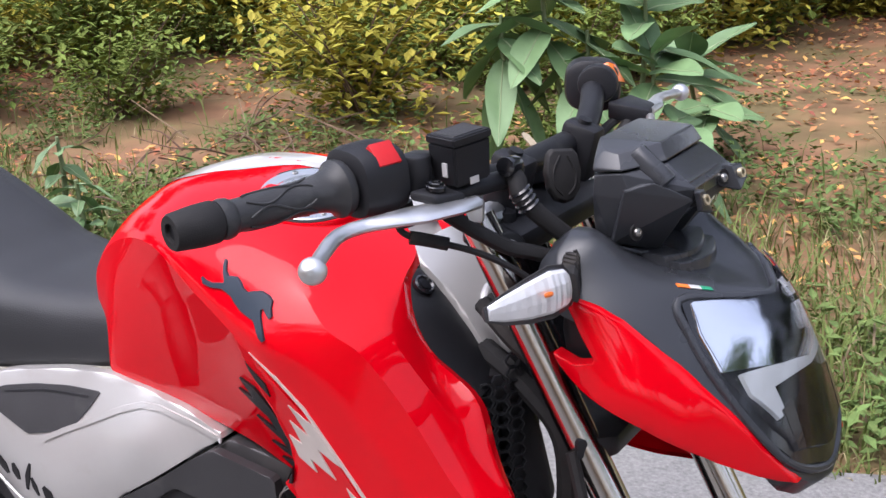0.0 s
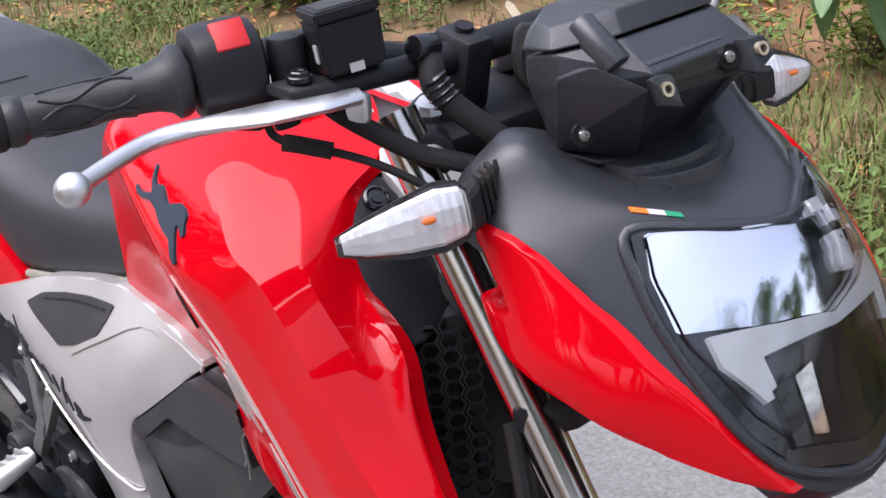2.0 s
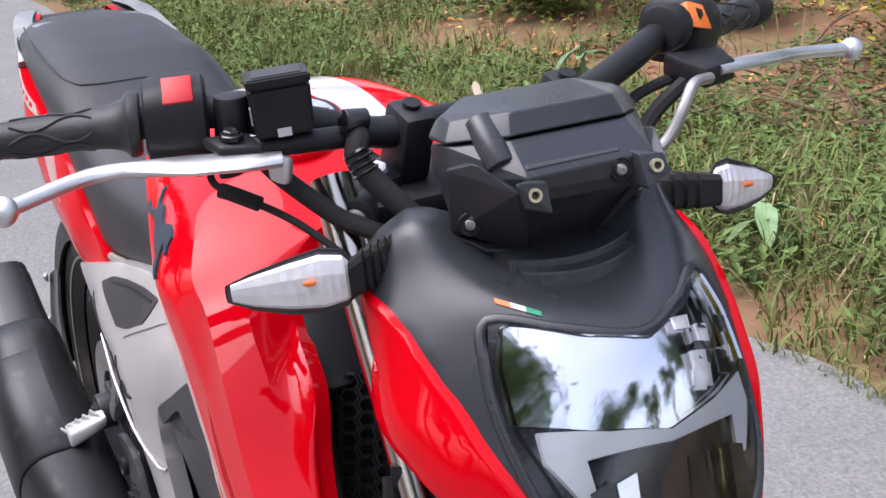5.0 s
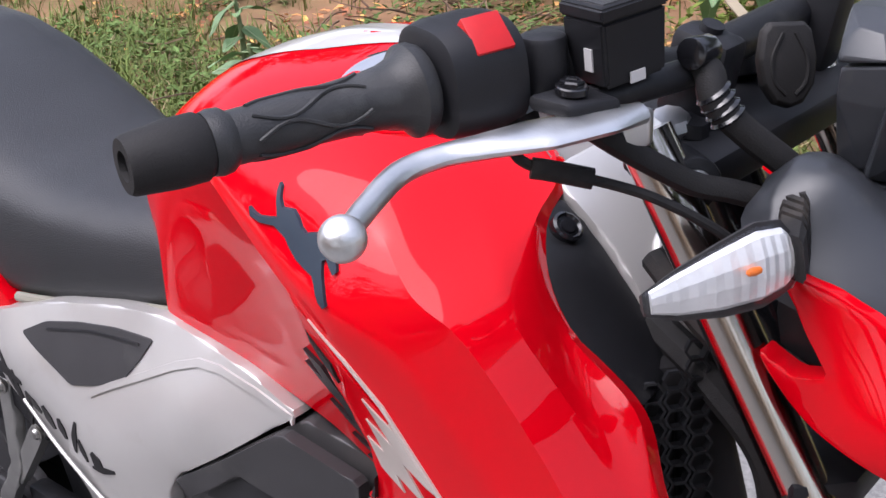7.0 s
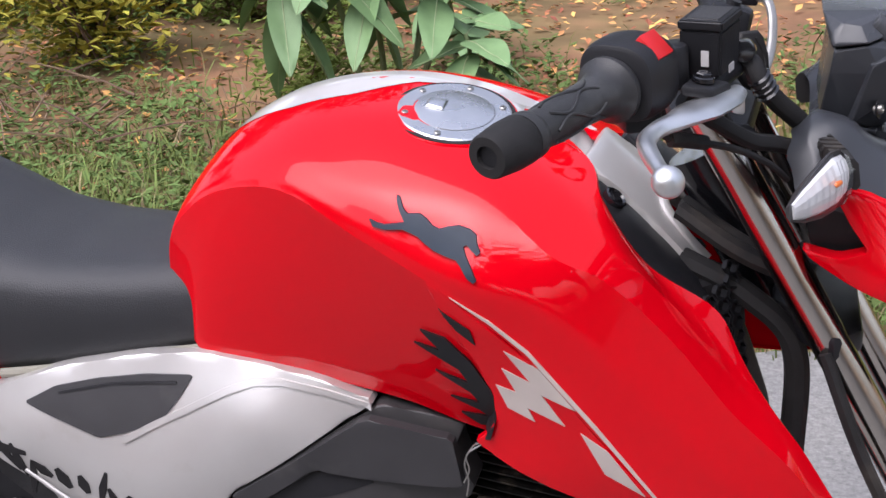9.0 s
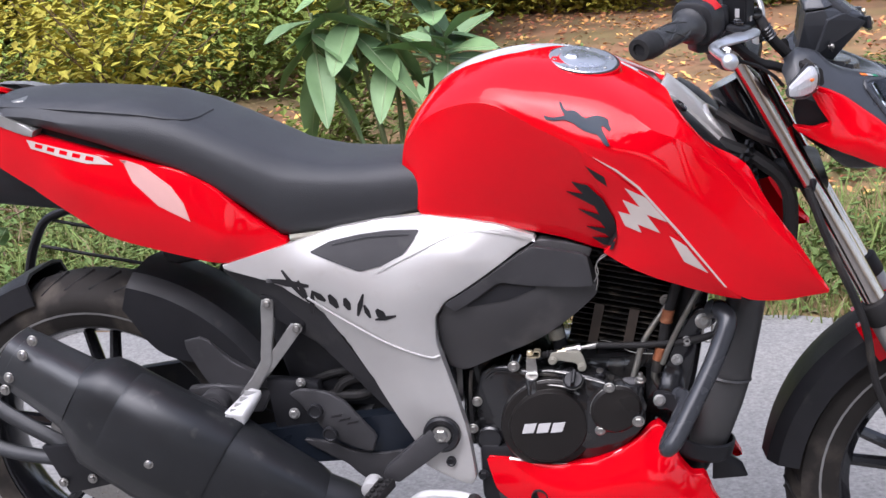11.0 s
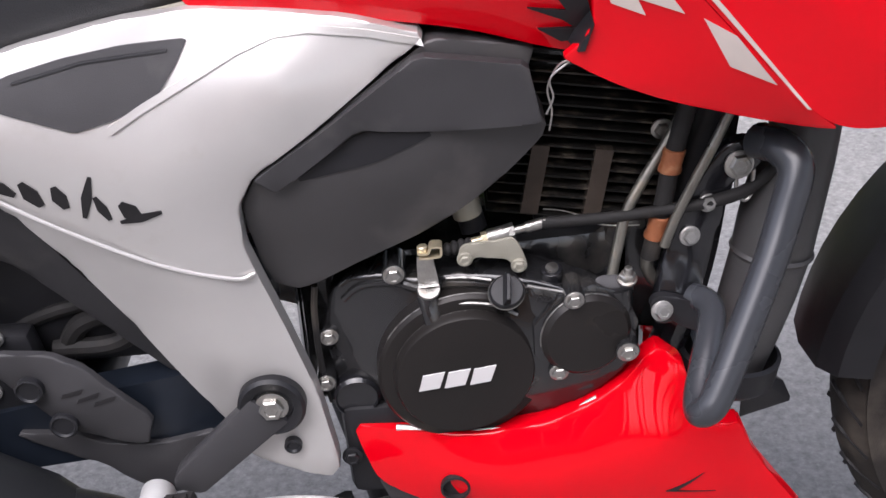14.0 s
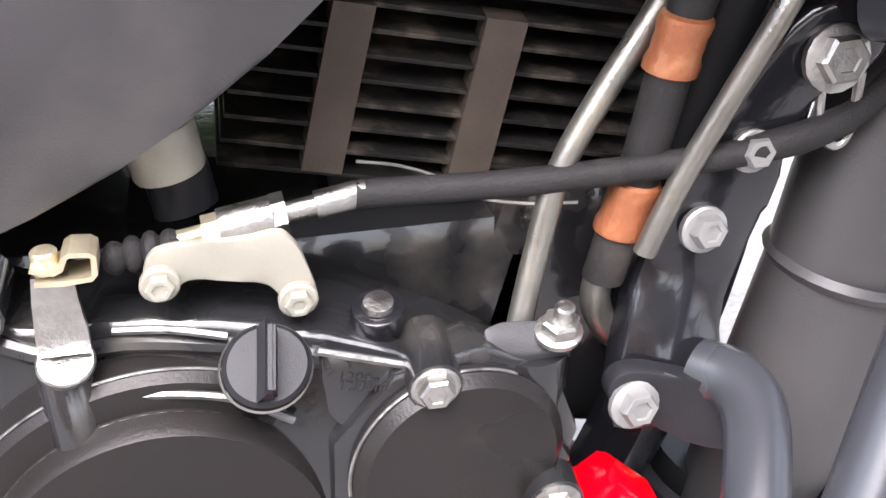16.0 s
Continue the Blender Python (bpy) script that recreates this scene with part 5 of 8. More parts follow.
bm = bmesh.new()
e0, e1 = V(0.966, 0.036, 0.985), V(0.931, 0.048, 1.009)
kd = (e1 - e0).normalized()
ks = kd.cross(V(0.72, -0.62, 0.30)).normalized() * 0.0032
kn = V(0.72, -0.62, 0.30).normalized() * 0.0011
loft(bm, [[e0 + ks + kn, e0 - ks + kn, e0 - ks - kn, e0 + ks - kn], [e1 - kd * 0.006 + ks + kn, e1 - kd * 0.004 - ks + kn, e1 - kd * 0.004 - ks - kn, e1 - kd * 0.006 + ks - kn], [e1 + ks * 0.3 + kn, e1 - ks * 0.4 + kn, e1 - ks * 0.4 - kn, e1 + ks * 0.3 - kn]])
part("spare_key", bm, KEYM, bike, "worn metal key blade")
SET = FRONT_AXES
bm = bmesh.new()
cyl(bm, (0.930, -0.078, 0.930), (0.955, -0.100, 0.932), 0.013, 0.014, 18, bev=0.002)
cyl(bm, (0.928, -0.062, 0.944), (0.930, -0.062, 0.951), 0.011, 0.009, 10)
mount = part("lamp_mount", bm, BLACK, bike)
bm = bmesh.new()
bolt(bm, (0.9555, -0.1005, 0.932), (0.75, -0.65, 0.05), 0.006, 0.004, True, False)
part("mount_screw", bm, ZINC, mount)
bm = bmesh.new()
lathe(bm, [(0.011, 0), (0.012, 0.005), (0.009, 0.010), (0.007, 0.010)], Matrix.Translation((0.921, -0.068, 0.944)) @ frame_of((0.2, -0.2, 1)), 8)
part("fork_cap", bm, ALU, bike, "bare alloy fork cap")

# cables and hoses at the front
bm = bmesh.new()
tube(bm, [(0.952, -0.098, 0.996), (0.962, -0.100, 0.990), (0.968, -0.104, 0.978), (0.978, -0.094, 0.962), (0.992, -0.080, 0.944), (1.0, -0.07, 0.93)], 0.0075, 12)
hose = part("brake_hose", bm, RUBBER, bike, "black rubber brake hose")
bm = bmesh.new()
for t in (0.0, 0.006, 0.012, 0.018):
    p = lerp((0.9665, -0.1035, 0.982), (0.972, -0.100, 0.970), t / 0.018)
    lathe(bm, [(0.008, -0.0015), (0.0095, 0), (0.008, 0.0015)], Matrix.Translation(p) @ frame_of((0.45, 0.3, -0.8)), 14)
cyl(bm, (0.957, -0.092, 0.999), (0.957, -0.108, 1.001), 0.008, seg=12, bev=0.001)
part("hose_union", bm, GLOSSB, hose)
bm = bmesh.new()
tube(bm, [(0.920, -0.150, 0.978), (0.932, -0.142, 0.966), (0.948, -0.126, 0.950), (0.962, -0.112, 0.938), (0.975, -0.100, 0.933), (0.99, -0.085, 0.925)], 0.0062, 10)
part("throttle_cable", bm, RUBBER, bike)
bm = bmesh.new()
tube(bm, [(0.905, -0.178, 0.974), (0.910, -0.178, 0.962), (0.920, -0.170, 0.955), (0.932, -0.160, 0.951), (0.955, -0.142, 0.941), (0.975, -0.124, 0.925), (0.985, -0.110, 0.91)], 0.0026, 8)
tube(bm, [(0.915, -0.175, 0.957), (0.922, -0.169, 0.955), (0.936, -0.157, 0.950)], 0.0052, 10)
part("switch_wire", bm, RUBBER, bike)

bm = hull([(1.08, -0.05, 0.82), (1.14, -0.05, 0.79), (1.02, -0.09, 0.90), (1.02, 0.07, 0.90), (1.0, -0.08, 0.84), (1.0, 0.06, 0.84), (1.08, 0.03, 0.82), (1.14, 0.03, 0.79), (1.06, 0, 0.77)], 0.01)
part("lamp_back", bm, BLACK, bike)
SET = Matrix()

# fork, front wheel and mudguard
FA = V(1.330, 0.0, 0.250)
ax = V(-0.473, 0, 0.881).normalized()
for s in (-1, 1):
    y = 0.010 + s * 0.103
    bm = bmesh.new()
    t0 = V(FA.x - 0.014, y, FA.z + 0.03)
    cyl(bm, t0 + ax * 0.30, V(0.955, y, 0.962), 0.0165, seg=20)
    fork = part("fork_tube", bm, CHROME, bike, "bright fork tube")
    bm = bmesh.new()
    cyl(bm, t0 - ax * 0.02, t0 + ax * 0.32, 0.024, seg=20, bev=0.004)
    part("fork_slider", bm, GREYALU, bike, "grey alloy fork slider")
    bm = bmesh.new()
    cyl(bm, t0 + ax * 0.31, t0 + ax * 0.345, 0.026, seg=20, bev=0.003)
    part("dust_seal", bm, RUBBER, bike)
bm = hull([V(1.062, 0.01 + s * a, z) for s in (-1, 1) for a, z in ((0.125, 0.775), (0.125, 0.752))] + [V(1.012, 0.01 + s * 0.06, z) for s in (-1, 1) for z in (0.785, 0.755)] + [V(1.087, 0.01 + s * 0.09, z) for s in (-1, 1) for z in (0.77, 0.748)], 0.006)
part("lower_yoke", bm, BLACK, bike, "black lower yoke")


def wheel(c, r, width, rim, spokes, name, lab):
    w = part(name, lathe(bmesh.new(), [(rim - 0.004, -width * 0.36), (rim + 0.010, -width * 0.42), (rim + 0.035, -width * 0.49), (rim + 0.055, -width * 0.485), (r - 0.024, -width * 0.42), (r - 0.010, -width * 0.30), (r - 0.002, -width * 0.14), (r, 0), (r - 0.002, width * 0.14),
                                       (r - 0.010, width * 0.30), (r - 0.024, width * 0.42), (rim + 0.055, width * 0.485), (rim + 0.035, width * 0.49), (rim + 0.010, width * 0.42), (rim - 0.004, width * 0.36)], Matrix.Translation(c) @ frame_of((0, 1, 0)), 72, False), TYRE, bike, lab, 60)
    bm = bmesh.new()
    mm = Matrix.Translation(c) @ frame_of((0, 1, 0))
    lathe(bm, [(rim + 0.006, -width * 0.40), (rim + 0.006, -width * 0.36), (rim - 0.008, -width * 0.33), (rim - 0.022, -width * 0.15), (rim - 0.022, width * 0.15), (rim - 0.008, width * 0.33), (rim + 0.006, width * 0.36), (rim + 0.006, width * 0.40)], mm, 60, False)
    part("rim", bm, GLOSSB, w, "gloss black rim")
    for k in range(spokes):
        for o in (-0.13, 0.13):
            bm = bmesh.new()
            a = 2 * math.pi * k / spokes + 0.35
            p, q = c + V(math.cos(a), 0, math.sin(a)) * 0.045, c + V(math.cos(a + o), 0, math.sin(a + o)) * (rim - 0.015)
            tube(bm, [p, q], (0.014, 0.010), 8, smooth=False)
            part("spoke", bm, GLOSSB, w, "black cast spoke")
    part("hub", lathe(bmesh.new(), [(0.055, -0.035), (0.055, 0.035)], mm, 28), GLOSSB, w)
    n = 40
    for k in range(n):
        for s in (-1, 1):
            a = 2 * math.pi * (k + (0.5 if s > 0 else 0)) / n
            pts = []
            for t in (0, 0.5, 1.0):
                ww, rr = s * width * (0.05 + 0.34 * t), np.interp(0.05 + 0.34 * t, [0, 0.14, 0.30, 0.42], [r, r - 0.002, r - 0.010, r - 0.024]) + 0.0004
                aa = a + 0.13 * t * t
                pts.append(c + V(math.cos(aa) * rr, ww, math.sin(aa) * rr))
            part("tread_groove", tube(bmesh.new(), pts, (0.0034, 0.0020), 5, 3), DARK, w)
    bm = bmesh.new()
    lathe(bm, [(rim + 0.0235, -width * 0.472), (rim + 0.0255, -width * 0.480), (rim + 0.0275, -width * 0.482)], mm, 60, False)
    part("sidewall_line", bm, GREYALU, w)
    return w


fw = wheel(FA, 0.300, 0.090, 0.222, 5, "front_wheel", "dusty front tyre on a black cast wheel")
bm = bmesh.new()
rings = []
for k in range(25):
    a = radians(172 - 126 * k / 24)
    rr = 0.328
    rings.append([FA + V(math.cos(a) * (rr + dz), yy, math.sin(a) * (rr + dz)) for yy, dz in ((-0.060, -0.045), (-0.058, -0.012), (-0.041, 0.005), (0, 0.011), (0.041, 0.005), (0.058, -0.012), (0.060, -0.045), (0.055, -0.045), (0.050, -0.012), (0, 0.006), (-0.050, -0.012), (-0.055, -0.045))])
guard = part("front_mudguard", loft(bm, rings), BLACK, bike, "black front mudguard")
bm = bmesh.new()
rings = []
for k in range(9):
    a = radians(126 - 30 * k / 8)
    rings.append([FA + V(math.cos(a) * (0.325 + dz), yy, math.sin(a) * (0.325 + dz)) for yy, dz in ((-0.070, -0.045), (-0.068, -0.010), (-0.045, 0.010), (0.045, 0.010), (0.068, -0.010), (0.070, -0.045))])
part("mudguard_crown", loft(bm, rings, closed=False), RED, guard, "red mudguard crown")
bm = bmesh.new()
cyl(bm, FA + V(0, -0.055, 0), FA + V(0, -0.060, 0), 0.130, seg=40)
part("brake_disc", bm, ZINC, fw)
bm = bmesh.new()
box(bm, FA + V(-0.10, -0.065, 0.07), (0.05, 0.05, 0.10), (0, 25, 0), 0.01)
part("brake_caliper", bm, GREYALU, fw)
bm = bmesh.new()
tube(bm, [(1.055, -0.11, 0.76), (1.085, -0.125, 0.68), (1.135, -0.12, 0.56), (1.155, -0.11, 0.46), (1.195, -0.10, 0.36)], 0.006, 8)
part("front_brake_hose", bm, RUBBER, bike)

# ---- engine and lower parts ----
SET = ENGINE_AXES
OUT = (0, -1, 0)
bm = bmesh.new()
box(bm, (0.70, 0.01, 0.40), (0.26, 0.17, 0.17), (0, 0, 0), 0.02)
case = part("crankcase", bm, ENGB, bike, "black engine crankcase")
bm = bmesh.new()
box(bm, (0.60, 0.0, 0.42), (0.14, 0.15, 0.14), (0, 0, 0), 0.02)
part("gearbox_case", bm, ENGB, bike)
bm = bmesh.new()
box(bm, (0.553, 0.0, 0.43), (0.05, 0.13, 0.20), (0, 0, 0), 0.012)
part("rear_engine_case", bm, ENGB, bike)

COVER = [(0.563, 0.470), (0.580, 0.484), (0.610, 0.486), (0.635, 0.478), (0.662, 0.483), (0.700, 0.480), (0.735, 0.472), (0.770, 0.458), (0.800, 0.440), (0.814, 0.412), (0.806, 0.385), (0.785, 0.362), (0.746, 0.340), (0.700, 0.328), (0.655, 0.326), (0.610, 0.336), (0.580, 0.352), (0.560, 0.380), (0.556, 0.430)]
cover = part("clutch_cover", skin([(x, -0.098 - 0.16 * (x - 0.55), z) for x, z in COVER], [(0.68, -0.135, 0.40), (0.60, -0.118, 0.40), (0.76, -0.146, 0.41)], 0.045, rnd=0.2, step=0.010, bev=0.004), ENGB, bike, "black cast clutch cover")
bm = bmesh.new()
tube(bm, [V(x, -0.100 - 0.16 * (x - 0.55), z) * 1.0 for x, z in [lerp((x, z), (0.68, 0.40), 0.10) for x, z in COVER[:9]]], 0.0035, 8, 4)
part("cover_ridge", bm, ENGB, case)
DN = Vector((0.05, -1, 0.02)).normalized()
dc = V(0.671, -0.130, 0.398)
lathe_m = Matrix.Translation(dc) @ frame_of(DN)
part("clutch_dome", lathe(bmesh.new(), [(0.073, -0.02), (0.072, 0.001), (0.069, 0.005), (0.0595, 0.006), (0.0578, 0.0135), (0.0560, 0.0165), (0.038, 0.0185), (0.0, 0.019)], lathe_m, 64), DISC, cover, "round brown-black clutch dome", 25)
# maker's mark as three plain white blocks
for k, (x0, x1) in enumerate(((0.634, 0.652), (0.655, 0.673), (0.676, 0.694))):
    part("maker_mark", stick([(x0 + 0.003, 0.4065), (x1 + 0.003, 0.4075), (x1 - 0.002, 0.3925), (x0 - 0.001, 0.3915)], surfaces(bpy.data.objects["clutch_dome"]), 0.0005, thick=0.001), WHITE, cover, "white maker's mark as plain blocks")
sm = Matrix.Translation((0.770, -0.140, 0.425)) @ frame_of((0.12, -1, 0.08))
part("small_cover", lathe(bmesh.new(), [(0.038, -0.018), (0.037, 0.004), (0.033, 0.009), (0.0, 0.012)], sm, 40), DISC, cover, "small round cover")
part("small_cover_flange", hull([sm @ V(0.045 * math.cos(a), 0.045 * math.sin(a), z) for a in [radians(40 * k) for k in range(9)] for z in (-0.02, 0.0)], 0.003), ENGB, cover)
part("oil_window", lathe(bmesh.new(), [(0.021, -0.02), (0.021, 0.006), (0.018, 0.009), (0.017, 0.006), (0.0, 0.006)], Matrix.Translation((0.578, -0.108, 0.366)) @ frame_of(OUT), 28), GLOSSB, cover)
# oil filler and its boss
fm = Matrix.Translation((0.7075, -0.136, 0.4700)) @ frame_of((0.05, -0.68, 0.73)) @ Matrix.Diagonal((0.68, 0.68, 0.9, 1))
part("filler_boss", lathe(bmesh.new(), [(0.021, -0.05), (0.0195, -0.002), (0.0205, 0.001)], fm, 30), ENGB, cover)
part("oil_filler_cap", lathe(bmesh.new(), [(0.0205, 0.0), (0.0205, 0.005), (0.0185, 0.007), (0.0, 0.0075)], fm, 36), BLACK, cover, "black oil filler cap with a grip bar")
bm = bmesh.new()
bmesh.ops.create_cube(bm, size=1)
for v in bm.verts:
    v.co = fm @ pose(0, 0, 0, 0, 0, 84) @ V(v.co.x * 0.034, v.co.y * (0.010 if v.co.z < 0 else 0.005), v.co.z * 0.015 + 0.0135)
bmesh.ops.bevel(bm, geom=bm.edges[:], offset=0.001, segments=2, affect="EDGES")
part("cap_bar", bm, BLACK, cover)
part("filler_rim", lathe(bmesh.new(), [(0.0212, -0.001), (0.0222, 0.001), (0.0212, 0.002)], fm, 36, False), ZINC, cover)
# raised rib with the filling mark
part("label_pad", skin([(0.7240, -0.1335, 0.473), (0.7535, -0.1355, 0.464), (0.7510, -0.1410, 0.438), (0.7280, -0.1395, 0.446)], [], 0.012, rnd=0.12, bev=0.001), ENGB, cover)
tx = bpy.data.curves.new("fill_mark", "FONT")
tx.body, tx.size, tx.extrude, tx.align_x = "1200ml", 0.0060, 0.0004, "CENTER"
to = new("fill_mark", tx)
dg = bpy.context.evaluated_depsgraph_get()
me = bpy.data.meshes.new_from_object(to.evaluated_get(dg))
bpy.data.objects.remove(to)
me.transform(SET @ Matrix.Translation((0.7385, -0.1400, 0.4590)) @ Matrix.Rotation(radians(12), 4, "Y") @ Matrix.Rotation(radians(75), 4, "X"))
me.materials.append(DARK)
fmo = new("fill_mark", me)
fmo.parent = cover
fmo["label"] = "cast filling mark 1200ml"
bm = bmesh.new()
for pts in ([(0.660, -0.118, 0.480), (0.678, -0.122, 0.4805), (0.696, -0.126, 0.478)], [(0.662, -0.132, 0.463), (0.680, -0.134, 0.4625), (0.698, -0.136, 0.459), (0.716, -0.137, 0.448)], [(0.724, -0.1345, 0.4735), (0.7535, -0.1365, 0.4645)], [(0.7535, -0.1365, 0.4645), (0.752, -0.141, 0.445), (0.745, -0.143, 0.432)]):
    tube(bm, pts, 0.0015, 6, 5)
part("cast_ridge", bm, WORN, cover, "worn casting ridge with its highlight put into the colour")
# upper rim arcs: edge wear and the highlight there, drawn as pale lines
for m_, r_, h_, a0, a1 in ((lathe_m, 0.0722, 0.0012, 40, 150), (lathe_m, 0.0586, 0.0068, 30, 165), (sm, 0.0375, 0.0042, 60, 190)):
    ex, ez = [(m_.to_3x3().inverted() @ V(*v)).to_2d().normalized() for v in ((1, 0, 0), (0, 0, 1))]
    ring = [m_ @ V(*((ex * math.cos(radians(t)) + ez * math.sin(radians(t))) * r_), h_) for t in range(a0, a1 + 1, 6)]
    part("worn_rim", tube(bmesh.new(), ring, 0.0007, 6, 2), WORN, cover, "worn edge with its highlight put into the colour")
for p, r in (((0.618, -0.118, 0.489), 0.0065), ((0.559, -0.104, 0.426), 0.006), ((0.553, -0.113, 0.384), 0.006), ((0.748, -0.149, 0.394), 0.006), ((0.803, -0.153, 0.409), 0.0065), ((0.7605, -0.147, 0.462), 0.0060), ((0.600, -0.113, 0.336), 0.006), ((0.628, -0.118, 0.331), 0.006)):
    bm = bmesh.new()
    cyl(bm, V(*p) + V(0, 0.03, 0), V(*p) + V(0, 0.0, 0), r * 1.5, seg=16)
    part("bolt_boss", bm, ENGB, cover)
    bm = bmesh.new()
    bolt(bm, p, OUT, r, 0.0055)
    part("cover_bolt", bm, ZINC, cover, "dull zinc flange bolt")
bm = bmesh.new()
cyl(bm, (0.745, -0.115, 0.463), (0.745, -0.119, 0.478), 0.009, seg=18, bev=0.001)
part("plug_boss", bm, GLOSSB, cover)
bm = bmesh.new()
lathe(bm, [(0.0055, 0), (0.005, 0.0025), (0.0, 0.003)], Matrix.Translation((0.745, -0.1195, 0.4785)) @ frame_of((0, -0.3, 1)), 16)
part("plug", bm, ZINC, cover)
bm = bmesh.new()
tube(bm, [(0.552, -0.105, 0.480), (0.549, -0.104, 0.450), (0.550, -0.106, 0.40), (0.556, -0.107, 0.36)], 0.003, 6)
part("breather_wire", bm, RUBBER, case)

# clutch arm, cable and its bracket
bm = bmesh.new()
cyl(bm, (0.6445, -0.1265, 0.472), (0.651, -0.140, 0.425), 0.0088, 0.0075, 24, bev=0.002)
part("arm_boss", bm, ENGB, cover)
AF = frame_of((0.05, -0.50, 0.87))
part("clutch_arm", loft(bmesh.new(), [[V(x0, y, z), V(x1, y, z), V(x1, y + 0.0028, z), V(x0, y + 0.0028, z)] for x0, x1, y, z in
     ((0.638, 0.6505, -0.1235, 0.5065), (0.6375, 0.6515, -0.1248, 0.498), (0.6375, 0.6535, -0.1268, 0.487), (0.6378, 0.6540, -0.1280, 0.4825), (0.6380, 0.6540, -0.1298, 0.4805))]), ZINC, cover, "bright zinc clutch arm")
# plain zinc lobe tilted up, so that it mirrors the sky
hub = lathe(bmesh.new(), [(0.0088, -0.0028), (0.0093, -0.0022), (0.0093, 0.0002), (0.0086, 0.0009), (0.0, 0.0010)], Matrix.Translation((0.6460, -0.1290, 0.4775)) @ AF, 32)
part("arm_hub", hub, ZINC, cover, "rounded upturned zinc end of the clutch arm")


def bent(profile, th, y0, y1):
    """A strip bent along a profile in x and z, as wide as y0 to y1."""
    pts, up, dn = [V(x, 0, z) for x, z in profile], [], []
    for i, p in enumerate(pts):
        d = (pts[min(i + 1, len(pts) - 1)] - pts[max(i - 1, 0)]).normalized()
        nrm = V(-d.z, 0, d.x) * th / 2
        up.append(p + nrm), dn.append(p - nrm)
    return loft(bmesh.new(), [[V(a.x, y0, a.z), V(a.x, y1, a.z), V(b.x, y1, b.z), V(b.x, y0, b.z)] for a, b in zip(up, dn)])


part("cable_clevis", bent([(0.6385, 0.5115), (0.6455, 0.5095), (0.6475, 0.5105), (0.6490, 0.5145), (0.6505, 0.5155), (0.6560, 0.5150), (0.6575, 0.5140), (0.6575, 0.5075), (0.6565, 0.5062), (0.6480, 0.5055), (0.6395, 0.5062)], 0.0018, -0.1270, -0.1150), YZINC, cover, "yellowed bent-plate cable clevis")
part("clevis_pin", lathe(bmesh.new(), [(0.0042, -0.004), (0.0042, 0.0028), (0.0036, 0.0036), (0.0, 0.0038)], Matrix.Translation((0.6425, -0.1215, 0.5120)), 18), YZINC, cover)
c0, c1 = V(0.6565, -0.112, 0.5035), V(0.738, -0.107, 0.5155)
cd = (c1 - c0).normalized()
bm = bmesh.new()
boot = [(0.0030, 0.002)]
for k, (w, rr) in enumerate(((0.006, 0.0058), (0.0058, 0.0064), (0.0056, 0.0066), (0.0054, 0.0060))):
    z0 = 0.003 + 0.0058 * k
    boot += [(0.0040, z0), (rr * 0.9, z0 + 0.0012), (rr, z0 + 0.0028), (rr * 0.9, z0 + 0.0044)]
lathe(bm, boot + [(0.0040, 0.0268)], Matrix.Translation(c0) @ frame_of(cd + V(0, 0, -0.05)), 20)
part("cable_boot", bm, RUBBER, bike, "black ribbed rubber boot")
bm = bmesh.new()
lathe(bm, [(0.0035, 0.024), (0.0035, 0.036)], Matrix.Translation(c0) @ frame_of(cd), 14)
lathe(bm, [(0.0062, 0.034), (0.0062, 0.039), (0.0030, 0.039)], Matrix.Translation(c0) @ frame_of(cd), 6)
part("adjuster_thread", bm, YZINC, bike)
bm = bmesh.new()
lathe(bm, [(0.0072, 0.039), (0.0072, 0.056), (0.004, 0.058)], Matrix.Translation(c0) @ frame_of(cd), 20)
lathe(bm, [(0.0075, 0.056), (0.0075, 0.0605)], Matrix.Translation(c0) @ frame_of(cd), 6)
lathe(bm, [(0.0036, 0.060), (0.0036, 0.070), (0.0048, 0.070), (0.0048, 0.086), (0.0042, 0.087)], Matrix.Translation(c0) @ frame_of(cd), 16)
part("cable_adjuster", bm, ZINC, bike, "zinc cable adjuster")
bm = bmesh.new()
tube(bm, [c0 + cd * 0.083, (0.80, -0.108, 0.514), (0.868, -0.114, 0.520), (0.90, -0.110, 0.526), (0.93, -0.10, 0.545)], 0.0050, 12)
part("engine_clutch_cable", bm, RUBBER, bike, "dark grey sheathed clutch cable")
bm = bmesh.new()
tube(bm, [(0.866, -0.1138, 0.5198), (0.885, -0.113, 0.523), (0.902, -0.1095, 0.5265)], 0.0055, 12)
part("cable_sleeve", bm, RUBBER, bike)
part("cable_bracket", skin([(x, -0.119, z) for x, z in ((0.6705, 0.500), (0.6730, 0.5085), (0.680, 0.5105), (0.704, 0.5100), (0.714, 0.5120), (0.7195, 0.505), (0.7235, 0.493), (0.7255, 0.486), (0.7225, 0.4795), (0.716, 0.4800), (0.7125, 0.4880), (0.709, 0.4920), (0.697, 0.4950), (0.685, 0.4970), (0.681, 0.4940), (0.678, 0.4905), (0.672, 0.4930))], [], 0.003, rnd=0.2, bev=0.0008, times=2, step=0.006), CREAMPL, bike, "pale cream cable bracket")
for p in ((0.6760, -0.1205, 0.4975), (0.7190, -0.1205, 0.4855)):
    bm = bmesh.new()
    bolt(bm, p, OUT, 0.0048, 0.0045)
    part("bracket_bolt", bm, CREAMPL, bike)

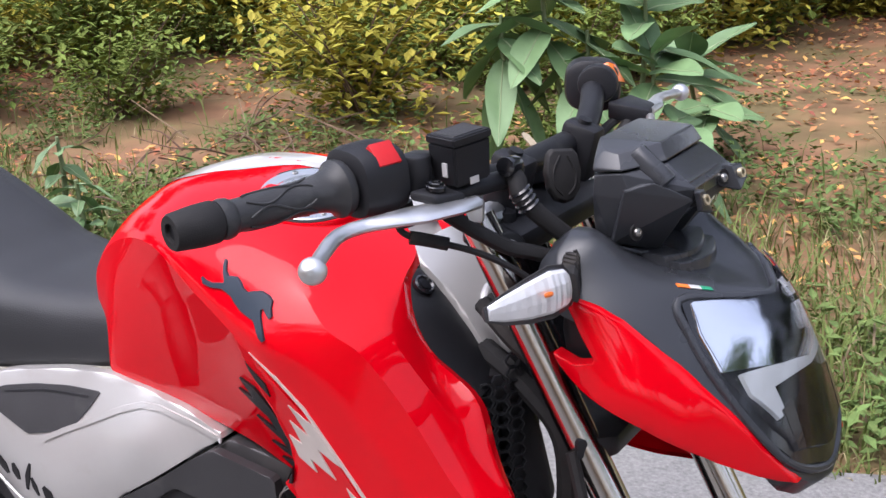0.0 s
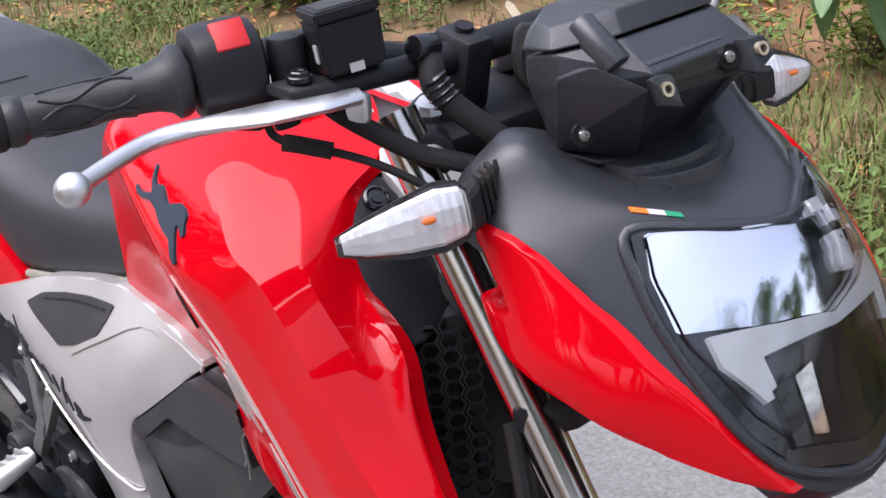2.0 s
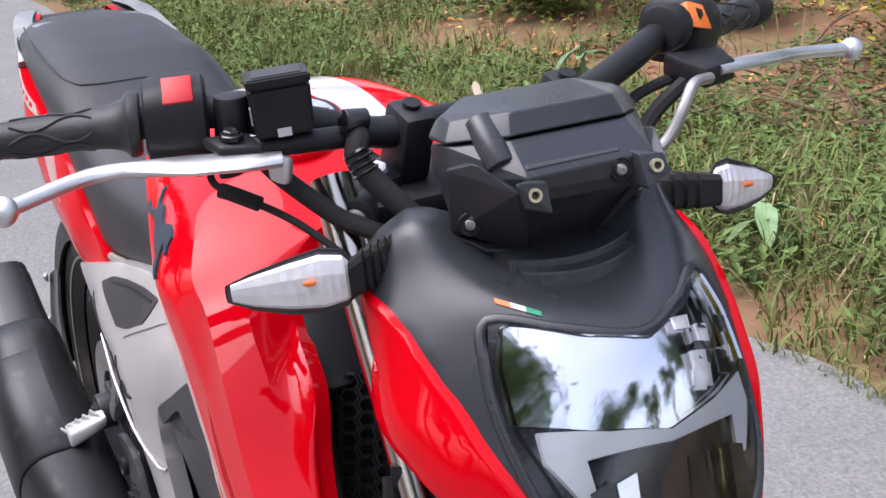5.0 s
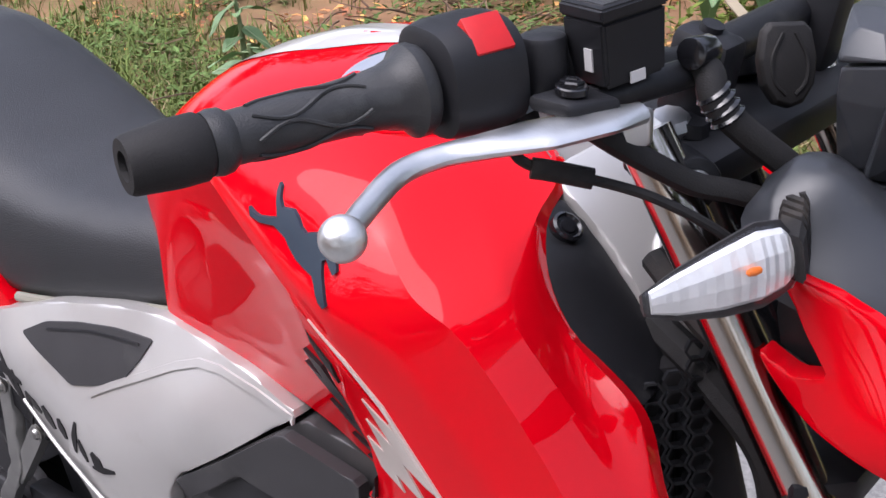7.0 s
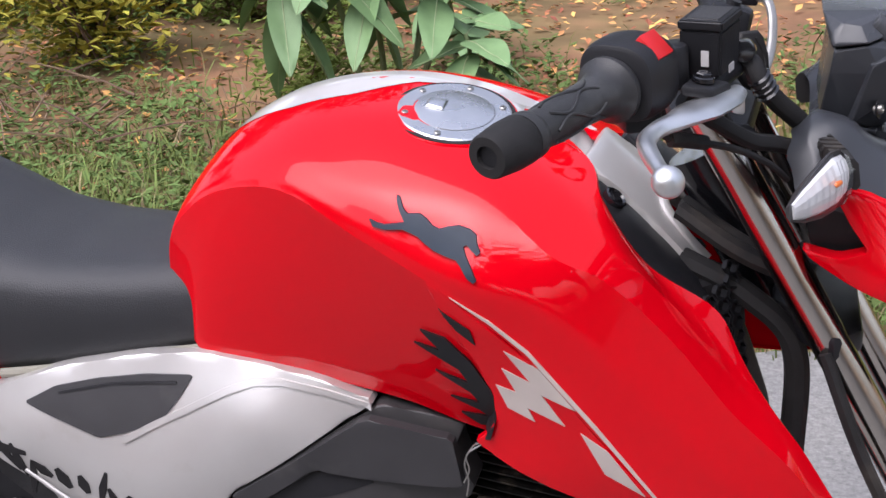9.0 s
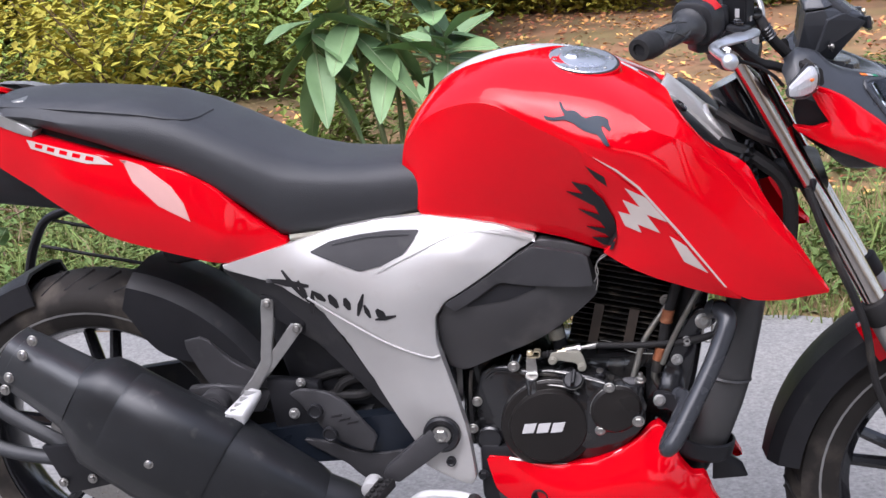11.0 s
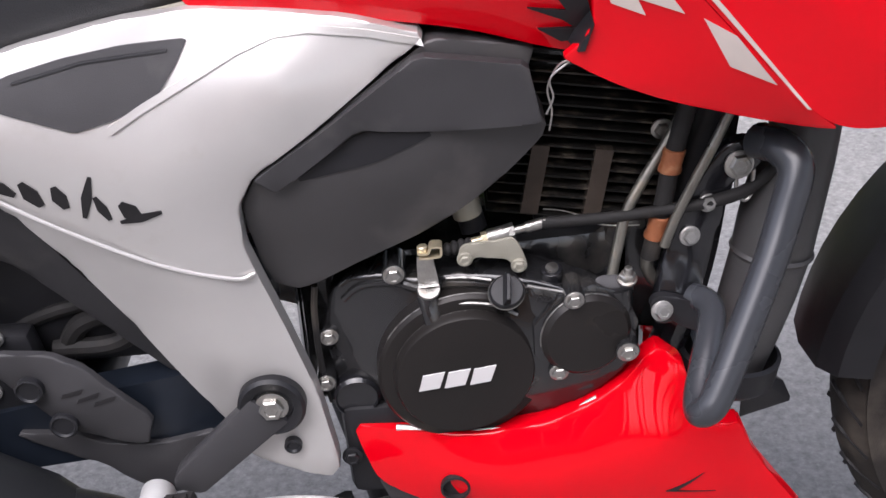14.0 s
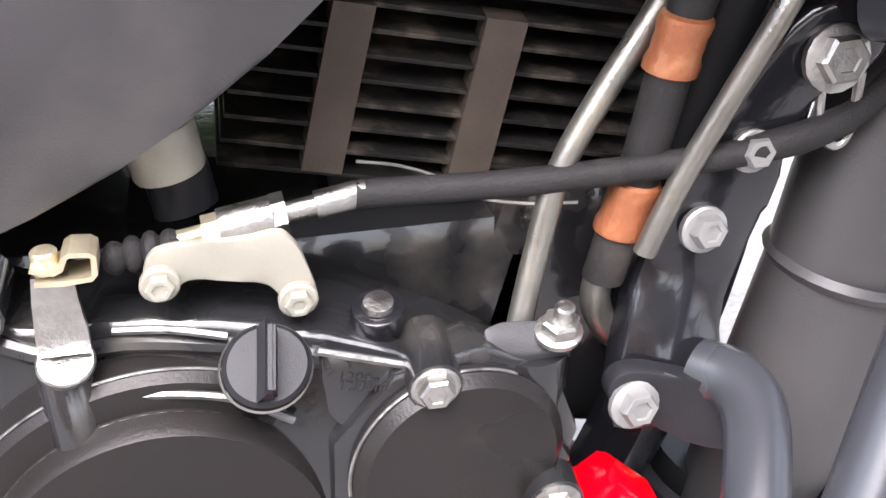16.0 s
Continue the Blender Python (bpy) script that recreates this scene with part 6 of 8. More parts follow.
# cylinder with fins and ribs
bm = bmesh.new()
box(bm, (0.795, 0.0, 0.53), (0.13, 0.09, 0.18), (0, -8, 0), 0.004)
part("cylinder_core", bm, DARK, bike)
for k in range(18):
    bm = bmesh.new()
    z = 0.496 + 0.0090 * k
    sh = 0.0016 * k
    box(bm, (0.772 + sh, -0.005, z), (0.158, 0.130, 0.0019), (0, 13, 0), 0.0005)
    part("cooling_fin", bm, FIN, bike, "dusty black cooling fin")
for x, z0 in ((0.7305, 0.507), (0.7815, 0.496)):
    bm = bmesh.new()
    loft(bm, [[V(x + dx + s * 0.011, y, z0 - dx * 0.23 + s * 0.062) for dx, y in ((-0.0070, -0.0722), (0.0070, -0.0722), (0.0070, -0.060), (-0.0070, -0.060))] for s in (0, 0.5, 1.0)])
    part("fin_rib", bm, RIB, bike, "flat dusty rib across the fins")
bm = bmesh.new()
box(bm, (0.80, -0.005, 0.655), (0.15, 0.12, 0.06), (0, 0, 0), 0.01)
part("cylinder_head", bm, ENGB, bike)
bm = bmesh.new()
bolt(bm, (0.837, -0.074, 0.572), OUT, 0.0065, 0.006)
part("head_bolt", bm, ZINC, bike)
part("intake_stub", cyl(bmesh.new(), (0.685, -0.085, 0.505), (0.672, -0.075, 0.56), 0.011, seg=18, bev=0.001), BLACK, bike)
part("intake_clip", cyl(bmesh.new(), (0.6805, -0.0905, 0.522), (0.677, -0.0895, 0.540), 0.012, seg=18, bev=0.002), CREAMPL, bike)

# oil pipe, hose with clamps, engine hanger
SET = Matrix()
part("oil_pipe", tube(bmesh.new(), [(0.885, -0.075, 0.66), (0.866, -0.084, 0.602), (0.849, -0.092, 0.573), (0.828, -0.100, 0.5435), (0.8135, -0.106, 0.519), (0.805, -0.113, 0.491), (0.7985, -0.120, 0.467), (0.7965, -0.122, 0.455)], 0.0047, 16), PIPE, bike, "grey-green metal oil pipe")
SET = ENGINE_AXES
part("pipe_flange", skin([(0.7785, -0.1290, 0.4705), (0.786, -0.1265, 0.4715), (0.804, -0.1265, 0.4690), (0.8105, -0.1295, 0.4650), (0.808, -0.1345, 0.4610), (0.788, -0.1350, 0.4620), (0.7800, -0.1330, 0.4660)], [], 0.016, Matrix(((1, 0, 0, 0), (0, 0.94, -0.34, 0), (0, 0.34, 0.94, 0), (0, 0, 0, 1))), rnd=0.2, bev=0.001, times=2), GREYPL, bike, "dark grey pipe flange")
bm = bmesh.new()
cyl(bm, (0.797, -0.125, 0.40), (0.797, -0.125, 0.458), 0.013, seg=16)
part("pipe_boss", bm, ENGB, bike)
bm = bmesh.new()
nm_ = Matrix.Translation((0.8040, -0.1305, 0.4665)) @ frame_of((0.03, -0.3, 1))
lathe(bm, [(0.0082, -0.001), (0.0082, 0.001), (0.0068, 0.0015)], nm_, 20)
lathe(bm, [(0.0066, 0.0012), (0.0066, 0.006), (0.0055, 0.007)], nm_, 6)
lathe(bm, [(0.0034, 0.006), (0.0034, 0.013), (0.0026, 0.014)], nm_, 12)
part("flange_nut", bm, ZINC, bike, "bright zinc nut and stud")
HOSE = [(0.866, -0.098, 0.66), (0.847, -0.103, 0.585), (0.8395, -0.105, 0.552), (0.836, -0.105, 0.527), (0.8325, -0.105, 0.506), (0.8285, -0.105, 0.486), (0.8255, -0.105, 0.470)]
bm = bmesh.new()
box(bm, (0.825, 0.0, 0.435), (0.085, 0.15, 0.115), (0, 12, 0), 0.012)
part("crankcase_front", bm, ENGB, bike)
part("frame_stay", tube(bmesh.new(), [(0.895, -0.070, 0.66), (0.872, -0.075, 0.58), (0.852, -0.080, 0.50), (0.848, -0.080, 0.43)], 0.015, 14), BLACK, bike, "black frame tube behind the oil hose")
part("oil_hose", tube(bmesh.new(), HOSE, 0.0076, 16), RUBBER, bike, "black rubber oil hose")
for a, b in (((0.8425, -0.1045, 0.568), (0.8385, -0.105, 0.5475)), ((0.8332, -0.105, 0.509), (0.8290, -0.105, 0.488))):
    a, b = Vector(a), Vector(b)
    m = Matrix.Translation(a) @ frame_of(b - a)
    L = (b - a).length
    part("hose_clamp", lathe(bmesh.new(), [(0.0078, 0), (0.0090, 0.001), (0.0094, 0.003), (0.0086, L * 0.35), (0.0088, L * 0.5), (0.0086, L * 0.65), (0.0096, L - 0.004), (0.0094, L - 0.001), (0.0078, L)], m, 22), COPPER, bike, "orange-brown crimped hose clamp")
part("lower_pipe", tube(bmesh.new(), [(0.8290, -0.105, 0.489), (0.8245, -0.105, 0.474), (0.8245, -0.104, 0.458), (0.833, -0.100, 0.442), (0.845, -0.09, 0.43)], 0.0055, 14), PIPE, bike)
part("tensioner_pipe", tube(bmesh.new(), [(0.884, -0.108, 0.600), (0.870, -0.115, 0.572), (0.8555, -0.117, 0.541), (0.8430, -0.117, 0.511), (0.8350, -0.117, 0.486)], 0.0042, 12), PIPE, bike)
HANG = [(0.878, 0.566), (0.892, 0.572), (0.907, 0.568), (0.912, 0.556), (0.905, 0.541), (0.890, 0.536), (0.884, 0.520), (0.8765, 0.482), (0.867, 0.455), (0.868, 0.430), (0.861, 0.420), (0.836, 0.416), (0.826, 0.420), (0.8285, 0.444), (0.836, 0.473), (0.847, 0.501), (0.857, 0.526), (0.865, 0.548)]
part("engine_hanger", skin([(x, -0.110 - 0.020 * max(0, min(1, (0.470 - z) / 0.045)), z) for x, z in HANG], [(0.846, -0.124, 0.452), (0.850, -0.130, 0.435), (0.862, -0.113, 0.490)], 0.012, rnd=0.2, step=0.006, bev=0.003), GLOSSB, bike, "gloss black engine hanger")
for p, r in (((0.8555, -0.115, 0.4915), 0.0062), ((0.8685, -0.113, 0.5195), 0.0056), ((0.8910, -0.1135, 0.5510), 0.0086), ((0.8320, -0.137, 0.4355), 0.0066)):
    bm = bmesh.new()
    bolt(bm, p, (0.1, -0.95, 0.25), r, 0.007)
    part("hanger_bolt", bm, ZINC if r > 0.0075 else GREYALU, bike, "flanged hanger bolt")
bm = bmesh.new()
tube(bm, [(0.891, -0.107, 0.540), (0.891, -0.110, 0.528), (0.894, -0.112, 0.520), (0.899, -0.112, 0.518), (0.903, -0.110, 0.524), (0.904, -0.107, 0.542)], 0.0018, 8)
part("wire_guide", bm, ZINC, bike, "bent zinc wire guide")

# exhaust header can, guard tube
bm = bmesh.new()
loft(bm, [[c + V(math.cos(a) * r, math.sin(a) * r * 0.9, 0) for a in [2 * math.pi * k / 28 for k in range(28)]] for c, r in
          ((V(0.957, -0.075, 0.600), 0.018), (V(0.950, -0.080, 0.572), 0.028), (V(0.940, -0.085, 0.530), 0.033), (V(0.933, -0.088, 0.490), 0.034), (V(0.928, -0.090, 0.455), 0.034), (V(0.918, -0.092, 0.410), 0.033), (V(0.907, -0.094, 0.365), 0.030), (V(0.901, -0.095, 0.340), 0.027))])
lathe(bm, [(0.0335, -0.003), (0.0355, 0), (0.0335, 0.003)], Matrix.Translation((0.928, -0.090, 0.455)) @ frame_of((0.2, 0.04, 1)), 28, False)
part("header_shield", bm, SHIELD, bike, "matt black header shield")
bm = bmesh.new()
lathe(bm, [(0.040, -0.016), (0.045, -0.010), (0.045, 0.012), (0.041, 0.014), (0.039, 0.0), (0.036, -0.012)], Matrix.Translation((0.896, -0.094, 0.347)) @ frame_of((0.2, 0, 1)), 30, False)
part("shield_cup", bm, BLACK, bike)
bm = hull([(0.91, -0.10, 0.34), (0.955, -0.07, 0.30), (0.965, -0.07, 0.275), (0.91, -0.10, 0.285), (0.93, -0.02, 0.30), (0.93, -0.02, 0.28)], 0.002)
part("splash_flap", bm, BLACK, bike)
bm = bmesh.new()
tube(bm, [(0.905, -0.112, 0.570), (0.916, -0.138, 0.574), (0.9235, -0.155, 0.562), (0.913, -0.172, 0.530), (0.900, -0.190, 0.500), (0.877, -0.217, 0.455), (0.858, -0.239, 0.420), (0.850, -0.243, 0.409), (0.846, -0.233, 0.403), (0.849, -0.215, 0.409), (0.859, -0.186, 0.424), (0.868, -0.156, 0.437), (0.866, -0.140, 0.442), (0.856, -0.128, 0.442)], (0.0145, 0.0105), 16, 6)
part("leg_guard", bm, COWL, bike, "satin black tubular leg guard")
GP = [(0.822, 0.443), (0.829, 0.449), (0.848, 0.4455), (0.868, 0.441), (0.880, 0.431), (0.880, 0.420), (0.868, 0.414), (0.854, 0.415), (0.836, 0.425), (0.824, 0.434)]
part("guard_plate", skin([(x, -0.134 - 0.35 * max(0, x - 0.835), z) for x, z in GP], [], 0.008, rnd=0.25, bev=0.002, times=2, step=0.008), BLACK, bike, "worn black guard plate")
part("drain_hose", tube(bmesh.new(), [(0.90, -0.06, 0.60), (0.93, -0.08, 0.575), (0.955, -0.10, 0.580), (0.985, -0.12, 0.602), (0.99, -0.12, 0.62)], 0.005, 8), RUBBER, bike)
bm = bmesh.new()
tube(bm, [(0.757, -0.152, 0.674), (0.748, -0.150, 0.668), (0.741, -0.150, 0.652), (0.744, -0.150, 0.634), (0.742, -0.150, 0.618)], 0.0008, 5)
tube(bm, [(0.757, -0.151, 0.672), (0.743, -0.151, 0.660), (0.745, -0.151, 0.645), (0.740, -0.151, 0.632)], 0.0008, 5)
part("loose_wire", bm, WIRE, bike, "twisted thin bare wire")
bm = bmesh.new()
tube(bm, [(0.742, -0.076, 0.512), (0.757, -0.076, 0.5085), (0.772, -0.077, 0.502), (0.783, -0.078, 0.494), (0.80, -0.080, 0.490), (0.82, -0.084, 0.490)], 0.0007, 5)
part("thin_wire", bm, WIRE, bike)

SET = Matrix()
# belly pan
BELLY = [(0.560, -0.122, 0.334), (0.620, -0.134, 0.330), (0.680, -0.142, 0.328), (0.735, -0.147, 0.337), (0.775, -0.147, 0.356), (0.802, -0.145, 0.374), (0.822, -0.138, 0.394), (0.835, -0.134, 0.400), (0.856, -0.140, 0.384), (0.866, -0.148, 0.345), (0.885, -0.150, 0.322), (0.905, -0.148, 0.322), (0.920, -0.150, 0.283), (0.943, -0.151, 0.248), (0.968, -0.150, 0.210), (0.958, -0.150, 0.206), (0.860, -0.150, 0.203), (0.742, -0.148, 0.207), (0.66, -0.142, 0.235), (0.578, -0.130, 0.272)]
belly = part("belly_pan", skin(BELLY, [(0.70, -0.160, 0.285), (0.80, -0.168, 0.285), (0.88, -0.166, 0.255), (0.76, -0.164, 0.31), (0.84, -0.166, 0.32), (0.66, -0.152, 0.30)], 0.02, rnd=0.12, step=0.010), RED, bike, "glossy red belly pan")
mirrored(belly)
bs = surfaces(belly)
part("pan_hole", lathe(bmesh.new(), [(0.0135, -0.004), (0.0135, 0.0015), (0.0115, 0.0022), (0.0105, -0.006), (0.0, -0.006)], Matrix.Translation((0.648, -0.1525, 0.277)) @ frame_of(OUT), 24), DARK, belly)
bm = bmesh.new()
for k in range(9):
    x = 0.762 + 0.0195 * k
    part("letter_bar", stick([(x + 0.003, 0.2215 + 0.0008 * k), (x + 0.0175, 0.2220 + 0.0008 * k), (x + 0.0155, 0.2135 + 0.0008 * k), (x + 0.001, 0.2130 + 0.0008 * k)], bs, 0.0006, thick=0.0004), CREAM if k < 5 else DARK, belly)
part("arrow_mark", stick([(0.835, 0.268), (0.870, 0.283), (0.845, 0.268), (0.880, 0.262)], bs, 0.0006, thick=0.0004), DARK, belly)
part("pan_base", hull([(0.575, -0.125, 0.272), (0.66, -0.135, 0.236), (0.75, -0.140, 0.206), (0.62, -0.125, 0.200), (0.592, -0.12, 0.215), (0.575, 0.125, 0.272), (0.75, 0.140, 0.206), (0.62, 0.125, 0.200), (0.592, 0.12, 0.215), (0.90, 0.12, 0.206), (0.90, -0.12, 0.206), (0.9, 0, 0.25)], 0.005), GREYPL, bike, "dark grey belly pan base")
part("pan_gap_trim", tube(bmesh.new(), [(0.60, -0.128, 0.332), (0.68, -0.136, 0.3265), (0.74, -0.141, 0.336), (0.78, -0.142, 0.357)], 0.003, 6), SILVER, bike)
bm = bmesh.new()
box(bm, (0.59, -0.06, 0.30), (0.08, 0.12, 0.10), (0, 0, 0), 0.01)
bolt(bm, (0.556, -0.124, 0.300), OUT, 0.007, 0.006)
part("frame_foot", bm, BLACK, bike)

# footrest, brake pedal, hangers
bm = bmesh.new()
lathe(bm, [(0.030, -0.01), (0.030, 0.006), (0.027, 0.009), (0.019, 0.006), (0.018, 0.003)], Matrix.Translation((0.496, -0.140, 0.379)) @ frame_of(OUT), 36)
part("pivot_boss", bm, BLACK, bike, "round dark pivot boss")
bm = bmesh.new()
bolt(bm, (0.496, -0.145, 0.379), OUT, 0.011, 0.008)
part("pivot_bolt_head", bm, ZINC, bike, "zinc pivot bolt")
part("footrest_arm", hull([(0.478, -0.148, 0.390), (0.510, -0.148, 0.362), (0.492, -0.150, 0.352), (0.424, -0.165, 0.302), (0.398, -0.165, 0.312), (0.404, -0.165, 0.328), (0.478, -0.134, 0.390), (0.510, -0.134, 0.362), (0.424, -0.145, 0.302), (0.404, -0.145, 0.328)], 0.004), GREYPL, bike, "dark footrest arm")
SET = Matrix.Translation((0.018, 0, 0.016))
peg = part("footrest", hull([(0.372, -0.170, 0.296), (0.402, -0.170, 0.300), (0.405, -0.170, 0.284), (0.375, -0.170, 0.280), (0.360, -0.235, 0.292), (0.386, -0.240, 0.296), (0.388, -0.240, 0.280), (0.362, -0.235, 0.276)], 0.004), RUBBER, bike, "black ribbed footrest rubber")
bm = bmesh.new()
for i in range(4):
    for j in range(2):
        box(bm, (0.381 - 0.003 * i + 0.012 * j, -0.182 - 0.015 * i, 0.3005 - 0.001 * i), (0.007, 0.008, 0.004), (0, 0, 0), 0.001)
part("footrest_studs", bm, RUBBER, peg)
SET = Matrix()
bm = bmesh.new()
cyl(bm, (0.378, -0.14, 0.292), (0.378, -0.172, 0.290), 0.016, seg=20, bev=0.003)
part("pedal_pivot", bm, PALE, bike)
bm = bmesh.new()
cyl(bm, (0.386, -0.205, 0.276), (0.388, -0.207, 0.245), 0.0045, seg=10)
part("pedal_hub", bm, PALE, bike)
bm = bmesh.new()
tube(bm, [(0.380, -0.165, 0.280), (0.398, -0.165, 0.256), (0.420, -0.165, 0.252), (0.440, -0.166, 0.266), (0.462, -0.167, 0.282), (0.490, -0.168, 0.286), (0.520, -0.169, 0.285), (0.545, -0.170, 0.280)], 0.0085, 12, 4, flat=0.75)
pedal = part("brake_pedal", bm, PALE, bike, "pale cast brake pedal")
part("pedal_pad", cyl(bmesh.new(), (0.546, -0.165, 0.278), (0.548, -0.205, 0.272), 0.013, seg=18, bev=0.003), RUBBER, pedal)
part("pedal_tip", cyl(bmesh.new(), (0.5482, -0.203, 0.2722), (0.5485, -0.211, 0.271), 0.0115, seg=18, bev=0.002), PALE, pedal)
bm = skin([(x, -0.128, z) for x, z in ((0.255, 0.360), (0.31, 0.355), (0.34, 0.340), (0.385, 0.335), (0.44, 0.345), (0.455, 0.325), (0.42, 0.300), (0.39, 0.275), (0.36, 0.290), (0.33, 0.318), (0.29, 0.338))], [], 0.02, rnd=0.15)
part("rest_hanger", bm, GREYPL, bike, "dark cast footrest hanger")
heel = part("heel_guard", skin([(x, -0.138, z) for x, z in ((0.246, 0.444), (0.268, 0.452), (0.312, 0.447), (0.340, 0.430), (0.388, 0.372), (0.378, 0.342), (0.312, 0.368), (0.290, 0.395), (0.262, 0.430))], [(0.32, -0.146, 0.40)], 0.008, rnd=0.12, bev=0.002), GREYPL, bike, "dark plastic heel guard")
for x, z in ((0.291, 0.418), (0.312, 0.378)):
    part("guard_screw", lathe(bmesh.new(), [(0.0125, -0.004), (0.0125, 0.002), (0.0105, 0.003), (0.009, 0.001), (0.0, 0.001)], Matrix.Translation((x, -0.146, z)) @ frame_of(OUT), 20), BLACK, heel)
for k in range(3):
    x, z = 0.318 + 0.013 * k, 0.410 - 0.006 * k
    part("guard_slot", stick([(x, z), (x + 0.018, z + 0.003), (x + 0.016, z - 0.001), (x - 0.003, z - 0.004)], surfaces(heel), 0.0004, thick=0.0004), DARK, heel)
bm = skin([(x, -0.127, z) for x, z in ((0.214, 0.602), (0.235, 0.602), (0.230, 0.555), (0.223, 0.520), (0.222, 0.495), (0.202, 0.462), (0.178, 0.428), (0.157, 0.436), (0.184, 0.470), (0.201, 0.496), (0.205, 0.520), (0.210, 0.555))], [], 0.012, rnd=0.08, bev=0.003)
yb = part("rear_rest_bracket", bm, GREYALU, bike, "grey alloy Y-shaped rest bracket")
part("bracket_arm", skin([(x, -0.125, z) for x, z in ((0.260, 0.562), (0.278, 0.552), (0.254, 0.522), (0.231, 0.494), (0.208, 0.466), (0.200, 0.480), (0.217, 0.506), (0.241, 0.537))], [], 0.012, rnd=0.08, bev=0.003), GREYALU, yb)
part("bracket_head", hull([(0.212, -0.125, 0.610), (0.240, -0.125, 0.605), (0.285, -0.122, 0.562), (0.275, -0.122, 0.540), (0.215, -0.125, 0.580), (0.212, -0.115, 0.610), (0.240, -0.115, 0.605), (0.285, -0.112, 0.562), (0.275, -0.112, 0.540), (0.215, -0.115, 0.580)], 0.004), BLACK, yb)
for p in ((0.226, -0.130, 0.596), (0.2695, -0.127, 0.553)):
    bm = bmesh.new()
    bolt(bm, p, OUT, 0.0065, 0.005, True, False)
    part("bracket_bolt", bm, ZINC, yb)
rp = part("rear_footrest", hull([(0.183, -0.140, 0.458), (0.206, -0.140, 0.452), (0.200, -0.140, 0.436), (0.180, -0.140, 0.440), (0.150, -0.190, 0.432), (0.186, -0.190, 0.430), (0.186, -0.190, 0.408), (0.148, -0.190, 0.408)], 0.004), PALE, bike, "pale alloy folded rear footrest")
bm = bmesh.new()
for k in range(5):
    box(bm, lerp((0.190, -0.150, 0.450), (0.168, -0.188, 0.424), k / 4), (0.028, 0.003, 0.008), (0, 20, 35), 0.001)
part("rest_rib", bm, PALE, rp)

# added block: keeps bright asphalt from showing through the dark frame gaps
part("battery_box", hull([V(x, y, z) for x, z in ((0.205, 0.540), (0.235, 0.610), (0.300, 0.625), (0.400, 0.560), (0.455, 0.440), (0.430, 0.400), (0.300, 0.400), (0.235, 0.430)) for y in (-0.085, 0.06)], 0.01), BLACK, bike, "black filler block added for the dark clutter inside the frame")
# swing arm, rear suspension clutter, rear wheel, mudguards
RA = V(-0.13, 0.0, 0.305)
bm = bmesh.new()
for s in (-1, 1):
    loft(bm, [[c + V(0, s * 0.105 + dy, dz * h) for dy, dz in ((-0.016, -1), (0.016, -1), (0.016, 1), (-0.016, 1))] for c, h in ((V(0.47, 0, 0.372), 0.040), (V(0.28, 0, 0.350), 0.034), (V(0.05, 0, 0.32), 0.028), (V(-0.13, 0, 0.305), 0.026))])
cyl(bm, (0.30, -0.10, 0.355), (0.30, 0.10, 0.355), 0.035, seg=16)
part("swing_arm", bm, mat("blue_black_arm", (0.012, 0.016, 0.024), 0.35, 0.3, 0, 30, 0.15, rvar=0.08), bike, "blue-black box swing arm")
part("rear_hose", tube(bmesh.new(), [(0.30, -0.08, 0.40), (0.33, -0.085, 0.445), (0.38, -0.085, 0.452), (0.42, -0.08, 0.43)], 0.010, 10), RUBBER, bike)
part("rear_hose", tube(bmesh.new(), [(0.30, -0.085, 0.42), (0.36, -0.09, 0.425), (0.40, -0.085, 0.455), (0.41, -0.075, 0.49)], 0.009, 10), RUBBER, bike)
part("rear_hose", tube(bmesh.new(), [(0.26, -0.08, 0.44), (0.32, -0.085, 0.462), (0.40, -0.075, 0.465)], 0.007, 10), RUBBER, bike)
bm = hull([(0.20, -0.115, 0.46), (0.29, -0.115, 0.455), (0.30, -0.115, 0.38), (0.21, -0.115, 0.36), (0.20, -0.09, 0.46), (0.29, -0.09, 0.455), (0.30, -0.09, 0.38), (0.21, -0.09, 0.36)], 0.006)
part("master_guard", bm, BLACK, bike)
bm = bmesh.new()
bolt(bm, (0.245, -0.117, 0.40), OUT, 0.007, 0.005)
part("guard_bolt", bm, GREYALU, bike)
bm = bmesh.new()
bolt(bm, (0.262, -0.117, 0.455), OUT, 0.006, 0.005)
part("guard_bolt", bm, GREYALU, bike)
bm = bmesh.new()
cyl(bm, (0.34, 0.02, 0.42), (0.42, 0.02, 0.62), 0.035, seg=18)
part("rear_damper", bm, BLACK, bike)
bm = bmesh.new()
box(bm, (0.36, 0.0, 0.50), (0.20, 0.13, 0.18), (0, 0, 0), 0.02)
part("battery_box", bm, DARK, bike)
rw = wheel(RA, 0.312, 0.130, 0.226, 5, "rear_wheel", "dusty rear tyre on a black cast wheel")
bm = bmesh.new()
lathe(bm, [(0.11, -0.056), (0.11, -0.060), (0.06, -0.060), (0.06, -0.056)], Matrix.Translation(RA) @ frame_of((0, 1, 0)), 40, False)
part("rear_disc", bm, ZINC, rw)
rings = []
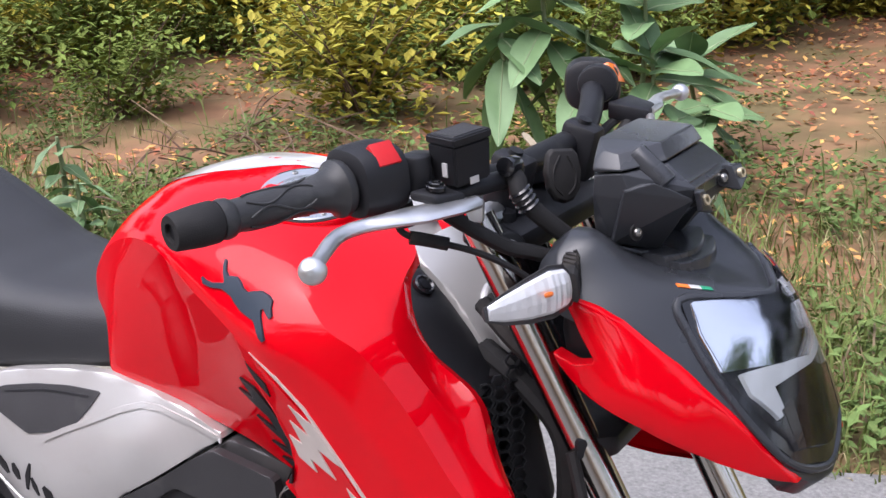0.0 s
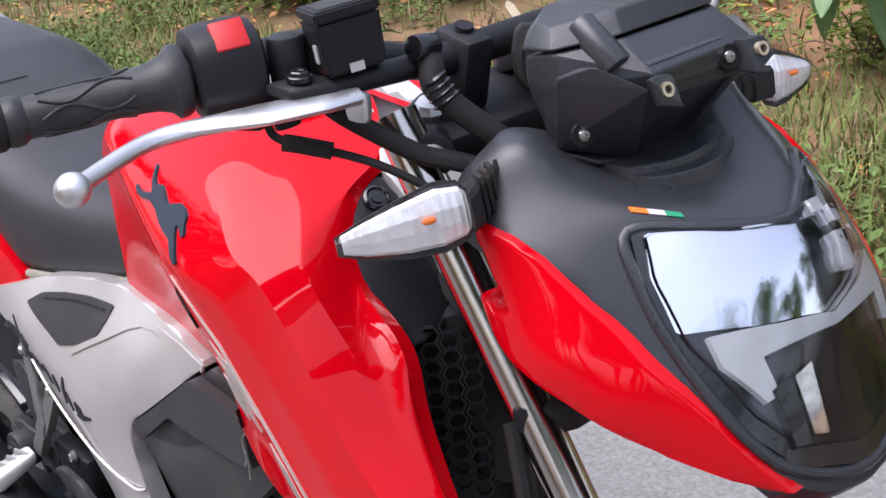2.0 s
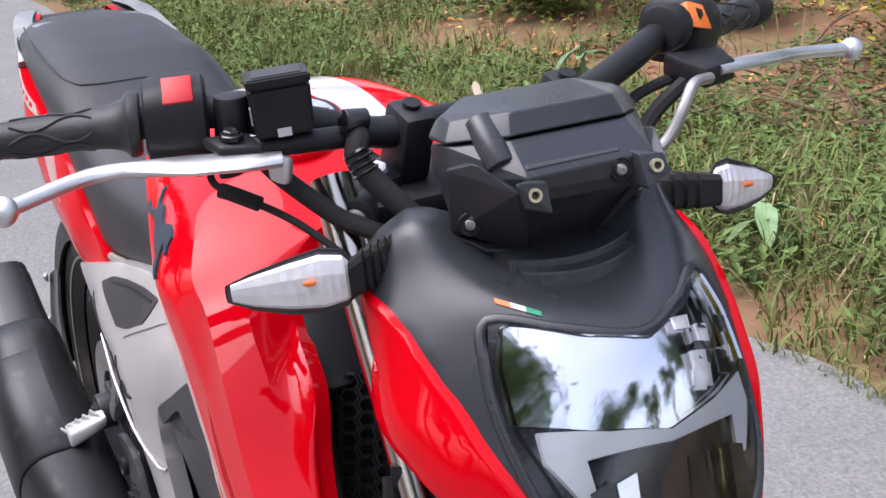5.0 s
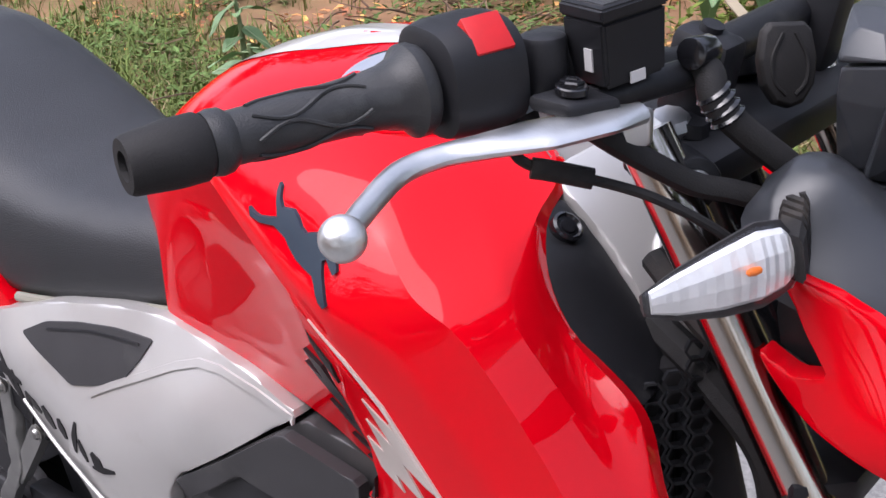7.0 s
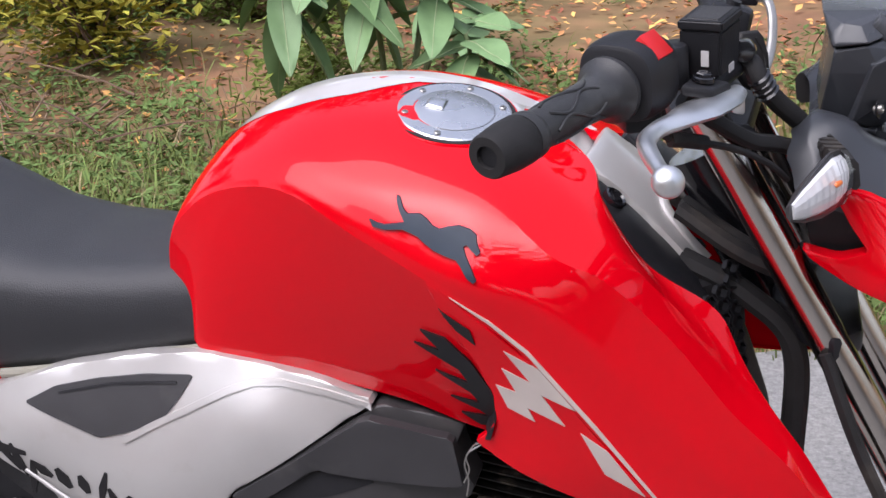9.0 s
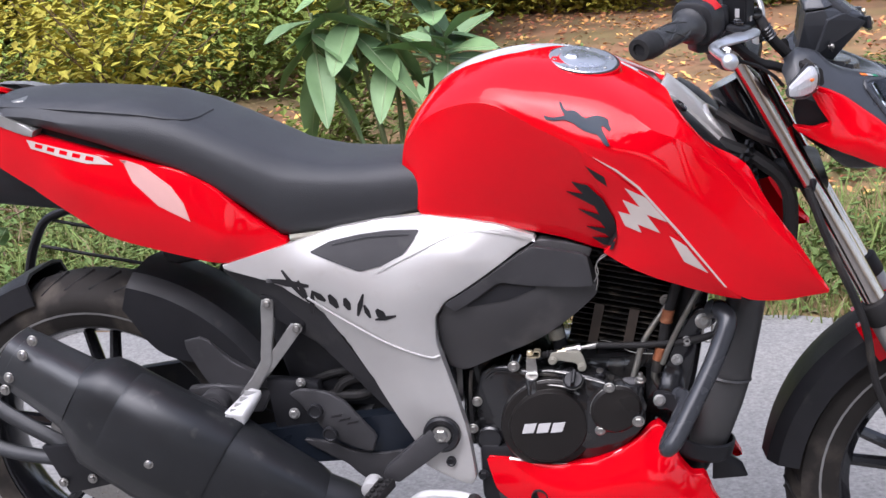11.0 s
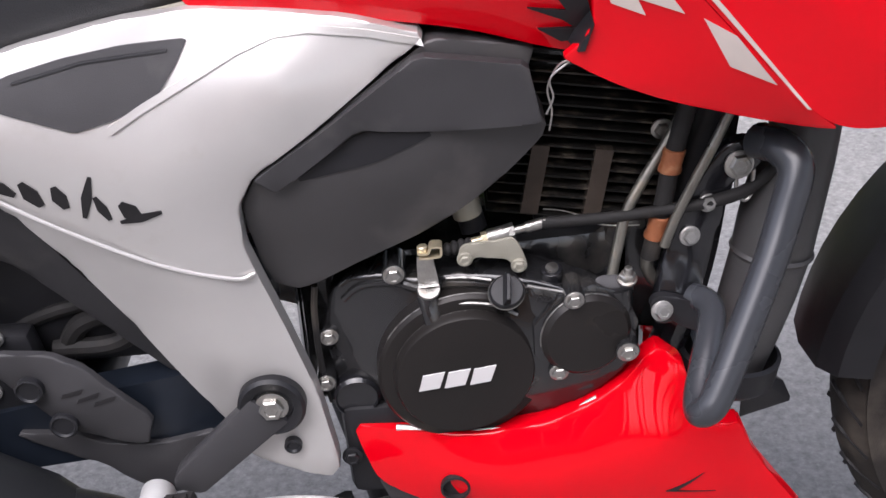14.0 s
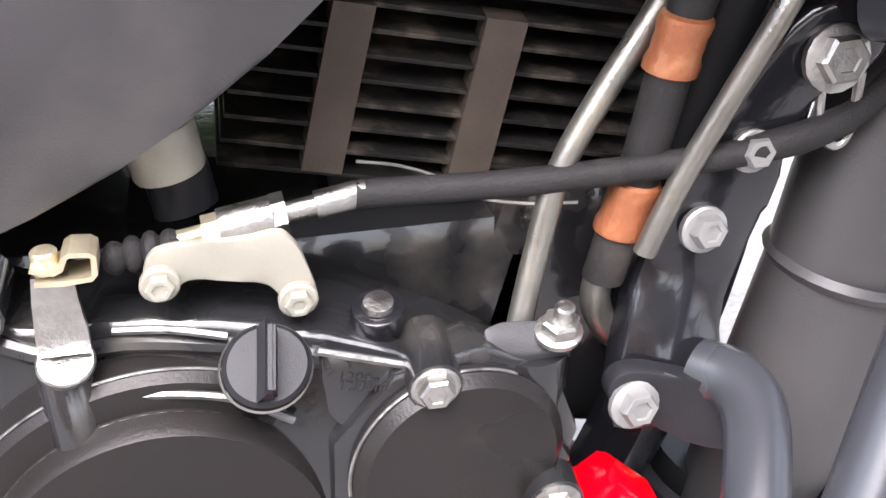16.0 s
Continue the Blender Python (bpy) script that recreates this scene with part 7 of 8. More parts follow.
for k in range(19):
    t = k / 18
    a = radians(73 - 46 * t)
    rr = 0.338 + 0.030 * t
    low = -0.060 - 0.055 * math.sin(math.pi * min(1, t * 1.1))
    rings.append([RA + V(math.cos(a) * (rr + dz), yy, math.sin(a) * (rr + dz)) for yy, dz in ((-0.085, low), (-0.083, -0.020), (-0.060, 0.002), (0, 0.010), (0.060, 0.002), (0.083, -0.02), (0.085, -0.06), (0.078, -0.06), (0.075, -0.02), (0, 0.004), (-0.075, -0.02), (-0.078, low))])
hug = part("rear_hugger", loft(bmesh.new(), rings), BLACK, bike, "black rear hugger")
part("hugger_side", skin([(x, y, z) for x, y, z in ((0.05, -0.088, 0.515), (0.09, -0.090, 0.525), (0.14, -0.095, 0.480), (0.20, -0.10, 0.455), (0.215, -0.10, 0.43), (0.16, -0.10, 0.42), (0.10, -0.096, 0.43))], [], 0.012), GREYPL, hug)
bm = bmesh.new()
cyl(bm, (0.112, -0.09, 0.418), (0.112, -0.135, 0.418), 0.026, seg=20, bev=0.004)
bolt(bm, (0.112, -0.136, 0.418), OUT, 0.012, 0.007)
part("muffler_mount", bm, GREYPL, bike)
part("mount_arm", hull([(0.06, -0.11, 0.44), (0.112, -0.115, 0.452), (0.19, -0.115, 0.43), (0.21, -0.115, 0.44), (0.19, -0.115, 0.40), (0.08, -0.11, 0.395), (0.06, -0.09, 0.44), (0.21, -0.10, 0.44), (0.19, -0.10, 0.40), (0.08, -0.09, 0.395)], 0.005), GREYPL, bike)
# assumed guard, added as a dark plate where shadow lies behind the spokes
part("chain_guard", hull([V(x, y, z) for x, z in ((-0.20, 0.270), (-0.20, 0.350), (-0.12, 0.395), (0.10, 0.430), (0.35, 0.450), (0.40, 0.400), (0.35, 0.310), (0.05, 0.275)) for y in (0.085, 0.105)], 0.004), BLACK, bike, "black far-side chain guard, added to darken the gaps behind the wheel")
# wheel-hung rear mudguard with its two arms
rings = []
for k in range(17):
    a = radians(108 + 80 * k / 16)
    w = 0.070 + 0.006 * k / 16
    rr = 0.328 + 0.008 * k / 16
    rings.append([RA + V(math.cos(a) * (rr + dz), yy * w, math.sin(a) * (rr + dz)) for yy, dz in ((-1, -0.046), (-0.95, -0.006), (-0.6, 0.006), (0.6, 0.006), (0.95, -0.004), (1, -0.03), (0.92, -0.03), (0.85, -0.006), (0.5, 0.001), (-0.5, 0.001), (-0.85, -0.008), (-0.92, -0.046))])
mud = part("rear_mudguard", loft(bmesh.new(), rings), BLACK, bike, "black wheel-hung rear mudguard")
SET = Matrix.Translation((-0.03, 0, 0))
for a, b, c in (((-0.355, -0.075, 0.465), (-0.27, -0.10, 0.395), (-0.13, -0.115, 0.325)), ((-0.40, -0.075, 0.365), (-0.28, -0.10, 0.318), (-0.13, -0.115, 0.305))):
    part("mudguard_arm", tube(bmesh.new(), [a, b, c], 0.0135, 10, 6, flat=0.5), EXH, mud, "black mudguard arm")
for p in ((-0.35, -0.092, 0.462), (-0.39, -0.092, 0.367), (-0.155, -0.130, 0.270), (-0.10, -0.128, 0.278)):
    bm = bmesh.new()
    bolt(bm, p, OUT, 0.0065, 0.005, True, False)
    part("mudguard_bolt", bm, ZINC, mud)
part("axle_plate", hull([(-0.19, -0.125, 0.335), (-0.07, -0.125, 0.345), (-0.05, -0.125, 0.27), (-0.15, -0.125, 0.245), (-0.19, -0.11, 0.335), (-0.07, -0.11, 0.345), (-0.05, -0.11, 0.27), (-0.15, -0.11, 0.245)], 0.004), BLACK, bike)
SET = TAIL_AXES
# side guard rack on the far side
bm = bmesh.new()
tube(bm, [(0.085, 0.13, 0.585), (0.07, 0.14, 0.61), (-0.14, 0.15, 0.680), (-0.235, 0.15, 0.672), (-0.275, 0.15, 0.62), (-0.300, 0.15, 0.545)], 0.0085, 10)
rack = part("side_rack", bm, BLACK, bike, "black tubular side guard")
for k in range(3):
    a, b = lerp((-0.235, 0.15, 0.665), (-0.295, 0.15, 0.555), k / 2.2), lerp((0.08, 0.14, 0.60), (0.02, 0.14, 0.50), k / 2.2)
    part("rack_rod", tube(bmesh.new(), [a, lerp(a, b, 0.5), b], 0.0036, 6, 2), BLACK, rack)
bm = bmesh.new()
tube(bm, [(0.085, 0.13, 0.60), (0.06, 0.13, 0.55), (0.05, 0.13, 0.48)], 0.008, 8)
part("rack_foot", bm, BLACK, rack)

SET = Matrix()
# exhaust: a long angular silencer that rises to the rear
up = V(0.53, 0, 0.85).normalized()
SEC = [(1.0, 0.0), (0.985, 0.35), (0.93, 0.62), (0.80, 0.84), (0.60, 0.97), (0.30, 1.03), (0.05, 1.04), (-0.20, 1.01), (-0.30, 0.95), (-0.70, 0.66), (-0.92, 0.40), (-0.99, 0.15), (-1.0, 0.0)]


def can(rows, t0=0, t1=13, closed=True):
    rings = []
    for x, z, h, w in rows:
        x -= 0.10 * max(0, 0.03 - x)
        c = V(x, -0.190 + 0.12 * max(0, x - 0.1), z)
        half = SEC[t0:t1]
        ring = [c + up * h * u + V(0, -w * v, 0) for u, v in half]
        if closed:
            ring += [c + up * h * u + V(0, w * 0.8 * v, 0) for u, v in half[-2:0:-1]]
        rings.append(ring)
    return loft(bmesh.new(), rings, closed=closed)


muf = part("muffler", can([(-0.085, 0.464, 0.062, 0.052), (-0.060, 0.448, 0.088, 0.060), (-0.045, 0.430, 0.098, 0.064), (0.0325, 0.376, 0.102, 0.070), (0.131, 0.326, 0.100, 0.072), (0.198, 0.293, 0.085, 0.066), (0.262, 0.272, 0.064, 0.055), (0.300, 0.257, 0.044, 0.042), (0.345, 0.250, 0.030, 0.032)]), EXH, bike, "satin black angular muffler", 48)
part("muffler_tip", can([(-0.181, 0.5335, 0.043, 0.042), (-0.1785, 0.5325, 0.049, 0.048), (-0.166, 0.523, 0.050, 0.049), (-0.1655, 0.5226, 0.0515, 0.0505), (-0.115, 0.486, 0.058, 0.053), (-0.078, 0.459, 0.064, 0.056)]), mat("grey_black_tip", (0.045, 0.047, 0.050), 0.36, 0.4, 0, 20, 0.12, bump=0.08, bump_s=900, rvar=0.06), muf, "dark grey muffler end cap", 34)
part("tip_bore", lathe(bmesh.new(), [(0.030, -0.02), (0.030, 0.001), (0.026, 0.002), (0.024, -0.015)], Matrix.Translation((-0.203, -0.190, 0.534)) @ frame_of((-0.85, 0, 0.53)), 24), DARK, muf)
part("heat_shield", can([(-0.028, 0.416, 0.099, 0.0690), (-0.020, 0.413, 0.1035, 0.0715), (0.0325, 0.378, 0.106, 0.0745), (0.127, 0.329, 0.1040, 0.0765), (0.131, 0.327, 0.101, 0.0735)], 0, 9, False), EXH, muf, "black muffler heat shield", 48)
for p in ((-0.131, -0.236, 0.574), (-0.148, -0.243, 0.552), (-0.179, -0.243, 0.514), (-0.197, -0.232, 0.488), (0.050, -0.266, 0.380), (0.234, -0.236, 0.274)):
    bm = bmesh.new()
    bolt(bm, p, (0, -1, 0.1), 0.0065, 0.005, True, False)
    part("muffler_bolt", bm, ZINC, muf, "bright dome-head bolt")
part("exhaust_pipe", tube(bmesh.new(), [(0.33, -0.165, 0.268), (0.38, -0.15, 0.215), (0.45, -0.135, 0.195), (0.55, -0.12, 0.205), (0.66, -0.09, 0.20), (0.80, -0.07, 0.22), (0.88, -0.07, 0.30), (0.90, -0.075, 0.36)], 0.027, 18, 6), EXH, bike, "matt black exhaust pipe")
part("pipe_joint", tube(bmesh.new(), [(0.30, -0.172, 0.275), (0.335, -0.165, 0.262), (0.365, -0.155, 0.238)], (0.043, 0.032), 20, 4), EXH, bike)

# centre stand
stand = bmesh.new()
tube(stand, [(0.525, -0.07, 0.20), (0.545, -0.075, 0.08), (0.560, -0.09, -0.02), (0.575, -0.095, GROUND + 0.014)], 0.020, 10, flat=0.55)
leg = part("stand_leg", stand, BLACK, bike, "black centre stand leg")
mirrored(leg)
bm = bmesh.new()
cyl(bm, (0.548, -0.08, 0.06), (0.548, 0.08, 0.06), 0.012, seg=12)
part("stand_brace", bm, BLACK, bike)
for s in (-1, 1):
    part("stand_foot", hull([(0.545 + dx, s * (0.10 + dy), GROUND + dz) for dx in (0, 0.06) for dy in (-0.025, 0.025) for dz in (0.001, 0.012)], 0.003), BLACK, bike)
part("stand_tang", tube(bmesh.new(), [(0.545, -0.085, 0.112), (0.515, -0.10, 0.120), (0.462, -0.10, 0.127), (0.451, -0.10, 0.136), (0.449, -0.10, 0.155)], 0.005, 8), BLACK, bike)

# ---- ground, road and plants ----
SOIL = mat("red_brown_soil", (0.24, 0.125, 0.065), 0.9, 0, 0, 3, 0.35, bump=0.6, bump_s=60, col2=(0.16, 0.12, 0.05), mix_s=1.3)
ASPHALT = mat("worn_grey_asphalt", (0.215, 0.208, 0.197), 0.88, 0, 0, 110, 0.3, bump=1.0, bump_s=150, col2=(0.19, 0.186, 0.18), mix_s=2.0, wear=((0.30, 0.29, 0.275), 170, 0.58, 0.5), spec=0.2)
GRASS = mat("grass_blades", (0.14, 0.18, 0.05), 0.8, 0, 0, 2.5, 0.3, isl=0.30, spec=0.2)
DRY = mat("dry_grass", (0.27, 0.21, 0.11), 0.7, 0, 0, 4, 0.2, isl=0.4)
LEAF = mat("undergrowth_leaves", (0.165, 0.215, 0.045), 0.75, 0, 0, 1.5, 0.30, isl=0.16, spec=0.2)
# lit copy of the leaf material: the sunlight is in its yellow colour
YLEAF = mat("sunlit_yellow_leaves", (0.40, 0.36, 0.055), 0.75, 0, 0, 1.5, 0.3, isl=0.16, spec=0.2)
LITTER = mat("fallen_leaves", (0.50, 0.24, 0.085), 0.75, 0, 0, 2, 0.3, isl=0.55)
WEED = mat("low_weeds", (0.115, 0.17, 0.05), 0.75, 0, 0, 1.8, 0.35, isl=0.22, spec=0.2)
BIGLEAF = mat("large_grey_green_leaf", (0.15, 0.245, 0.105), 0.55, 0, 0, 12, 0.15, bump=0.3, bump_s=90, rnd=0.3)
VEIN = mat("pale_leaf_vein", (0.30, 0.36, 0.20), 0.5, 0, 0, 30, 0.1)
STEM = mat("pale_green_stem", (0.20, 0.24, 0.12), 0.6, 0, 0, 30, 0.2)
TWIG = mat("dry_brown_twig", (0.17, 0.11, 0.07), 0.8, 0, 0, 30, 0.3, isl=0.3)
rng = random.Random(7)


def wave(x, y):
    return noise.noise((x * 0.7, y * 0.7, 0.3)) * 0.05 + noise.noise((x * 2.6, y * 2.6, 1.7)) * 0.02


def edge_y(x):
    """Where the asphalt ends and the verge begins."""
    return 1.52 + 0.10 * noise.noise((x * 0.9, 2.2, 0)) + 0.05 * noise.noise((x * 4.1, 7.7, 0)) - 0.20 * max(0, min(1, -x / 2.5))


def ground_z(x, y):
    d = y - edge_y(x)
    k = min(1, max(0, d / 0.6))
    return -0.085 + k * (0.045 + wave(x, y) + 0.035 * min(4, max(0, d - 1.0)) * 0.2)


bm = bmesh.new()
gx = sorted({*np.round(np.linspace(-9, 6, 76), 3), -300, -80, -30, -15, 12, 30, 80, 300})
gy = sorted({*np.round(np.linspace(0.6, 12, 58), 3), -300, -80, -20, -6, 16, 30, 80, 300})
grid = [[bm.verts.new((x, y, ground_z(x, y) if -10 < x < 7 and y < 13 else (-0.085 if y < 1 else 0.0))) for x in gx] for y in gy]
for a, b in zip(grid, grid[1:]):
    for k in range(len(gx) - 1):
        bm.faces.new((a[k], a[k + 1], b[k + 1], b[k]))
tagged(part("ground", bm, SOIL), "red-brown soil strewn with litter", "ground", kind="structure")
bm = bmesh.new()
xs = np.linspace(-14, 14, 260)
top = [bm.verts.new((x, edge_y(x), GROUND)) for x in xs]
low = [bm.verts.new((x, edge_y(x) + 0.02, GROUND - 0.06)) for x in xs]
near = [bm.verts.new((x, -5.0, GROUND)) for x in xs]
for k in range(len(xs) - 1):
    bm.faces.new((near[k], near[k + 1], top[k + 1], top[k]))
    bm.faces.new((top[k], top[k + 1], low[k + 1], low[k]))
tagged(part("road", bm, ASPHALT, sharp=30), "worn grey asphalt with an uneven edge", "road", kind="structure")


def blade(bm, p, h, w, lean, az, segs=2):
    d, s = V(math.cos(az), math.sin(az), 0), V(-math.sin(az), math.cos(az), 0)
    a, b = bm.verts.new(p - s * w), bm.verts.new(p + s * w)
    for k in range(1, segs):
        t = k / segs
        q = p + V(0, 0, h * t) + d * lean * t * t
        ww = w * (1 - 0.5 * t)
        c, e = bm.verts.new(q - s * ww), bm.verts.new(q + s * ww)
        bm.faces.new((a, b, e, c))
        a, b = c, e
    bm.faces.new((a, b, bm.verts.new(p + V(0, 0, h * (1 - 0.3 * abs(lean) / max(h, 0.01))) + d * lean)))


def raw(name, bm, m, label, cat, kind="stuff"):
    me = bpy.data.meshes.new(name)
    bm.to_mesh(me)
    bm.free()
    me.materials.append(m)
    return tagged(new(name, me), label, cat, kind=kind)


def patch(x, y, s, k):
    return noise.noise((x * s, y * s, k))


for nm, mt, n, hh, lab in (("grass", GRASS, 26000, 0.085, "green verge grass beside the road"), ("dry_grass", DRY, 6000, 0.07, "dry yellow grass among the green")):
    bm = bmesh.new()
    for _ in range(n):
        x = rng.uniform(-6.5, 3.6)
        y = edge_y(x) - 0.05 + abs(rng.gauss(0, 0.8)) * 1.2
        if patch(x, y, 1.1, 4) < -0.25 or y > 4.6:
            continue
        h = hh * rng.uniform(0.4, 1.7) * (0.5 + min(1, (y - edge_y(x) + 0.1) / 0.5))
        blade(bm, V(x, y, max(ground_z(x, y), GROUND if y < edge_y(x) else -9) - 0.01), h, rng.uniform(0.0016, 0.0045), rng.uniform(0.1, 1.5) * h, rng.uniform(0, 6.3), 3)
    raw(nm, bm, mt, lab, "grass")

bm = bmesh.new()
for _ in range(14000):
    x, y = rng.uniform(-9, 4), rng.uniform(2.0, 9)
    if noise.noise((x * 0.8, y * 0.8, 9)) < -0.05 - 0.05 * (y - 3):
        continue
    s = rng.uniform(0.012, 0.035)
    a = rng.uniform(0, 6.3)
    p = V(x, y, ground_z(x, y) + rng.uniform(0.004, 0.03))
    u = V(math.cos(a), math.sin(a), rng.uniform(-0.4, 0.5)) * s
    w = V(-math.sin(a), math.cos(a), rng.uniform(-0.4, 0.5)) * s * 0.5
    q = [bm.verts.new(v) for v in (p - u, p + w + V(0, 0, s * 0.2), p + u, p - w + V(0, 0, s * 0.15))]
    bm.faces.new(q[:3]), bm.faces.new((q[0], q[2], q[3]))
raw("leaf_litter", bm, LITTER, "orange-brown fallen leaves on the soil", "litter")


def leafy(bm, c, size, az, tilt):
    """One small folded leaf."""
    d = V(math.cos(az) * math.cos(tilt), math.sin(az) * math.cos(tilt), math.sin(tilt))
    s = d.cross(V(0, 0, 1)).normalized() * size * 0.27
    up = s.cross(d).normalized() * size * 0.07
    a, m1, t = bm.verts.new(c), bm.verts.new(c + d * size * 0.5 - up), bm.verts.new(c + d * size)
    l, r = bm.verts.new(c + d * size * 0.45 + s + up), bm.verts.new(c + d * size * 0.45 - s + up)
    bm.faces.new((a, m1, l)), bm.faces.new((m1, t, l)), bm.faces.new((a, r, m1)), bm.faces.new((m1, r, t))


bm = bmesh.new()
for _ in range(8500):
    x = rng.uniform(-8, 4)
    y = edge_y(x) + 0.12 + abs(rng.gauss(0, 2.0))
    if patch(x, y, 0.9, 31) < -0.12 + 0.05 * (y - 2.5) or y > 7:
        continue
    p = V(x, y, ground_z(x, y))
    hh = rng.uniform(0.03, 0.16)
    for k in range(rng.randint(5, 9)):
        leafy(bm, p + V(rng.gauss(0, 0.035), rng.gauss(0, 0.035), rng.uniform(0.15, 1) * hh), rng.uniform(0.022, 0.055), rng.uniform(0, 6.3), rng.uniform(-0.5, 0.7))
raw("ground_cover", bm, WEED, "low leafy green weeds over the soil", "weeds")


def shrub(seed, h, w, n, leaf, mt):
    """A bush: bent stems that branch from the ground, with small leaves along them."""
    r = random.Random(seed)
    e = thing("shrub", (0, 0, 0), "leafy green undergrowth shrub with thin stems", "shrub", "roadside shrubs")
    st, lf = bmesh.new(), bmesh.new()
    stems = max(5, int(9 * w / h))
    for k in range(stems):
        a = r.uniform(0, 6.3)
        out = r.uniform(0.15, 0.5) * w
        p0, p1 = V(r.uniform(-0.08, 0.08), r.uniform(-0.08, 0.08), -0.02), V(math.cos(a) * out, math.sin(a) * out, h * r.uniform(0.55, 1.0))
        pts = [p0, p0.lerp(p1, 0.4) + V(r.uniform(-0.06, 0.06), r.uniform(-0.06, 0.06), 0.05), p1]
        tube(st, pts, (0.007, 0.002), 5, 4)
        line = curve(pts, 6)
        for _ in range(n // stems):
            t = r.random() ** 0.7
            q = line[min(len(line) - 1, int(t * len(line)))]
            q = q + V(r.gauss(0, 0.10), r.gauss(0, 0.10), r.gauss(0, 0.06)) * (0.5 + w)
            if q.z > 0.01:
                leafy(lf, q, leaf * r.uniform(0.6, 1.5), r.uniform(0, 6.3), r.uniform(-0.7, 0.6))
    part("stem", st, TWIG, e)
    me = bpy.data.meshes.new("crown")
    lf.to_mesh(me)
    lf.free()
    me.materials.append(mt)
    o = new("crown", me)
    o.parent = e
    return e


KINDS = [shrub(1, 0.55, 0.8, 1500, 0.05, LEAF), shrub(2, 0.9, 1.0, 2200, 0.06, LEAF), shrub(3, 0.8, 1.0, 1800, 0.055, YLEAF), shrub(4, 0.35, 0.6, 900, 0.045, LEAF), shrub(5, 1.6, 1.6, 3800, 0.075, LEAF), shrub(6, 1.5, 1.5, 3200, 0.07, YLEAF)]
spots = []
for k in range(190):
    x, y = rng.uniform(-9.5, 4.5), rng.uniform(2.6, 9.5)
    big = y > 6.3
    if (y < 4.0 and patch(x, y, 0.6, 21) < 0.0) or (x > -1.8 and y < 4.2 and k % 3) or (x > -1.2 and 4.0 < y < 8.6):
        continue
    kind = rng.choice((2, 1, 2, 5, 5, 4) if big else (0, 1, 3, 2, 0))
    spots.append((kind, x, y))
for k in range(26):
    spots.append((rng.choice((4, 5, 5)), -11 + k * 0.65 + rng.uniform(-0.2, 0.2), 9.3 + rng.uniform(-0.8, 1.4)))
spots += [(5, -0.9, 8.9), (5, 0.1, 9.0), (5, 1.2, 9.1)]
first = set()
for kind, x, y in spots:
    s = rng.uniform(0.75, 1.25)
    m = Matrix.Translation((x, y, ground_z(x, y) if y < 12 else 0)) @ Matrix.Rotation(rng.uniform(0, 6.3), 4, "Z") @ Matrix.Diagonal((s, s, s * rng.uniform(0.8, 1.1), 1))
    if kind not in first:
        first.add(kind)
        KINDS[kind].matrix_basis = m
    else:
        o = copy_thing(KINDS[kind], m)
        o.scale = (s, s, s)

# broad-leaved plant behind the bike
plant = thing("broad_leaf_plant", (-0.35, 3.15, ground_z(-0.35, 3.15)), "tall plant with large grey-green oval leaves by the road", "plant")


def big_leaf(base, tip, width, droop, turn):
    """An oval leaf folded along a pale midrib."""
    base, tip = Vector(base), Vector(tip)
    d = tip - base
    s = (d.cross(V(0, 0, 1)).normalized() * math.cos(turn) + V(0, 0, 1) * math.sin(turn)).normalized()
    up = s.cross(d).normalized()
    if up.z < 0:
        up = -up
    bm, rows = bmesh.new(), []
    for k in range(11):
        t = k / 10
        w = width * math.sin(math.pi * min(1, t ** 0.8 * 0.97 + 0.02)) ** 0.75
        c = base + d * t - V(0, 0, 1) * droop * t * t + up * 0.0
        rows.append([c + s * w * q + up * (abs(q) * w * 0.22 + 0.004 * math.sin(9 * t + 3 * q)) for q in (-1, -0.6, -0.25, 0, 0.25, 0.6, 1)])
    loft(bm, rows, closed=False, caps=False)
    leaf = part("leaf", bm, BIGLEAF, plant, sharp=70)
    bm = bmesh.new()
    tube(bm, [r[3] + up * 0.001 for r in rows[::2]], (0.003, 0.001), 5, 2)
    part("midrib", bm, VEIN, leaf)


def plant_stem(pts, leaves):
    bm = bmesh.new()
    tube(bm, pts, (0.014, 0.007), 8)
    part("stem", bm, STEM, plant)
    line = curve(pts, 10)
    for t, az, ln, el, wd in leaves:
        p = line[min(len(line) - 1, int(t * (len(line) - 1)))]
        a, e = radians(az), radians(el)
        tip = p + V(math.cos(a) * math.cos(e), math.sin(a) * math.cos(e), math.sin(e)) * ln
        big_leaf(p, tip, wd, 0.04, rng.uniform(-0.5, 0.5))


def spread(r, n, lo, up=(-35, 40)):
    return [(lo + (1 - lo) * (k + 0.5) / n, (k * 137 + r.uniform(-25, 25)) % 360, r.uniform(0.17, 0.27), r.uniform(*up), r.uniform(0.035, 0.055)) for k in range(n)]


gz = ground_z(-0.35, 3.15)
pr = random.Random(5)
def whorl(c, n, ln, r, up=(-30, 35), bx=-0.35, by=3.18):
    """A leafy shoot: a stem from the ground with a spiral of large leaves round its top."""
    x, y, z = c
    plant_stem([(bx + (x - bx) * 0.3, by, gz - 0.01), (bx + (x - bx) * 0.7, y + 0.08, z * 0.4), (x, y + 0.02, z * 0.75), (x, y, z)],
               [(0.60 + 0.40 * (k + 0.5) / n, (k * 137 + r.uniform(-20, 20)) % 360, ln * r.uniform(0.8, 1.15) * (1.0 - 0.3 * k / n), up[0] + (up[1] - up[0]) * (k + 0.5) / n + r.uniform(-12, 12), r.uniform(0.055, 0.078)) for k in range(n)])


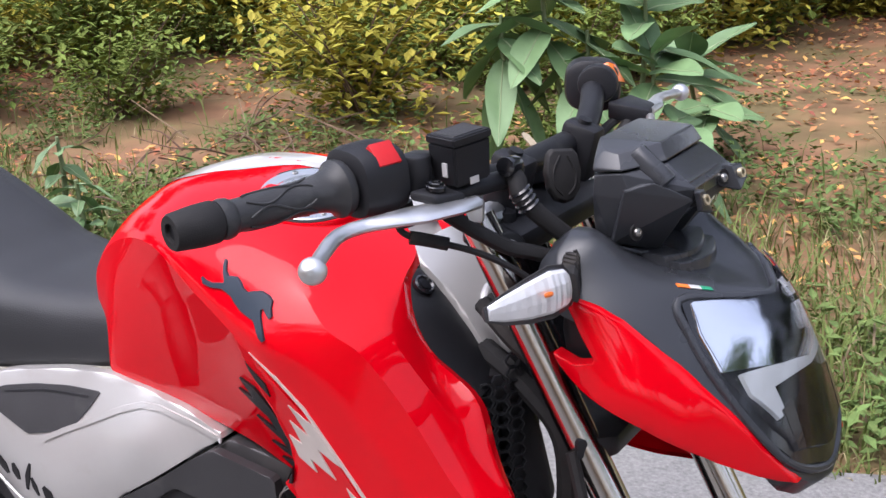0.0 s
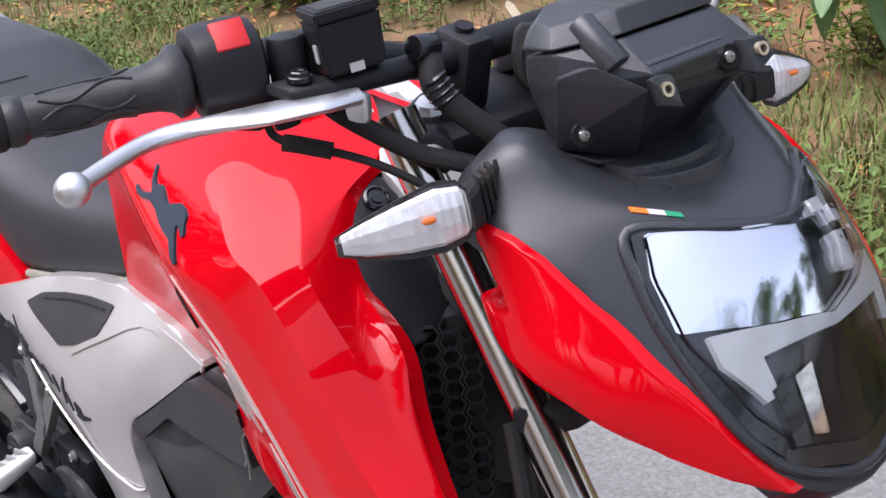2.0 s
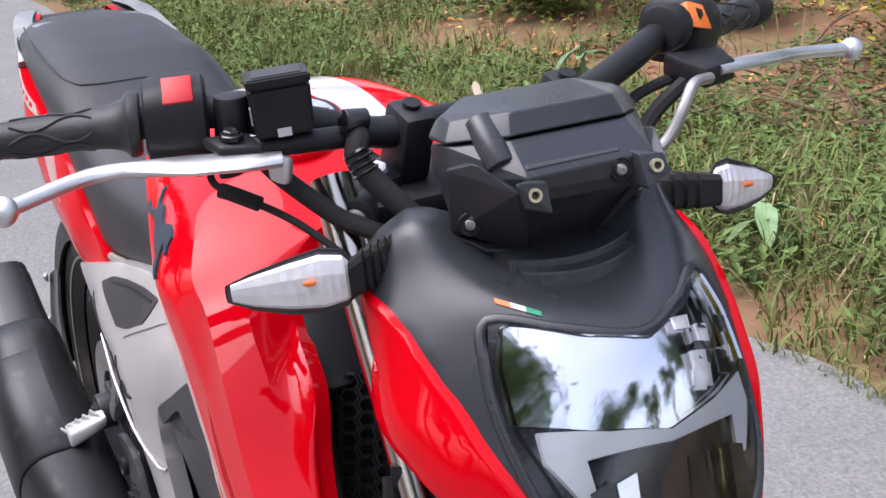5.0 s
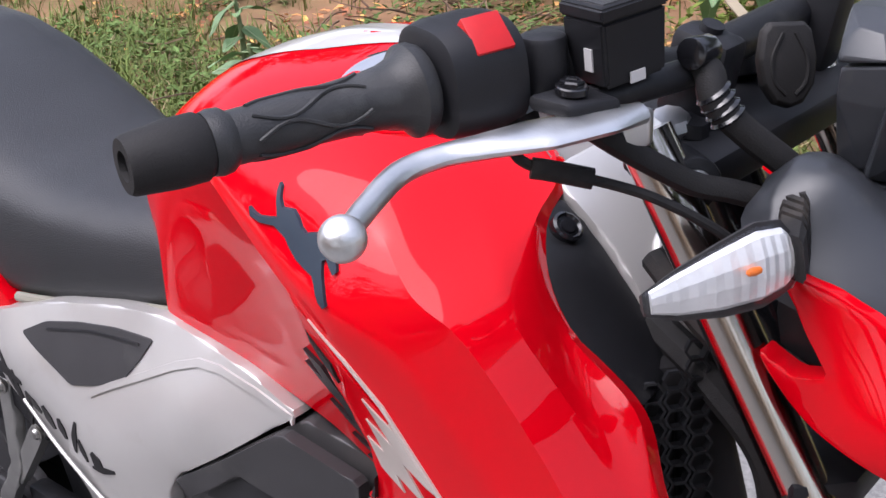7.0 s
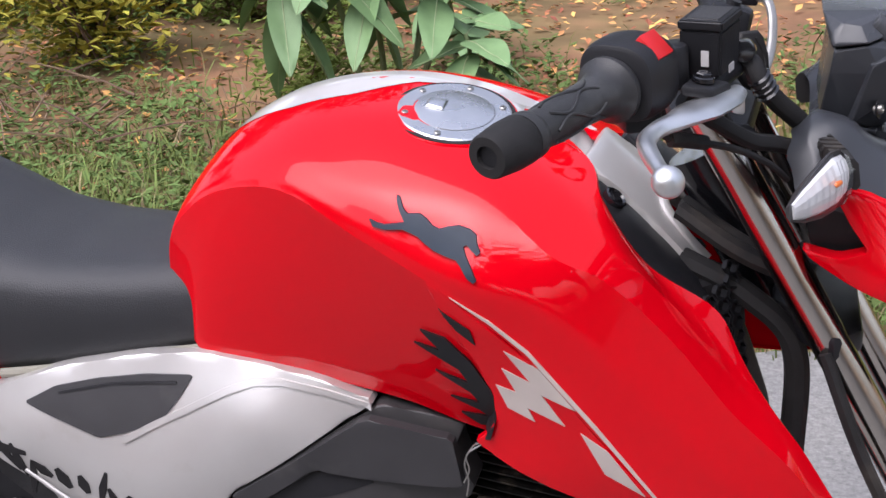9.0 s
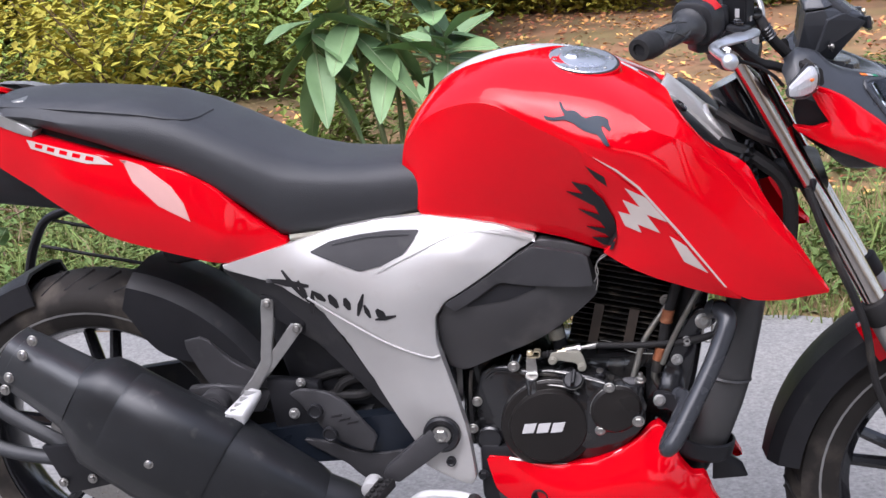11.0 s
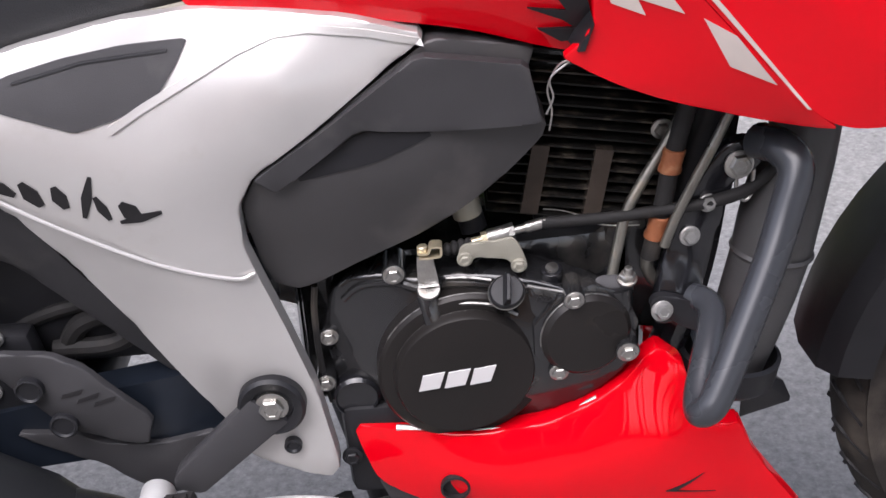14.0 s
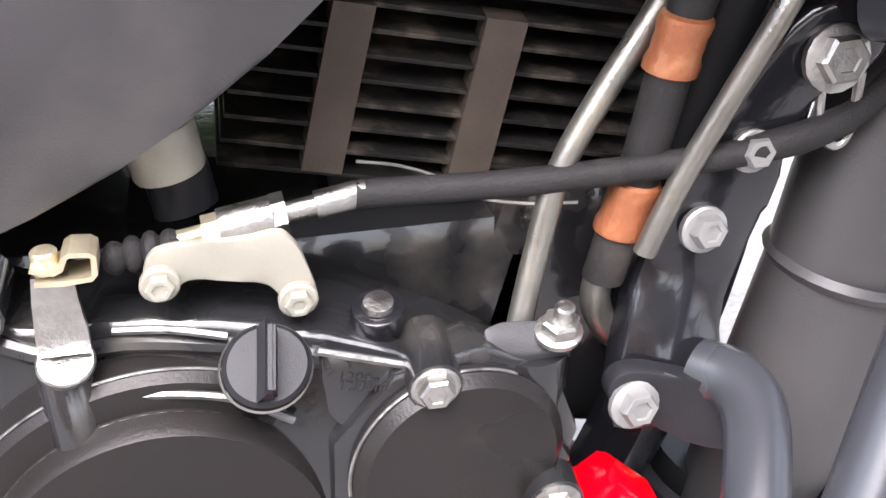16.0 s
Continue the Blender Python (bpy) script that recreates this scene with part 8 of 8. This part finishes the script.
whorl((-0.64, 3.00, 0.72), 9, 0.34, pr, (-75, -5))
whorl((-0.50, 3.05, 0.90), 11, 0.33, pr, (-50, 30))
whorl((-0.36, 3.12, 0.66), 7, 0.30, pr, (-65, -10))
whorl((-0.14, 3.18, 0.60), 10, 0.34, pr, (-25, 45))
whorl((-0.02, 3.10, 0.36), 7, 0.28, pr, (-45, 0))
whorl((-0.20, 3.25, 0.86), 8, 0.32, pr, (-20, 40))
whorl((-0.38, 4.25, 0.40), 11, 0.40, pr, (-15, 45), -0.36, 4.3)
whorl((-0.24, 4.10, 0.22), 8, 0.34, pr, (-40, 20), -0.36, 4.3)
for sx, sy, h, n, seed in ((-1.75, 1.95, 0.30, 9, 11), (-2.2, 2.3, 0.34, 8, 12), (-0.75, 1.9, 0.16, 6, 14)):
    g2 = ground_z(sx, sy)
    plant_stem([(sx, sy, g2 - 0.01), (sx + 0.02, sy, g2 + h * 0.5), (sx + 0.03, sy - 0.02, g2 + h)], [(t, a, l * 0.55, e, w * 0.65) for t, a, l, e, w in spread(random.Random(seed), n, 0.4)])
# one yellowing leaf
big_leaf((-1.45, 1.80, 0.13), (-1.38, 1.76, 0.21), 0.03, 0.01, 0.9)

# heap of dry stems on the verge
bm = bmesh.new()
for _ in range(90):
    x, y = rng.gauss(-1.9, 0.55), rng.gauss(3.0, 0.35)
    a, ln = rng.uniform(0, 6.3), rng.uniform(0.15, 0.6)
    p = V(x, y, ground_z(x, y) + rng.uniform(0.0, 0.16))
    q = p + V(math.cos(a) * ln, math.sin(a) * ln, rng.uniform(-0.08, 0.15))
    tube(bm, [p, p.lerp(q, 0.5) + V(0, 0, rng.uniform(-0.03, 0.04)), q], (0.005, 0.002), 4, 3)
raw("dry_brush", bm, TWIG, "heap of dry brown twigs and stems", "twigs")


# ---- trees along both sides of the road ----
BARK = mat("grey_brown_bark", (0.16, 0.115, 0.08), 0.9, 0, 0, 8, 0.35, bump=0.8, bump_s=30)
CANOPY = mat("tree_leaves", (0.10, 0.17, 0.03), 0.5, 0, 0, 0.8, 0.35, isl=0.5)


def tree(seed, h, spread_w, n, leaf):
    """A roadside tree: tapered trunk, forking limbs, and leaves in loose clumps round the limb ends."""
    r = random.Random(seed)
    e = thing("tree", (0, 0, 0), "leafy roadside tree with a grey-brown trunk", "tree", "roadside trees")
    tr, lf = bmesh.new(), bmesh.new()
    fork = V(r.uniform(-0.3, 0.3), r.uniform(-0.3, 0.3), h * 0.38)
    tube(tr, [V(0, 0, -0.1), V(r.uniform(-0.1, 0.1), r.uniform(-0.1, 0.1), h * 0.2), fork], (h * 0.026, h * 0.017), 10, 5)
    tips = []
    for k in range(8):
        a = k * 2.4 + r.uniform(-0.4, 0.4)
        rad, z = spread_w * r.uniform(0.35, 1.0), h * r.uniform(0.55, 0.98)
        p1 = V(math.cos(a) * rad, math.sin(a) * rad, z)
        mid = fork.lerp(p1, 0.5) + V(r.uniform(-0.3, 0.3), r.uniform(-0.3, 0.3), h * 0.05)
        tube(tr, [fork - V(0, 0, 0.2), mid, p1], (h * 0.011, h * 0.002), 7, 4)
        tips += [(p1, 1.0), (mid.lerp(p1, 0.55), 0.8)]
        for _ in range(2):
            q = mid.lerp(p1, r.uniform(0.2, 0.7))
            p2 = q + V(r.gauss(0, 0.5), r.gauss(0, 0.5), r.uniform(0.0, 0.6)) * h * 0.14
            tube(tr, [q, q.lerp(p2, 0.5) + V(0, 0, 0.1), p2], (h * 0.005, h * 0.0015), 5, 3)
            tips.append((p2, 0.8))
    for c, k in tips:
        for _ in range(n // len(tips)):
            leafy(lf, c + V(r.gauss(0, 1), r.gauss(0, 1), r.gauss(0, 0.7)) * h * 0.085 * k, leaf * r.uniform(0.6, 1.5), r.uniform(0, 6.3), r.uniform(-0.9, 0.6))
    part("trunk", tr, BARK, e)
    me = bpy.data.meshes.new("crown")
    lf.to_mesh(me)
    lf.free()
    me.materials.append(CANOPY)
    o = new("crown", me)
    o.parent = e
    return e


TREES = [tree(21, 6.5, 2.6, 3600, 0.26), tree(22, 8.0, 3.0, 4000, 0.30), tree(23, 5.2, 2.2, 3200, 0.22)]
# trees at negative y stay unseen; they darken what the red paint mirrors
places = [(-3.6, 8.6, 0), (-8.5, 11.0, 1), (0.8, 11.2, 2), (4.8, 9.4, 0), (-12.5, 9.0, 1), (8.5, 11.5, 1), (-5.5, 13.5, 1), (-1.2, 14.0, 1), (3.5, 13.8, 1), (13, 8, 0), (12.5, 2.5, 2), (-14.5, 3.0, 0),
          (-11, -8.2, 1), (6.8, -9.0, 0), (2.9, -8.4, 1), (1.0, -9.8, 0), (9.8, -9.0, 2), (12.2, -10.6, 1), (12.6, -7.4, 0), (-4.6, -12.5, 1), (6.0, -12.8, 1), (-15, -4, 1), (16, -3, 1), (-0.6, -13.2, 1), (-9.6, -7.0, 2), (4.9, -7.4, 0), (2.2, -15.5, 1), (9.0, -14.0, 1), (-9.5, -11.5, 0)]
used = set()
for x, y, kind in places:
    s = rng.uniform(0.9, 1.15)
    m = Matrix.Translation((x, y, (ground_z(x, y) if y < 12 else 0) if y > 0 else -0.09)) @ Matrix.Rotation(rng.uniform(0, 6.3), 4, "Z")
    o = TREES[kind] if kind not in used else copy_thing(TREES[kind], m)
    used.add(kind)
    o.matrix_basis = m
    o.scale = (s, s, s)

# ---- tan house across the road, mirrored in the paint ----
PLASTER = mat("orange_tan_plaster", (0.55, 0.27, 0.11), 0.8, 0, 0, 3, 0.15, bump=0.3, bump_s=40, col2=(0.48, 0.25, 0.12), mix_s=0.8)
PANE = mat("dark_window_pane", (0.03, 0.035, 0.04), 0.08, 0, 0.3, 4, 0.1)
TRIMM = mat("pale_window_frame", (0.60, 0.56, 0.50), 0.6, 0, 0, 9, 0.1)
HX = -4.4
house = thing("house", (HX, -9.4, -0.09), "orange-tan plastered house with a flat roof and dark windows", "house")
bm = bmesh.new()
box(bm, (HX, -9.4, 1.95), (7.6, 3.0, 4.1), bev=0.02)
part("wall", bm, PLASTER, house)
bm = bmesh.new()
box(bm, (HX, -9.4, 4.08), (8.2, 3.6, 0.16), bev=0.02)
part("roof", bm, TRIMM, house, "pale flat roof slab")
for x, w, z0, z1 in ((-2.6, 1.1, 1.0, 2.3), (-0.9, 1.1, 1.0, 2.3), (0.8, 0.95, -0.05, 2.1), (2.6, 1.1, 1.0, 2.3), (-2.6, 1.1, 2.9, 3.6), (-0.9, 1.1, 2.9, 3.6), (2.6, 1.1, 2.9, 3.6)):
    x += HX
    bm = bmesh.new()
    for c, sz in (((x, -7.885, z0), (w + 0.16, 0.06, 0.08)), ((x, -7.885, z1), (w + 0.16, 0.06, 0.08)), ((x - w / 2 - 0.04, -7.885, (z0 + z1) / 2), (0.08, 0.06, z1 - z0)), ((x + w / 2 + 0.04, -7.885, (z0 + z1) / 2), (0.08, 0.06, z1 - z0)), ((x, -7.885, (z0 + z1) / 2), (0.05, 0.05, z1 - z0))):
        box(bm, c, sz)
    win = part("window", bm, TRIMM, house, "pale window frame")
    bm = bmesh.new()
    box(bm, (x, -7.893, (z0 + z1) / 2), (w, 0.02, z1 - z0))
    part("pane", bm, PANE, win, "dark window pane")
